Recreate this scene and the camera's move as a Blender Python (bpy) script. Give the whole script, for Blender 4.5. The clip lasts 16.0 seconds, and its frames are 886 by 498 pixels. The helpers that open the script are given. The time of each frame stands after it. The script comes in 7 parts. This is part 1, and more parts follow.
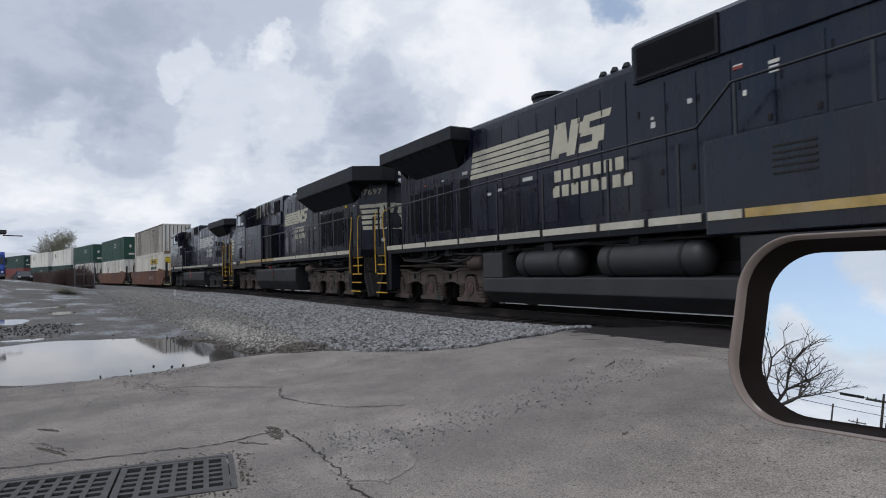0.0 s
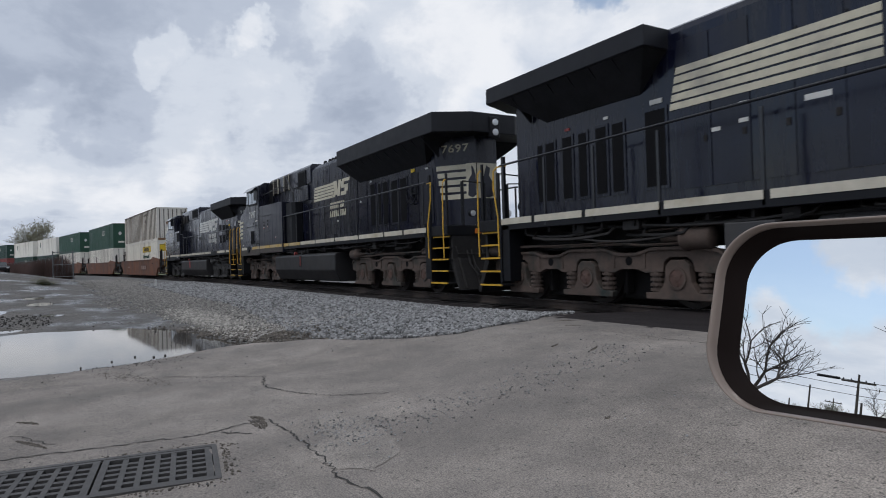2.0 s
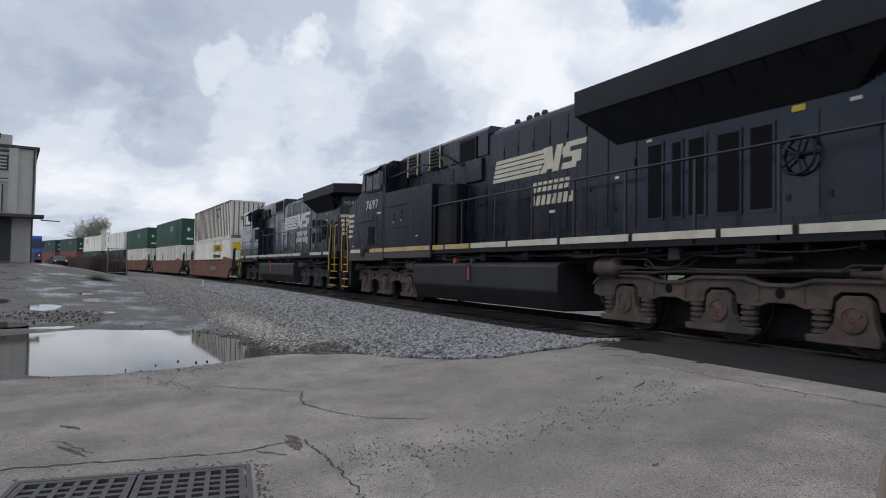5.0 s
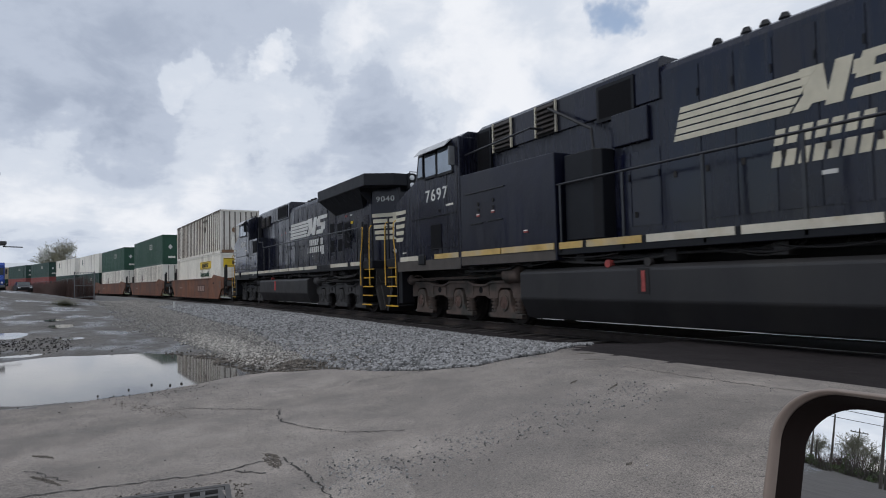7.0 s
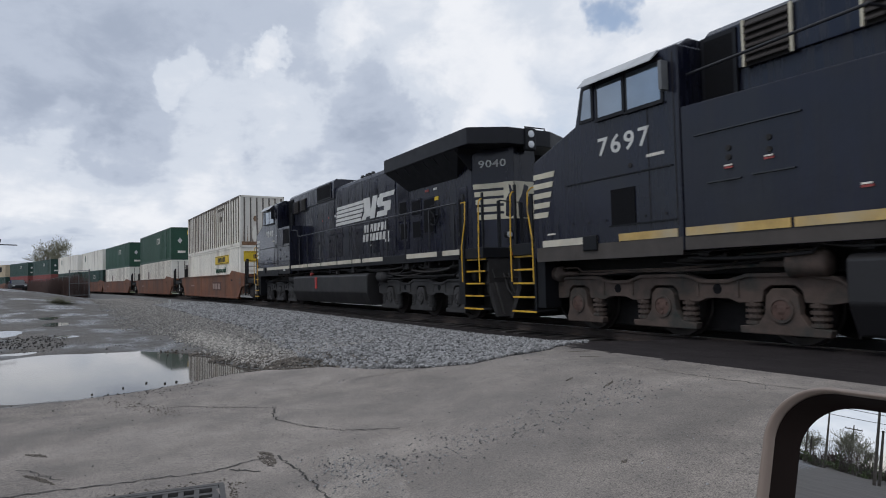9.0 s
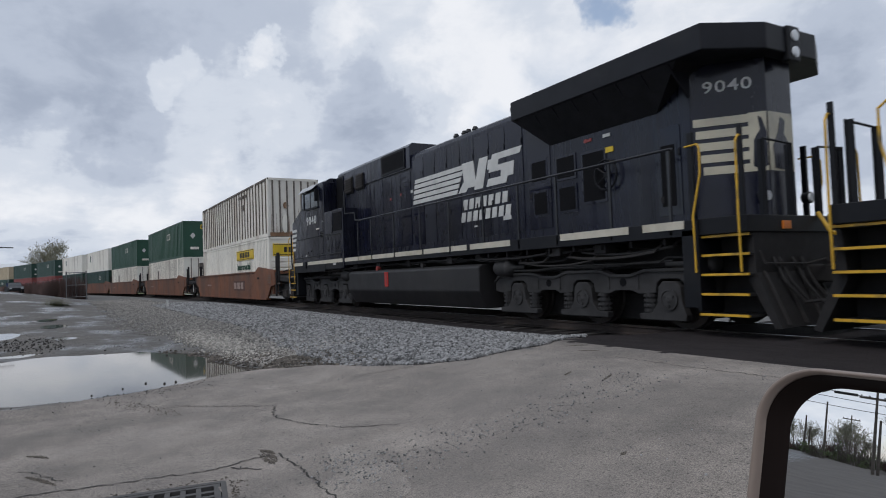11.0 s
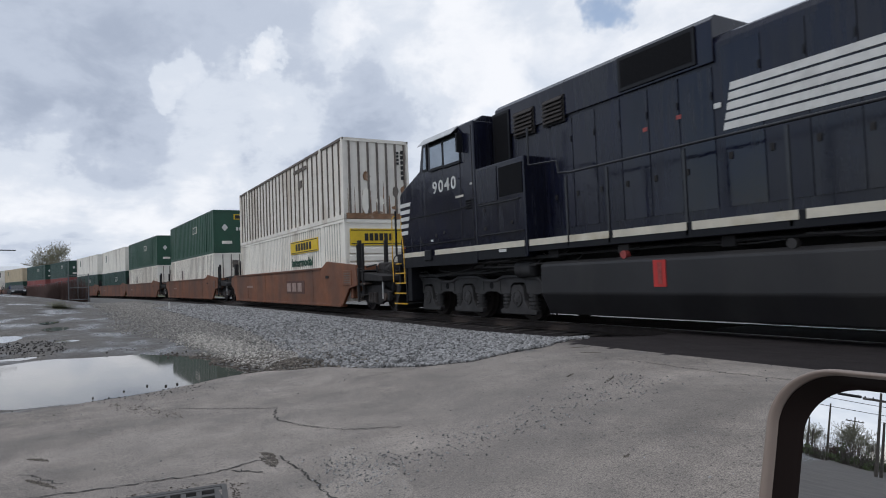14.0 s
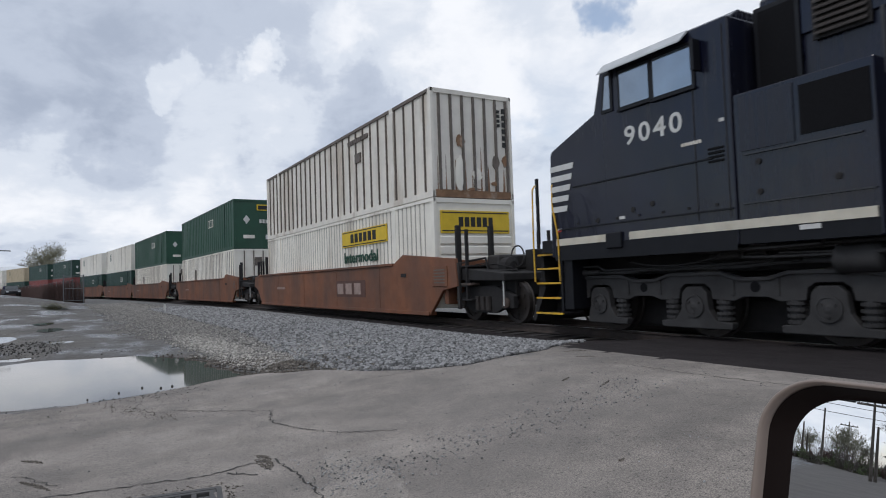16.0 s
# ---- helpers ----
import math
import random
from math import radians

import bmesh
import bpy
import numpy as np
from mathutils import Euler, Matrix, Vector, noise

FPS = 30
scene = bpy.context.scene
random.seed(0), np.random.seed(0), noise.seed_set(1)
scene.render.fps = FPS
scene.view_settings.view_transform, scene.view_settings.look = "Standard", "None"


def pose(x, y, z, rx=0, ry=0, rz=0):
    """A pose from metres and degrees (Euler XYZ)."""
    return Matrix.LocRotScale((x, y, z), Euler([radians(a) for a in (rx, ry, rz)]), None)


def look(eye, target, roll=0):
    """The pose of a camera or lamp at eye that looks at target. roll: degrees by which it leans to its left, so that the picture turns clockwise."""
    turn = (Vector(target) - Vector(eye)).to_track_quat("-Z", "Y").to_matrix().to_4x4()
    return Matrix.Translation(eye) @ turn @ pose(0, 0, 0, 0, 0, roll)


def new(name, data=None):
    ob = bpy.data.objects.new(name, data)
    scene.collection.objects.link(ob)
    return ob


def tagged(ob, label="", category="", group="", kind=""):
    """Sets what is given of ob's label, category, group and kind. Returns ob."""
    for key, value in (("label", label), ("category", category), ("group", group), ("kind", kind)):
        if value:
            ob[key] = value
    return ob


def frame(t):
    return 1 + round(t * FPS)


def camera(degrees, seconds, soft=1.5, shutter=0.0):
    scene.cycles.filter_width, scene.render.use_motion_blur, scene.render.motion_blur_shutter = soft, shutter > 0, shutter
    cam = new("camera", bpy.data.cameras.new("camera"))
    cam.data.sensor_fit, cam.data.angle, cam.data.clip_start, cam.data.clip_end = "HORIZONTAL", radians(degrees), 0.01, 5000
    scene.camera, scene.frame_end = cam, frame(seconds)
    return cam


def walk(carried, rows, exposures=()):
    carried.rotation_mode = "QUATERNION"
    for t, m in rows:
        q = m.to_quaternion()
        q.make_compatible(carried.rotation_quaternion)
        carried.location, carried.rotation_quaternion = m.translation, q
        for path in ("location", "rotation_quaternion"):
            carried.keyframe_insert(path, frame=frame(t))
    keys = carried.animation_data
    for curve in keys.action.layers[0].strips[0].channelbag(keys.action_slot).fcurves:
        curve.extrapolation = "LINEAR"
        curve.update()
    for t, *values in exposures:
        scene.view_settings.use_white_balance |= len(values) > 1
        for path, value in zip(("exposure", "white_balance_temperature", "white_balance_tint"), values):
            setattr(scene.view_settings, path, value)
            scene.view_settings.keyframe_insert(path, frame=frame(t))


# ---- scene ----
cam = camera(69.71, 16.0, 1.0, 0.3)
# seconds, x, y, z, pitch, roll, yaw
PATH = [
    (0.0, 0.040, -0.018, 1.082, 1.93, 1.22, 60.49),
    (0.5, 0.028, 0.003, 1.082, 1.29, 1.43, 59.83),
    (1.0, 0.040, -0.011, 1.078, 0.89, 2.62, 59.69),
    (1.5, 0.031, 0.001, 1.075, 0.70, 2.03, 59.49),
    (2.0, 0.037, -0.011, 1.085, 0.72, 1.74, 59.02),
    (2.5, 0.037, -0.003, 1.087, 0.83, 1.41, 58.81),
    (3.0, 0.031, -0.003, 1.087, 0.97, 0.41, 58.27),
    (3.5, 0.016, 0.007, 1.153, -0.43, -2.02, 58.03),
    (4.0, -0.029, 0.005, 1.185, 0.69, 0.01, 62.75),
    (4.2, -0.090, 0.025, 1.175, 1.21, -1.32, 63.72),
    (6.5, 0.004, 0.004, 1.185, 2.58, 1.04, 60.60),
    (7.0, 0.004, 0.003, 1.184, 2.77, 1.30, 60.51),
    (7.5, 0.003, 0.001, 1.185, 2.90, 1.31, 60.56),
    (8.0, -0.004, 0.008, 1.182, 2.80, 1.23, 60.43),
    (8.5, -0.006, 0.016, 1.182, 2.71, 1.37, 60.33),
    (9.0, -0.003, 0.015, 1.183, 2.56, 1.34, 60.17),
    (11.5, 0.008, 0.006, 1.178, 2.24, 2.22, 59.94),
    (12.0, 0.000, 0.007, 1.179, 2.19, 2.08, 59.92),
    (12.5, -0.001, 0.007, 1.178, 2.13, 2.52, 60.07),
    (13.0, -0.002, 0.007, 1.178, 2.10, 2.44, 60.17),
    (13.5, 0.001, 0.006, 1.177, 2.33, 2.39, 60.19),
    (14.0, -0.007, 0.018, 1.175, 2.45, 2.23, 60.12),
    (14.5, -0.005, 0.014, 1.180, 2.59, 1.81, 59.99),
    (15.0, -0.007, 0.014, 1.177, 2.74, 1.60, 59.98),
    (15.5, 0.002, 0.009, 1.182, 2.68, 1.80, 59.83),
    (16.0, 0.000, 0.013, 1.180, 2.68, 1.94, 59.78)]
walk(cam, [(t, pose(x, y, z, 90 + p, r, w)) for t, x, y, z, p, r, w in PATH], [(0.0, -0.03, 6200, 11), (2.5, -0.09, 6200, 11), (3.3, -0.06, 6200, 11), (4.0, 0.05, 6200, 11), (6.5, -0.04, 6200, 11), (9.0, -0.06, 6200, 11), (11.5, -0.08, 6200, 11), (13.0, 0.0, 6200, 11), (16.0, 0.05, 6200, 11)])
# how far the train has come, in metres
ADVANCE = [(0.0, 0.00), (2.0, 6.57), (4.0, 13.12), (6.5, 21.38), (9.0, 29.58), (11.5, 37.77), (14.0, 46.14), (16.0, 52.74)]

# ---- world, sun ----
SUN_EL, SUN_AZ = 55, 285
world = bpy.data.worlds.new("overcast_sky")
world.use_nodes = True
scene.world = world
WN, WL = world.node_tree.nodes, world.node_tree.links


def wnode(kind, **values):
    n = WN.new(kind)
    for key, value in values.items():
        setattr(n, key, value)
    return n


def wmath(op, a, b=None, clamp=False):
    n = wnode("ShaderNodeMath", operation=op, use_clamp=clamp)
    for i, v in enumerate((a, b)):
        if v is None:
            continue
        if isinstance(v, (int, float)):
            n.inputs[i].default_value = v
        else:
            WL.new(v, n.inputs[i])
    return n.outputs[0]


def wvec(op, a, b, out=0):
    n = wnode("ShaderNodeVectorMath", operation=op)
    for i, v in enumerate((a, b)):
        if isinstance(v, tuple):
            n.inputs[i].default_value = v
        else:
            WL.new(v, n.inputs[i])
    return n.outputs[out]


sky_dir = wnode("ShaderNodeTexCoord").outputs["Generated"]
sky_tex = wnode("ShaderNodeTexSky", sky_type="NISHITA", sun_disc=False, sun_elevation=radians(SUN_EL), sun_rotation=radians(90 - SUN_AZ))
blue = wvec("MULTIPLY", sky_tex.outputs[0], (0.155, 0.15, 0.142))
sep = wnode("ShaderNodeSeparateXYZ")
WL.new(sky_dir, sep.inputs[0])
lift = wmath("ADD", wmath("MAXIMUM", sep.outputs[2], 0.0), 0.32)
comb = wnode("ShaderNodeCombineXYZ")
WL.new(wmath("DIVIDE", sep.outputs[0], lift), comb.inputs[0])
WL.new(wmath("DIVIDE", sep.outputs[1], lift), comb.inputs[1])
comb.inputs[2].default_value = 3.4


def wnoise(scale, detail, rough, seed):
    n = wnode("ShaderNodeTexNoise")
    n.inputs["Scale"].default_value, n.inputs["Detail"].default_value, n.inputs["Roughness"].default_value = scale, detail, rough
    n.inputs["Distortion"].default_value = 0.35
    WL.new(wvec("ADD", comb.outputs[0], (seed, seed * 1.7, 0.0)), n.inputs["Vector"])
    return n.outputs[0]


def wramp(value, stops):
    n = wnode("ShaderNodeValToRGB")
    n.color_ramp.interpolation = "EASE"
    while len(n.color_ramp.elements) < len(stops):
        n.color_ramp.elements.new(0.5)
    for e, (at, c) in zip(n.color_ramp.elements, stops):
        e.position, e.color = at, (*c, 1)
    WL.new(value, n.inputs[0])
    return n.outputs[0]


warp = wnode("ShaderNodeTexNoise")
warp.inputs["Scale"].default_value, warp.inputs["Detail"].default_value, warp.inputs["Roughness"].default_value = 5.5, 5, 0.6
WL.new(sky_dir, warp.inputs["Vector"])
bent = wvec("ADD", sky_dir, wvec("MULTIPLY", wvec("SUBTRACT", warp.outputs["Color"], (0.5, 0.5, 0.5)), (0.24, 0.24, 0.24)))
frill = wnode("ShaderNodeTexNoise")
frill.inputs["Scale"].default_value, frill.inputs["Detail"].default_value, frill.inputs["Roughness"].default_value = 19.0, 6, 0.6
WL.new(sky_dir, frill.inputs["Vector"])
bent = wvec("ADD", bent, wvec("MULTIPLY", wvec("SUBTRACT", frill.outputs["Color"], (0.5, 0.5, 0.5)), (0.055, 0.055, 0.055)))
bent = wvec("NORMALIZE", bent, (0, 0, 0))


def puff(d, radius):
    """1 in the middle of a cloud mass, 0 past its radius (radians)."""
    n = wnode("ShaderNodeMapRange", interpolation_type="SMOOTHSTEP")
    n.inputs["From Min"].default_value, n.inputs["From Max"].default_value = math.cos(radius), math.cos(radius * 0.15)
    WL.new(wvec("DOT_PRODUCT", bent, Vector(d).normalized().to_tuple(), 1), n.inputs[0])
    return n.outputs[0]


gaps = wramp(wnoise(0.75, 6, 0.55, 5.3), [(0.22, (0, 0, 0)), (0.33, (1, 1, 1))])
cover = wmath("SUBTRACT", gaps, wmath("MULTIPLY", puff((-0.651, 0.667, 0.378), 0.042), 0.75), True)
cover = wmath("SUBTRACT", cover, wmath("MULTIPLY", puff((-0.70, 0.66, 0.25), 0.13), 0.15), True)


def heading(az, el):
    return (math.cos(radians(el)) * math.cos(radians(az)), math.cos(radians(el)) * math.sin(radians(az)), math.sin(radians(el)))


cover = wmath("SUBTRACT", cover, wmath("MULTIPLY", puff(heading(246, 13), 0.42), 0.85), True)
for az, el, radius in ((244.5, 7.0, 0.07), (249.5, 5.0, 0.09), (246, 1.5, 0.10), (253.5, 5.5, 0.08), (241, 3, 0.08), (251, 15, 0.06)):
    cover = wmath("ADD", cover, puff(heading(az, el), radius), True)
tone = wmath("ADD", wmath("MULTIPLY", wnoise(0.62, 5, 0.5, 1.7), 0.5), wmath("MULTIPLY", wnoise(2.4, 5, 0.55, 9.1), 0.5))
tone = wmath("ADD", wmath("MULTIPLY", wmath("SUBTRACT", tone, 0.5), 0.8), 0.5)
tone = wmath("ADD", tone, wmath("MULTIPLY", wmath("SUBTRACT", wnoise(6.5, 7, 0.62, 4.2), 0.5), 0.22))
MASSES = [((-0.922, 0.216, 0.326), 0.034, 0.2), ((-0.942, 0.121, 0.313), 0.038, 0.15), ((-0.868, 0.335, 0.366), 0.06, 0.1), ((-0.797, 0.514, 0.319), 0.13, 0.13), ((-0.596, 0.725, 0.345), 0.2, 0.15), ((-0.985, -0.057, 0.165), 0.10, 0.12),
          ((-0.985, 0.108, 0.135), 0.12, 0.12), ((-0.994, 0.009, 0.108), 0.2, 0.07), ((-0.947, 0.18, 0.266), 0.08, 0.08), ((-0.934, 0.263, 0.242), 0.08, 0.08), ((-0.85, 0.40, 0.36), 0.14, 0.06), ((-0.74, 0.56, 0.37), 0.16, 0.09), ((-0.76, 0.60, 0.24), 0.14, 0.06),
          ((-0.944, -0.037, 0.327), 0.22, -0.05), ((-0.972, -0.031, 0.232), 0.12, -0.04), ((-0.903, 0.381, 0.199), 0.17, -0.075), ((-0.978, 0.072, 0.196), 0.09, -0.05), ((-0.875, 0.409, 0.258), 0.10, -0.05), ((-0.983, 0.057, 0.172), 0.09, -0.075), ((-0.951, 0.246, 0.189), 0.10, -0.05),
          ((-0.927, 0.102, 0.361), 0.12, -0.03), (heading(246, 6), 0.3, 0.12)]
for d, radius, amount in MASSES:
    tone = wmath("ADD", tone, wmath("MULTIPLY", puff(d, radius), amount * 0.8))
# towards the horizon the layers thin out and whiten
tone = wmath("ADD", tone, wmath("MULTIPLY", wmath("SUBTRACT", 1.0, wmath("MULTIPLY", sep.outputs[2], 5.0), True), 0.015))
cloud = wramp(tone, [(0.34, (0.42, 0.47, 0.56)), (0.45, (0.55, 0.60, 0.685)), (0.54, (0.73, 0.77, 0.825)), (0.70, (0.97, 0.97, 0.97))])
mixed = wnode("ShaderNodeMix", data_type="RGBA")
WL.new(cover, mixed.inputs[0])
WL.new(blue, mixed.inputs[6])
WL.new(cloud, mixed.inputs[7])
WL.new(mixed.outputs[2], WN["Background"].inputs[0])
WN["Background"].inputs[1].default_value = 0.95

sun = new("sun", bpy.data.lights.new("sun", "SUN"))
sun.data.energy, sun.data.angle, sun.data.color = 0.95, radians(20), (1.0, 0.96, 0.9)
sun.matrix_world = look((60 * math.cos(radians(SUN_AZ)), 60 * math.sin(radians(SUN_AZ)), 60 * math.tan(radians(SUN_EL))), (0, 0, 0))

# ---- materials ----


def mat(name, base, rough=0.6, metal=0.0, vary=0.25, scale=3.0, bump=0.0, bump_scale=60.0, stain=None, stain_amount=0.0, stain_scale=0.7, coat=0.0, per_piece=0.0, streak=0.0, speckle=0.0, gloss=0.5, wear=0.0):
    m = bpy.data.materials.new(name)
    m.use_nodes = True
    ns, ls = m.node_tree.nodes, m.node_tree.links
    b = ns["Principled BSDF"]
    b.inputs["Roughness"].default_value, b.inputs["Metallic"].default_value = rough, metal
    b.inputs["Coat Weight"].default_value = coat
    b.inputs["Specular IOR Level"].default_value = gloss
    co = ns.new("ShaderNodeTexCoord").outputs["Object"]

    def noise_at(s, d, stretch=(1, 1, 1)):
        mp = ns.new("ShaderNodeMapping")
        mp.inputs["Scale"].default_value = stretch
        ls.new(co, mp.inputs[0])
        n = ns.new("ShaderNodeTexNoise")
        n.inputs["Scale"].default_value, n.inputs["Detail"].default_value, n.inputs["Roughness"].default_value = s, d, 0.6
        ls.new(mp.outputs[0], n.inputs["Vector"])
        return n.outputs[0]

    def mixed(fac, a, bb, blend="MIX"):
        n = ns.new("ShaderNodeMix")
        n.data_type, n.blend_type = "RGBA", blend
        for sock, v in ((n.inputs[0], fac), (n.inputs[6], a), (n.inputs[7], bb)):
            if isinstance(v, (int, float)):
                sock.default_value = v
            elif isinstance(v, tuple):
                sock.default_value = (*v, 1)
            else:
                ls.new(v, sock)
        return n.outputs[2]

    def ramp(v, lo, hi):
        n = ns.new("ShaderNodeMapRange")
        n.inputs["From Min"].default_value, n.inputs["From Max"].default_value = lo, hi
        ls.new(v, n.inputs[0])
        return n.outputs[0]

    lo = tuple(c * (1 - vary) for c in base)
    hi = tuple(min(1, c * (1 + vary)) for c in base)
    col = mixed(ramp(noise_at(scale, 5), 0.3, 0.7), lo, hi)
    fine = noise_at(scale * 14, 3)
    col = mixed(ramp(fine, 0.3, 0.7), col, mixed(0.35 * min(1, vary * 3), col, hi))
    if stain:
        s = noise_at(stain_scale, 7, (1, 1, 1 if not streak else 1 / streak))
        col = mixed(ramp(s, 0.62 - 0.28 * stain_amount, 0.72), col, stain)
    if speckle:
        grain = ramp(noise_at(120, 2), 0.36, 0.64)
        dots = ramp(noise_at(42, 3), 0.60, 0.68)
        col = mixed(speckle, col, mixed(grain, (0.55, 0.55, 0.56), (1.45, 1.43, 1.4)), "MULTIPLY")
        smear = ramp(noise_at(0.9, 6, (1, 0.35, 1)), 0.35, 0.65)
        col = mixed(1.0, col, mixed(smear, (0.78, 0.77, 0.76), (1.2, 1.18, 1.16)), "MULTIPLY")
        col = mixed(dots, col, mixed(speckle, col, tuple(c * 0.25 for c in base)))
        mottle = ramp(noise_at(3.2, 7), 0.38, 0.62)
        col = mixed(speckle, col, mixed(mottle, (0.84, 0.84, 0.845), (1.13, 1.125, 1.11)), "MULTIPLY")
        damp = ramp(noise_at(0.8, 8, (1, 0.6, 1)), 0.56, 0.66)
        col = mixed(damp, col, mixed(0.35, col, tuple(c * 0.5 for c in base)))
        patchy = ramp(noise_at(0.22, 3), 0.4, 0.6)
        col = mixed(patchy, col, mixed(0.25, col, tuple(c * 1.3 for c in base)))
    if per_piece:
        info = ns.new("ShaderNodeObjectInfo").outputs["Random"]
        col = mixed(per_piece, col, mixed(info, tuple(c * 0.45 for c in base), hi))
    ls.new(col, b.inputs["Base Color"])
    r = ns.new("ShaderNodeMapRange")
    r.inputs["To Min"].default_value, r.inputs["To Max"].default_value = max(0.02, rough - 0.1), min(1, rough + 0.12)
    ls.new(noise_at(scale * 2.3, 4), r.inputs[0])
    ls.new(r.outputs[0], b.inputs["Roughness"])
    if wear:
        # dust run down the panels, and panels polished unlike one another
        runs = ramp(noise_at(9.0, 5, (1, 1, 0.07)), 0.42, 0.66)
        cloudy = ramp(noise_at(0.55, 5), 0.36, 0.62)
        film_ = ns.new("ShaderNodeMath")
        film_.operation = "MULTIPLY"
        ls.new(runs, film_.inputs[0])
        ls.new(cloudy, film_.inputs[1])
        ls.new(mixed(film_.outputs[0], col, tuple(wear * c for c in (0.78, 0.84, 1.2))), b.inputs["Base Color"])
        info_r = ns.new("ShaderNodeObjectInfo").outputs["Random"]
        sheen = ns.new("ShaderNodeMath")
        sheen.operation, sheen.inputs[1].default_value = "MULTIPLY_ADD", 0.18
        ls.new(info_r, sheen.inputs[0])
        dull = ns.new("ShaderNodeMapRange")
        dull.inputs["To Min"].default_value, dull.inputs["To Max"].default_value = max(0.02, rough - 0.14), rough + 0.16
        ls.new(film_.outputs[0], dull.inputs[0])
        ls.new(dull.outputs[0], sheen.inputs[2])
        ls.new(sheen.outputs[0], b.inputs["Roughness"])
    if bump:
        bp = ns.new("ShaderNodeBump")
        bp.inputs["Strength"].default_value, bp.inputs["Distance"].default_value = 0.8, bump
        ls.new(noise_at(bump_scale, 4), bp.inputs["Height"])
        ls.new(bp.outputs[0], b.inputs["Normal"])
    return m


M_BLACK = mat("black_paint", (0.0038, 0.0048, 0.0155), 0.24, vary=0.4, scale=1.2, stain=(0.0125, 0.0125, 0.017), stain_amount=0.4, stain_scale=0.8, streak=4, bump=0.012, bump_scale=2.0, gloss=0.42, wear=0.022)
M_BLACK2 = mat("satin_black_paint", (0.004, 0.0045, 0.007), 0.5, vary=0.3, scale=2, stain=(0.013, 0.0125, 0.0135), stain_amount=0.3, gloss=0.3)
M_WING = mat("weathered_black_paint", (0.007, 0.0075, 0.011), 0.5, vary=0.3, scale=1.5, stain=(0.018, 0.018, 0.02), stain_amount=0.3, gloss=0.3)
M_TANK = mat("grey_black_tank_paint", (0.015, 0.0142, 0.0155), 0.5, vary=0.35, scale=1.1, stain=(0.029, 0.027, 0.026), stain_amount=0.5, streak=4)
M_DARK = mat("underframe_grime", (0.0135, 0.012, 0.0122), 0.8, vary=0.4, scale=4)
M_VENT = mat("dark_screen", (0.0055, 0.0055, 0.0068), 0.8, vary=0.3, scale=20, bump=0.004, bump_scale=90, gloss=0.15)
M_LOUVRE = mat("rusty_brown_louvre", (0.022, 0.017, 0.015), 0.7, vary=0.3, scale=6)
M_DUST = mat("dusty_brown_truck_steel", (0.078, 0.056, 0.046), 0.85, vary=0.4, scale=3, stain=(0.018, 0.027, 0.025), stain_amount=0.5, stain_scale=2.2, bump=0.002, bump_scale=30)
M_GREYTRUCK = mat("grey_truck_steel", (0.033, 0.0315, 0.032), 0.75, vary=0.3, scale=3, stain=(0.015, 0.014, 0.014), stain_amount=0.5, stain_scale=2.2, bump=0.002, bump_scale=30)
M_SKIRT = mat("dusty_brown_skirt_paint", (0.06, 0.051, 0.045), 0.7, vary=0.25, scale=2, stain=(0.025, 0.023, 0.022), stain_amount=0.4)
M_RUSTCAP = mat("reddish_bearing_cap", (0.085, 0.05, 0.04), 0.8, vary=0.3, scale=8)
M_WHEEL = mat("worn_wheel_steel", (0.05, 0.043, 0.04), 0.55, metal=0.6, vary=0.3, scale=5)
M_TREAD = mat("polished_tread_steel", (0.45, 0.45, 0.46), 0.3, metal=1.0, vary=0.1)
M_CREAM = mat("cream_white_marking", (0.53, 0.49, 0.38), 0.5, vary=0.12, scale=4, stain=(0.30, 0.28, 0.24), stain_amount=0.25)
M_WHITE = mat("white_marking", (0.58, 0.575, 0.55), 0.5, vary=0.12, scale=4, stain=(0.35, 0.34, 0.32), stain_amount=0.3)
M_STRIPE = mat("cream_reflective_stripe", (0.54, 0.50, 0.41), 0.45, vary=0.15, scale=3, stain=(0.34, 0.27, 0.15), stain_amount=0.3)
M_GOLD = mat("yellow_reflective_stripe", (0.46, 0.31, 0.10), 0.5, vary=0.3, scale=3, stain=(0.42, 0.37, 0.27), stain_amount=0.6, stain_scale=1.2)
M_YELLOW = mat("yellow_handrail_paint", (0.62, 0.36, 0.025), 0.45, vary=0.2, scale=5, stain=(0.2, 0.14, 0.05), stain_amount=0.3, stain_scale=3)
M_RED = mat("red_paint", (0.45, 0.03, 0.025), 0.5, vary=0.2)
M_UNDER = mat("sooty_core_mesh", (0.013, 0.013, 0.0155), 0.8, vary=0.4, scale=2.5, bump=0.01, bump_scale=24, gloss=0.25)
M_GREYTANK = mat("dusty_grey_tank_paint", (0.034, 0.033, 0.035), 0.55, vary=0.3, scale=1.3, stain=(0.05, 0.046, 0.043), stain_amount=0.4, streak=3)
M_GAUGE = mat("faded_red_gauge", (0.26, 0.045, 0.04), 0.5, vary=0.4, scale=14)
M_LENS = mat("clear_lens", (0.7, 0.72, 0.74), 0.15, vary=0.1)
M_AMBER = mat("amber_lens", (0.75, 0.22, 0.03), 0.3, vary=0.1)
M_WELL = mat("brown_well_car_paint", (0.185, 0.071, 0.033), 0.62, vary=0.25, scale=1.5, stain=(0.08, 0.048, 0.038), stain_amount=0.7, stain_scale=0.6, streak=3)
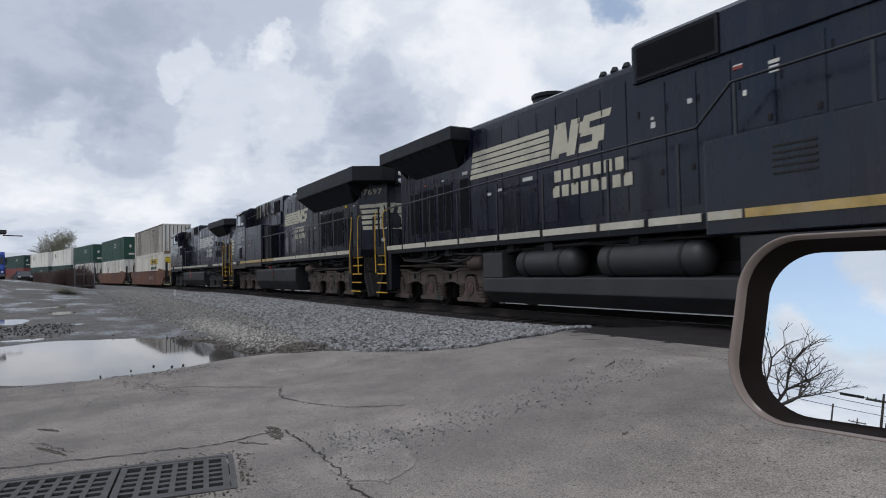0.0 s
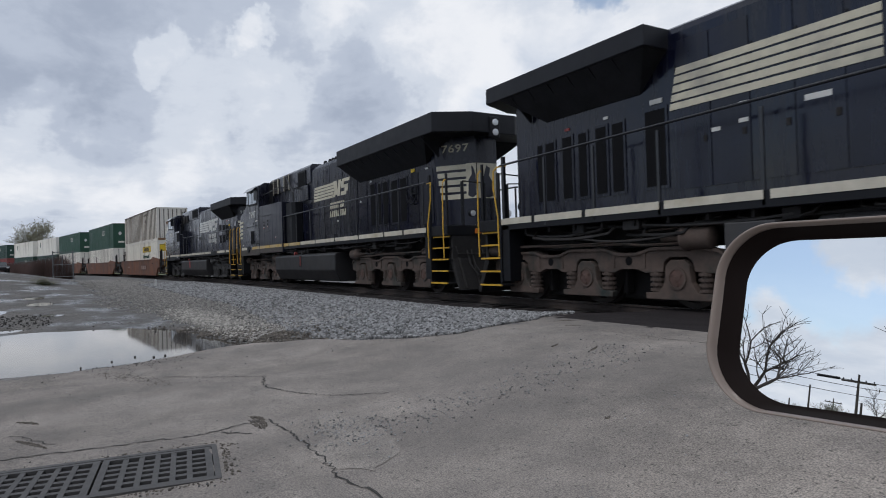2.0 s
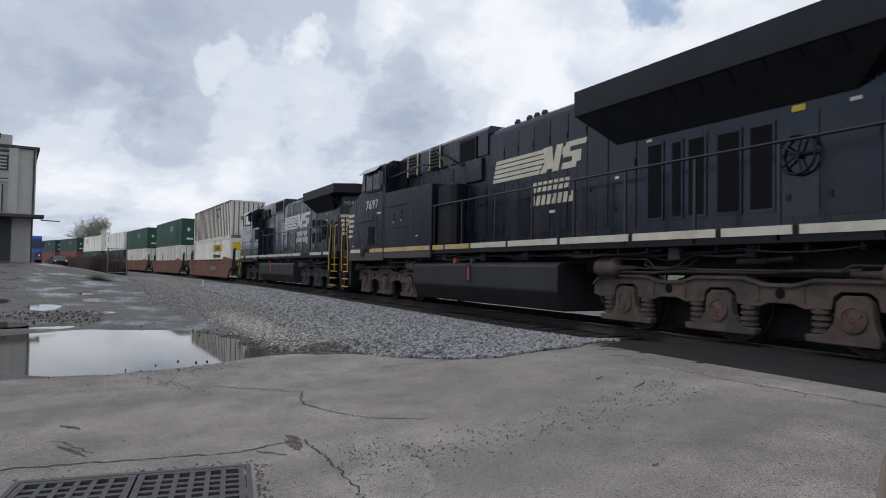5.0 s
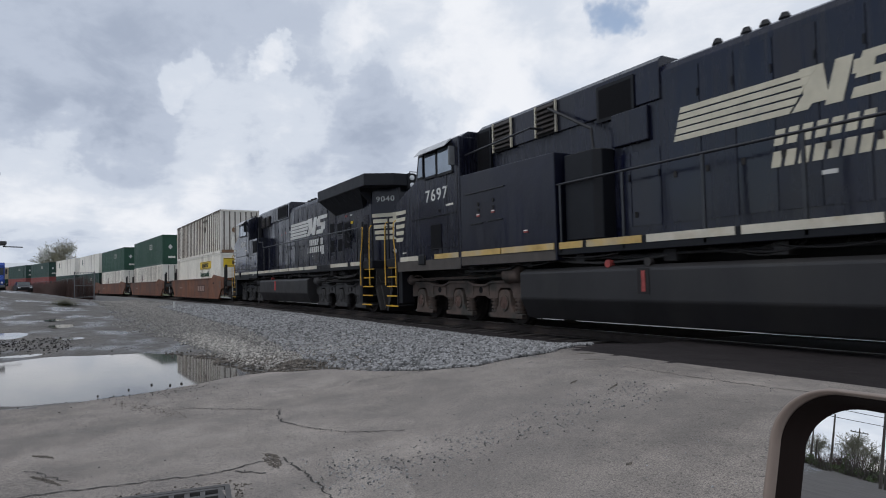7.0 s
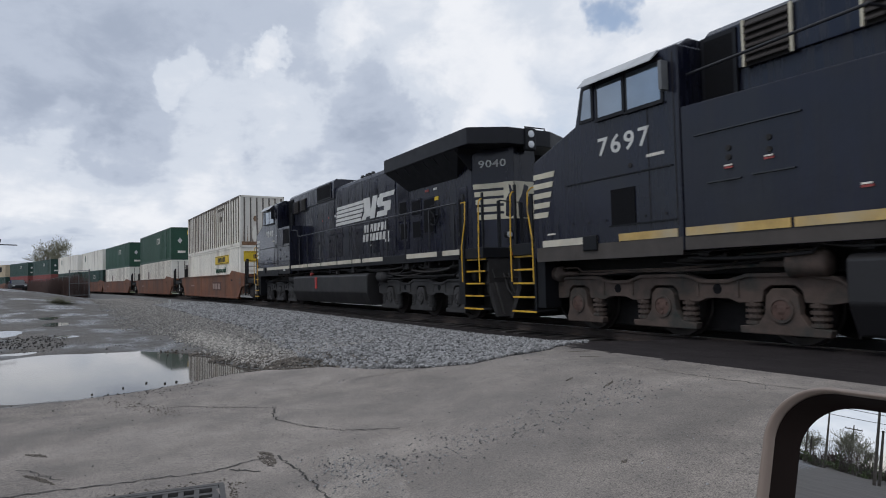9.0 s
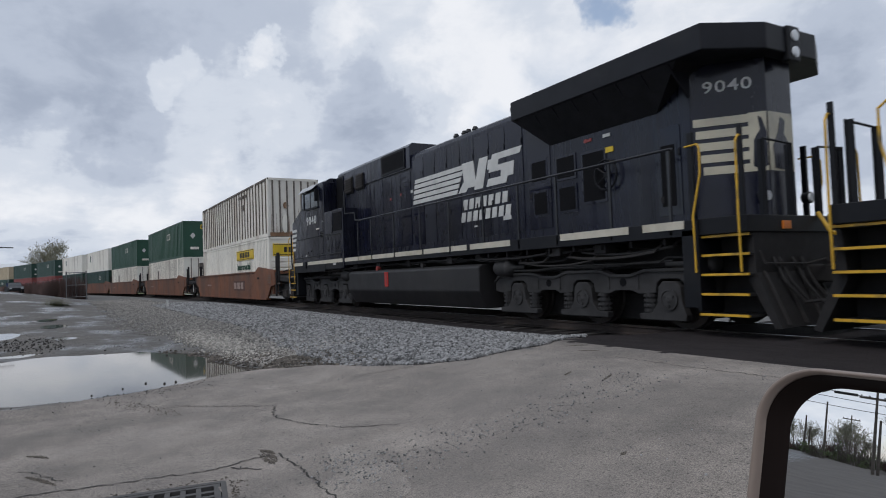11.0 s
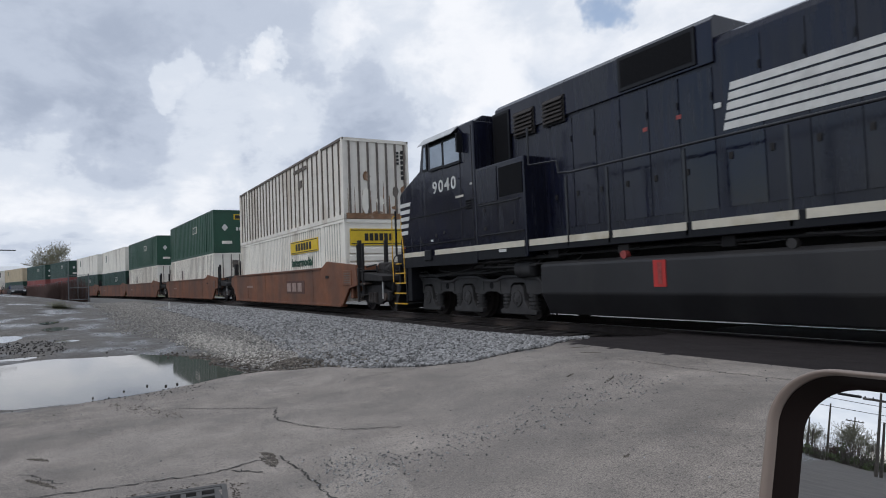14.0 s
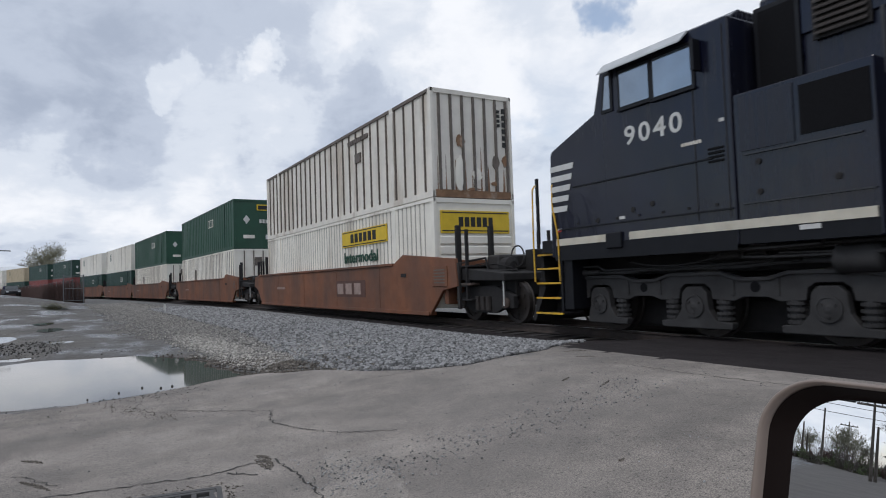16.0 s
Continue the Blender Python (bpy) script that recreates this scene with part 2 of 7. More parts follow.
M_WELL2 = mat("faded_lettering_paint", (0.30, 0.22, 0.19), 0.7, vary=0.3, scale=5)
M_CWHITE = mat("white_container_steel", (0.82, 0.785, 0.70), 0.55, vary=0.1, scale=1.2, stain=(0.42, 0.37, 0.31), stain_amount=0.25, stain_scale=0.6, streak=5)
M_CGREY = mat("dirty_white_container", (0.74, 0.70, 0.63), 0.6, vary=0.12, scale=1.2, stain=(0.40, 0.32, 0.24), stain_amount=0.3, stain_scale=0.9, streak=5)
# darker tone that puts the shade between corrugations into colour
M_GROOVE = mat("groove_shade_tone", (0.42, 0.395, 0.35), 0.7, vary=0.25, scale=2)
# dark brown of ribs, rods and bars; also paints the white containers' groove shade
M_RIB = mat("dark_brown_rib", (0.125, 0.105, 0.09), 0.7, vary=0.3, scale=3)
M_RUST = mat("rusty_edge", (0.22, 0.125, 0.07), 0.8, vary=0.4, scale=4, stain=(0.4, 0.34, 0.28), stain_amount=0.4, stain_scale=3)
M_CGREEN = mat("green_container_paint", (0.012, 0.062, 0.035), 0.5, vary=0.18, scale=1.2, stain=(0.03, 0.075, 0.05), stain_amount=0.4, streak=4)
M_CGREEN2 = mat("dark_green_container_paint", (0.009, 0.042, 0.03), 0.5, vary=0.2, scale=1.2)
M_CTAN = mat("tan_container_paint", (0.45, 0.37, 0.25), 0.6, vary=0.15, scale=1)
M_CRED = mat("red_container_paint", (0.22, 0.05, 0.045), 0.6, vary=0.2, scale=1)
M_SIGN = mat("yellow_panel", (0.68, 0.47, 0.02), 0.5, vary=0.1, scale=3)
M_INK = mat("black_lettering", (0.012, 0.012, 0.012), 0.6, vary=0.1)
M_GINK = mat("dark_green_lettering", (0.012, 0.06, 0.035), 0.6, vary=0.2, scale=6)
M_RAIL = mat("rusty_rail", (0.038, 0.028, 0.024), 0.75, vary=0.3, scale=5)
M_TIE = mat("creosoted_timber", (0.028, 0.024, 0.022), 0.85, vary=0.35, scale=4, bump=0.006, bump_scale=12)
M_CONCRETE = mat("worn_concrete", (0.226, 0.204, 0.185), 0.85, vary=0.3, scale=1.1, stain=(0.148, 0.135, 0.125), stain_amount=0.65, stain_scale=0.6, bump=0.009, bump_scale=34, speckle=1.0)
M_WORN = mat("pale_gritty_concrete", (0.248, 0.226, 0.205), 0.9, vary=0.3, scale=5, bump=0.012, bump_scale=40, speckle=1.0)
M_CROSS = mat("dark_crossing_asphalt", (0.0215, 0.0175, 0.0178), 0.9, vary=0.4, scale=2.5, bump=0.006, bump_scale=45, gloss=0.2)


def lot_material():
    """Broken damp asphalt: dry dusty crust, dark soaked hollows with a film of water."""
    m = bpy.data.materials.new("damp_lot_asphalt")
    m.use_nodes = True
    ns, ls = m.node_tree.nodes, m.node_tree.links
    b = ns["Principled BSDF"]
    co = ns.new("ShaderNodeTexCoord").outputs["Object"]

    def field(scale, detail, lo, hi, stretch=(1, 1, 1)):
        mp = ns.new("ShaderNodeMapping")
        mp.inputs["Scale"].default_value = stretch
        ls.new(co, mp.inputs[0])
        n = ns.new("ShaderNodeTexNoise")
        n.inputs["Scale"].default_value, n.inputs["Detail"].default_value, n.inputs["Roughness"].default_value = scale, detail, 0.62
        ls.new(mp.outputs[0], n.inputs["Vector"])
        r = ns.new("ShaderNodeMapRange")
        r.inputs["From Min"].default_value, r.inputs["From Max"].default_value = lo, hi
        ls.new(n.outputs[0], r.inputs[0])
        return r.outputs[0]

    def blend(fac, a, c, kind="MIX"):
        n = ns.new("ShaderNodeMix")
        n.data_type, n.blend_type = "RGBA", kind
        ls.new(fac, n.inputs[0])
        for sock, v in ((n.inputs[6], a), (n.inputs[7], c)):
            if isinstance(v, tuple):
                sock.default_value = (*v, 1)
            else:
                ls.new(v, sock)
        return n.outputs[2]
    dry = blend(field(0.9, 7, 0.35, 0.65), (0.105, 0.096, 0.088), (0.215, 0.198, 0.178))
    dry = blend(field(26, 4, 0.4, 0.62), (0.06, 0.055, 0.05), dry)
    wet = field(0.42, 9, 0.47, 0.60, (0.75, 1.5, 1))
    ls.new(blend(wet, dry, (0.05, 0.046, 0.043)), b.inputs["Base Color"])
    r = ns.new("ShaderNodeMapRange")
    r.inputs["To Min"].default_value, r.inputs["To Max"].default_value = 0.88, 0.24
    ls.new(wet, r.inputs[0])
    ls.new(r.outputs[0], b.inputs["Roughness"])
    bp = ns.new("ShaderNodeBump")
    bp.inputs["Strength"].default_value, bp.inputs["Distance"].default_value = 0.7, 0.018
    ls.new(field(9, 6, 0.2, 0.8), bp.inputs["Height"])
    ls.new(bp.outputs[0], b.inputs["Normal"])
    return m


M_MUD = lot_material()
M_ROAD = mat("worn_grey_road_asphalt", (0.095, 0.083, 0.074), 0.9, vary=0.25, scale=0.7, bump=0.006, bump_scale=20, gloss=0.25)
M_BED = mat("ballast_fines", (0.12, 0.117, 0.112), 0.9, vary=0.4, scale=22, bump=0.03, bump_scale=16)
M_GRASSY = mat("dull_grass_ground", (0.075, 0.085, 0.035), 0.95, vary=0.4, scale=3, bump=0.03, bump_scale=8)
M_CRACK = mat("crack_dirt", (0.042, 0.039, 0.036), 0.95, vary=0.4, scale=12)
M_GRIT = mat("dark_grit", (0.035, 0.032, 0.03), 0.9, vary=0.4, scale=12)
M_IRON = mat("cast_iron_grate", (0.07, 0.066, 0.064), 0.6, metal=0.25, vary=0.25, scale=9, bump=0.001, bump_scale=120)
# near-black: the shade inside the drain is put into the colour
M_PIT = mat("pit_shade_black", (0.008, 0.008, 0.008), 0.9, vary=0.2)
M_STONE = mat("grey_ballast_stone", (0.30, 0.295, 0.285), 0.85, vary=0.35, scale=2.5)
M_HOUSING = mat("bronze_mirror_housing", (0.23, 0.18, 0.15), 0.42, vary=0.06, scale=6, coat=0.2)
M_BEZEL = mat("dark_mirror_bezel", (0.011, 0.007, 0.006), 0.6, vary=0.1, scale=8, gloss=0.1)
M_WALL = mat("pale_rendered_wall", (0.47, 0.45, 0.41), 0.85, vary=0.1, scale=0.8, stain=(0.30, 0.285, 0.26), stain_amount=0.5, stain_scale=0.35, streak=3)
M_TRIM = mat("dark_roof_trim", (0.05, 0.05, 0.052), 0.7, vary=0.2)
M_GLASS_D = mat("dark_window", (0.03, 0.035, 0.04), 0.08, vary=0.2)
M_PANE = mat("tinted_reflective_cab_window", (0.30, 0.335, 0.37), 0.12, metal=0.92, vary=0.12, scale=1.5)
M_BARK = mat("bare_bark", (0.085, 0.07, 0.06), 0.9, vary=0.3, scale=6)
M_POLE = mat("weathered_pole_timber", (0.10, 0.085, 0.07), 0.9, vary=0.3, scale=5)
M_LEAF = mat("spring_leaf", (0.075, 0.10, 0.035), 0.7, vary=0.35, scale=1.5)
M_BRUSH = mat("dry_brown_brush", (0.085, 0.05, 0.043), 0.9, vary=0.4, scale=1.5)
M_BLUE = mat("blue_lorry_paint", (0.02, 0.06, 0.30), 0.35, vary=0.15)
M_TUFT = mat("yellow_green_grass", (0.17, 0.175, 0.05), 0.9, vary=0.35, scale=2)
M_TWIG = mat("pale_budding_twigs", (0.21, 0.20, 0.145), 0.9, vary=0.3, scale=0.6)
M_RAILING = mat("worn_black_handrail", (0.012, 0.0125, 0.016), 0.34, vary=0.4, scale=6, gloss=0.6)
M_PIPE = mat("grimy_pipework", (0.026, 0.023, 0.022), 0.6, vary=0.4, scale=5)
M_SHADE = mat("pale_sheet_metal_shade", (0.42, 0.43, 0.44), 0.45, vary=0.15, scale=3)
M_DKCAR = mat("dark_car_paint", (0.014, 0.014, 0.017), 0.5, vary=0.2)
M_TYRE = mat("tyre_rubber", (0.02, 0.02, 0.02), 0.85, vary=0.2)
M_ZINC = mat("galvanised_post", (0.15, 0.155, 0.16), 0.6, metal=0.3, vary=0.2)
M_SEAL = mat("pale_roof_sheet", (0.62, 0.63, 0.64), 0.6, vary=0.1)

M_GLASS = bpy.data.materials.new("mirror_glass")
M_GLASS.use_nodes = True
_b = M_GLASS.node_tree.nodes["Principled BSDF"]
_b.inputs["Base Color"].default_value, _b.inputs["Metallic"].default_value, _b.inputs["Roughness"].default_value = (0.86, 0.89, 0.92, 1), 1.0, 0.0
M_WATER = bpy.data.materials.new("muddy_puddle_water")
M_WATER.use_nodes = True
_b = M_WATER.node_tree.nodes["Principled BSDF"]
_b.inputs["Base Color"].default_value, _b.inputs["Roughness"].default_value, _b.inputs["IOR"].default_value = (0.085, 0.077, 0.068, 1), 0.04, 1.27
_n = M_WATER.node_tree.nodes.new("ShaderNodeTexNoise")
_n.inputs["Scale"].default_value = 5
_bp = M_WATER.node_tree.nodes.new("ShaderNodeBump")
_bp.inputs["Strength"].default_value, _bp.inputs["Distance"].default_value = 0.15, 0.004
M_WATER.node_tree.links.new(_n.outputs[0], _bp.inputs["Height"])
M_WATER.node_tree.links.new(_bp.outputs[0], _b.inputs["Normal"])

# ---- mesh helpers ----


def part(name, bm, material, parent=None, label="", smooth=False):
    """Links a bmesh as one mesh object, under a thing or a part."""
    if isinstance(bm, bpy.types.Mesh):
        me = bm
    else:
        me = bpy.data.meshes.new(name)
        if smooth:
            for f in bm.faces:
                f.smooth = True
        bmesh.ops.recalc_face_normals(bm, faces=bm.faces)
        bm.to_mesh(me)
        bm.free()
        me.materials.append(material)
    ob = new(name, me)
    ob.parent = parent
    return tagged(ob, label)


def holder(name, label, category, group="", kind="", m=None):
    ob = new(name)
    if m is not None:
        ob.matrix_world = m
    return tagged(ob, label, category, group, kind)


def add_box(bm, x0, x1, y0, y1, z0, z1, bevel=0.0):
    made = bmesh.ops.create_cube(bm, size=1)["verts"]
    for v in made:
        v.co = ((x0 + x1) / 2 + v.co.x * (x1 - x0), (y0 + y1) / 2 + v.co.y * (y1 - y0), (z0 + z1) / 2 + v.co.z * (z1 - z0))
    if bevel:
        edges = list({e for v in made for e in v.link_edges})
        bmesh.ops.bevel(bm, geom=edges, offset=bevel, segments=2, affect="EDGES", profile=0.5)
    return bm


def box(x0, x1, y0, y1, z0, z1, bevel=0.0):
    return add_box(bmesh.new(), x0, x1, y0, y1, z0, z1, bevel)


def add_prism(bm, outline, lo, hi, axis="y", bevel=0.0):
    """Outline: pairs in the two other axes, in order (x, z), (x, y) or (y, z)."""
    def at(a, b, c):
        return {"y": (a, c, b), "z": (a, b, c), "x": (c, a, b)}[axis]
    low = [bm.verts.new(at(a, b, lo)) for a, b in outline]
    high = [bm.verts.new(at(a, b, hi)) for a, b in outline]
    n = len(outline)
    faces = [bm.faces.new(low), bm.faces.new(high[::-1])]
    for i in range(n):
        faces.append(bm.faces.new((low[i], high[i], high[(i + 1) % n], low[(i + 1) % n])))
    bmesh.ops.recalc_face_normals(bm, faces=faces)
    if bevel:
        edges = list({e for f in faces for e in f.edges})
        bmesh.ops.bevel(bm, geom=edges, offset=bevel, segments=2, affect="EDGES", profile=0.5)
    return bm


def prism(outline, lo, hi, axis="y", bevel=0.0):
    return add_prism(bmesh.new(), outline, lo, hi, axis, bevel)


def add_tube(bm, a, b, r0, r1=None, seg=8, caps=True):
    a, b = Vector(a), Vector(b)
    d = b - a
    q = d.to_track_quat("Z", "Y")
    r1 = r0 if r1 is None else r1
    rings = []
    for p, r in ((a, r0), (b, r1)):
        rings.append([bm.verts.new(p + q @ Vector((r * math.cos(2 * math.pi * i / seg), r * math.sin(2 * math.pi * i / seg), 0))) for i in range(seg)])
    for i in range(seg):
        bm.faces.new((rings[0][i], rings[0][(i + 1) % seg], rings[1][(i + 1) % seg], rings[1][i]))
    if caps:
        bm.faces.new(rings[0][::-1])
        bm.faces.new(rings[1])
    return bm


def tube(points, r, seg=8):
    """A bent rod swept along the points as one skin."""
    bm = bmesh.new()
    pts = [Vector(p) for p in points]
    dirs = [(b - a).normalized() for a, b in zip(pts, pts[1:])]
    q = dirs[0].to_track_quat("Z", "Y")
    rings = []
    for k, p in enumerate(pts):
        d = dirs[0] if k == 0 else dirs[-1] if k == len(pts) - 1 else (dirs[k - 1] + dirs[k]).normalized()
        q = (q @ Vector((0, 0, 1))).rotation_difference(d) @ q
        rings.append([bm.verts.new(p + q @ Vector((r * math.cos(2 * math.pi * i / seg), r * math.sin(2 * math.pi * i / seg), 0))) for i in range(seg)])
    for ra, rb in zip(rings, rings[1:]):
        for i in range(seg):
            bm.faces.new((ra[i], ra[(i + 1) % seg], rb[(i + 1) % seg], rb[i]))
    bm.faces.new(rings[0][::-1])
    bm.faces.new(rings[-1])
    return bm


def lathe(profile, seg=20, axis="y"):
    """profile: (radius, along)."""
    bm = bmesh.new()
    rings = []
    for r, h in profile:
        ring = []
        for i in range(seg):
            c, s = r * math.cos(2 * math.pi * i / seg), r * math.sin(2 * math.pi * i / seg)
            ring.append(bm.verts.new({"y": (c, h, s), "x": (h, c, s), "z": (c, s, h)}[axis]))
        rings.append(ring)
    for ra, rb in zip(rings, rings[1:]):
        for i in range(seg):
            bm.faces.new((ra[i], ra[(i + 1) % seg], rb[(i + 1) % seg], rb[i]))
    bm.faces.new(rings[0])
    bm.faces.new(rings[-1])
    return bm


def letters(body, height, depth=0.004, shear=0.0, width=1.0, space=1.0, heavy=0.028):
    """A mesh of built-in font letters, standing upright in x and z, facing -y, the left foot at the origin."""
    cu = bpy.data.curves.new("letters", "FONT")
    cu.body, cu.size, cu.extrude, cu.resolution_u, cu.shear = body, height * 1.38, depth, 3, shear
    cu.offset, cu.space_character = height * heavy, space
    ob = bpy.data.objects.new("letters", cu)
    me = bpy.data.meshes.new_from_object(ob)
    bpy.data.objects.remove(ob)
    bm = bmesh.new()
    bm.from_mesh(me)
    for v in bm.verts:
        v.co = (v.co.x * width, -v.co.z, v.co.y)
    return bm


def moved(bm, m):
    bmesh.ops.transform(bm, matrix=m, verts=bm.verts)
    return bm

# ---- the line of the track ----
TRACK_Y, RAIL_Z, CURVE_AT, CURVE_R = 9.40, 0.14, 28.3, 531.0


def on_track(a):
    """The pose at a metres along the track, which runs towards -x and then bends; z at the rail's top."""
    rise = max(0.0, a - 90) * 0.004
    if a < CURVE_AT:
        return pose(-a, TRACK_Y, RAIL_Z + rise)
    th = (a - CURVE_AT) / CURVE_R
    return pose(-CURVE_AT - CURVE_R * math.sin(th), TRACK_Y - CURVE_R * (1 - math.cos(th)), RAIL_Z + rise, 0, 0, math.degrees(th))


def advance(t):
    return float(np.interp(t, [r[0] for r in ADVANCE], [r[1] for r in ADVANCE]))


def smooth(x, lo, hi):
    k = np.clip((x - lo) / (hi - lo), 0, 1)
    return k * k * (3 - 2 * k)


def beside(x, y):
    """Metres from the track's middle, on the near side."""
    bent = CURVE_R - np.hypot(x + CURVE_AT, y - TRACK_Y + CURVE_R)
    return np.where(x > -CURVE_AT, TRACK_Y - y, bent)


_waves = [(random.uniform(0.15, 2.4), random.uniform(0, 6.28), random.uniform(0, 6.28)) for _ in range(14)]


def ripple(x, y, f=1.0):
    z = 0
    for k, a, p in _waves:
        z = z + np.sin(f * k * (x * math.cos(a) + y * math.sin(a)) + p) / (1 + 1.5 * k)
    return z / 6


PUDDLES = [(-11.0, 0.0, 3.05, 2.25, 12, 0.18), (-10.9, -4.6, 3.4, 2.6, 0, 0.13), (-21.6, -1.8, 2.3, 0.5, 5, 0.1), (-18.5, -0.25, 0.75, 0.33, 0, 0.09), (-28.2, -0.9, 1.2, 0.38, 0, 0.07), (-15.6, -2.0, 0.9, 0.45, 20, 0.1), (-20.4, -5.2, 3.5, 1.3, 0, 0.1), (-24.6, -3.4, 2.0, 0.5, 8, 0.1), (-9.75, 1.62, 1.25, 0.5, 38, 0.17), (-24.2, -0.6, 1.2, 0.42, 0, 0.08), (-14.7, -1.3, 0.6, 0.8, 0, 0.1)]
WATER_Z = -0.085


def paved_edge(y):
    return np.interp(y, [-4, 0, 1.5, 2.1, 2.63, 2.92, 3.25, 3.66, 4.4, 5.26, 6.5], [-7.6, -7.75, -8.4, -8.3, -7.66, -6.78, -6.2, -5.8, -5.85, -6.3, -7.2])


def lot_rise(x, u):
    return smooth(-x, 20, 62) * 1.2 * smooth(u, 5.0, 15.0)


def ground_z(x, y):
    x, y = np.asarray(x, float), np.asarray(y, float)
    u = beside(x, y)
    pave = np.interp(u, [-6, -2, 1.5, 2.4, 4.2, 5.4, 6.4, 7.1, 8.3, 9.4], [0, 0.12, 0.125, 0.17, 0.30, 0.30, 0.19, 0.08, 0.02, 0.0])
    bank = np.interp(u, [-9, -4, -1.9, 1.9, 2.6, 3.6, 5.0, 6.3, 7.3, 8.0, 9.5], [-0.6, -0.3, -0.05, -0.05, 0.03, 0.16, 0.19, 0.08, -0.03, -0.055, -0.05])
    bank = bank + 0.07 * smooth(x, -11, -7) * smooth(u, 2.6, 3.6) * (1 - smooth(u, 5.8, 6.8))
    k = smooth(x - paved_edge(y), -0.5, 0.25)
    far = smooth(x, 6, 40)
    z = pave * k * (1 - far) + bank * (1 - k)
    z = z + ripple(x, y) * (0.012 + 0.06 * (1 - k) * smooth(u, 7.5, 9) * smooth(-x, 14, 20))
    z = z + lot_rise(x, u)
    for px, py, ax, ay, turn, deep in PUDDLES:
        c, s = math.cos(radians(turn)), math.sin(radians(turn))
        dx, dy = (x - px) * c + (y - py) * s, -(x - px) * s + (y - py) * c
        d = np.hypot(dx / ax, dy / ay) + 0.22 * ripple(x * 3, y * 3, 1.6)
        z = z - deep * (1 - smooth(d, 0.45, 1.15)) * np.where(x < paved_edge(y) + 0.5, 1, 0.12)
    return z


GRATE = pose(-3.72, 0.12, 0.0, 0, 0, -9)


def in_grate(x, y, grow=0.0):
    p = GRATE.inverted()
    lx, ly = p[0][0] * x + p[0][1] * y + p[0][3], p[1][0] * x + p[1][1] * y + p[1][3]
    return (np.abs(lx) < 0.30 + grow) & (np.abs(ly) < 0.575 + grow)


# ---- ground ----


def spread(stops):
    out = [np.arange(a, b, d) for a, b, d in stops]
    return np.concatenate(out + [[stops[-1][1]]])


def build_ground():
    xs = spread([(-2400, -400, 200), (-400, -160, 20), (-160, -70, 3), (-70, -30, 0.6), (-30, -19, 0.22), (-19, -4.6, 0.09), (-4.6, -2.9, 0.05), (-2.9, 3, 0.12), (3, 12, 0.6), (12, 60, 4), (60, 400, 40), (400, 2400, 250)])
    ys = spread([(-2400, -400, 200), (-400, -100, 25), (-100, -20, 4), (-20, -7, 0.5), (-7, -1.2, 0.12), (-1.2, 1.3, 0.05), (1.3, 7.4, 0.085), (7.4, 12, 0.4), (12, 40, 2), (40, 400, 30), (400, 2400, 250)])
    gx, gy = np.meshgrid(xs, ys, indexing="ij")
    gz = ground_z(gx, gy)
    nx, ny = len(xs), len(ys)
    idx = np.arange(nx * ny).reshape(nx, ny)
    quads = np.stack([idx[:-1, :-1], idx[1:, :-1], idx[1:, 1:], idx[:-1, 1:]], -1).reshape(-1, 4)
    cx, cy = ((xs[1:] + xs[:-1]) / 2), ((ys[1:] + ys[:-1]) / 2)
    fx, fy = [a.ravel() for a in np.meshgrid(cx, cy, indexing="ij")]
    keep = ~in_grate(fx, fy)
    quads, fx, fy = quads[keep], fx[keep], fy[keep]
    u = beside(fx, fy)
    wob = ripple(fx * 2.2, fy * 2.2, 1.5)
    wob2 = ripple(fx * 7, fy * 7, 1.7)
    kind = np.full(len(fx), 2)
    paved = fx + 0.5 * wob2 + 0.35 * wob > paved_edge(fy)
    kind[paved] = 0
    kind[~paved & (u < 7.6 + 1.2 * wob + 0.6 * wob2)] = 3
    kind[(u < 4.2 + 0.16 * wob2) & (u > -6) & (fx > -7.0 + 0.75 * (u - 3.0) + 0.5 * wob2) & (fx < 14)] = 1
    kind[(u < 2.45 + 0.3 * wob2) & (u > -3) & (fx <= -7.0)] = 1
    kind[(u < -2.9) & (u > -14)] = 3
    kind[(fx > 14) | (u < -14)] = 4
    kind[(fy < -14) & (fx > -6)] = 4
    kind[(np.abs(fx * 0.94 - fy * 0.36 + 0.6) < 3.6) & (fy < -6)] = 5
    me = bpy.data.meshes.new("ground")
    me.from_pydata(np.stack([gx, gy, gz], -1).reshape(-1, 3).tolist(), [], quads.tolist())
    for m in (M_CONCRETE, M_CROSS, M_MUD, M_BED, M_GRASSY, M_ROAD):
        me.materials.append(m)
    me.polygons.foreach_set("material_index", kind.astype(np.int32))
    me.polygons.foreach_set("use_smooth", np.ones(len(kind), bool))
    return tagged(new("ground", me), "worn grey concrete apron running into a muddy wet lot", "ground", kind="structure")


build_ground()


def build_puddle():
    for k, (px, py, ax, ay, turn, deep) in enumerate(PUDDLES):
        level = WATER_Z - 0.004 * k if px > -15 else float(ground_z(px, py)) + 0.72 * deep
        wide = 1.3 if px > -15 else 0.95
        bm = bmesh.new()
        ring = [bm.verts.new((ax * wide * math.cos(i * math.pi / 24), ay * wide * math.sin(i * math.pi / 24), 0)) for i in range(48)]
        bm.faces.new(ring)
        ob = part("puddle", bm, M_WATER)
        ob.matrix_world = pose(px, py, level, 0, 0, turn)
        tagged(ob, "shallow muddy rain puddle mirroring the cloudy sky", "puddle", kind="structure")


build_puddle()


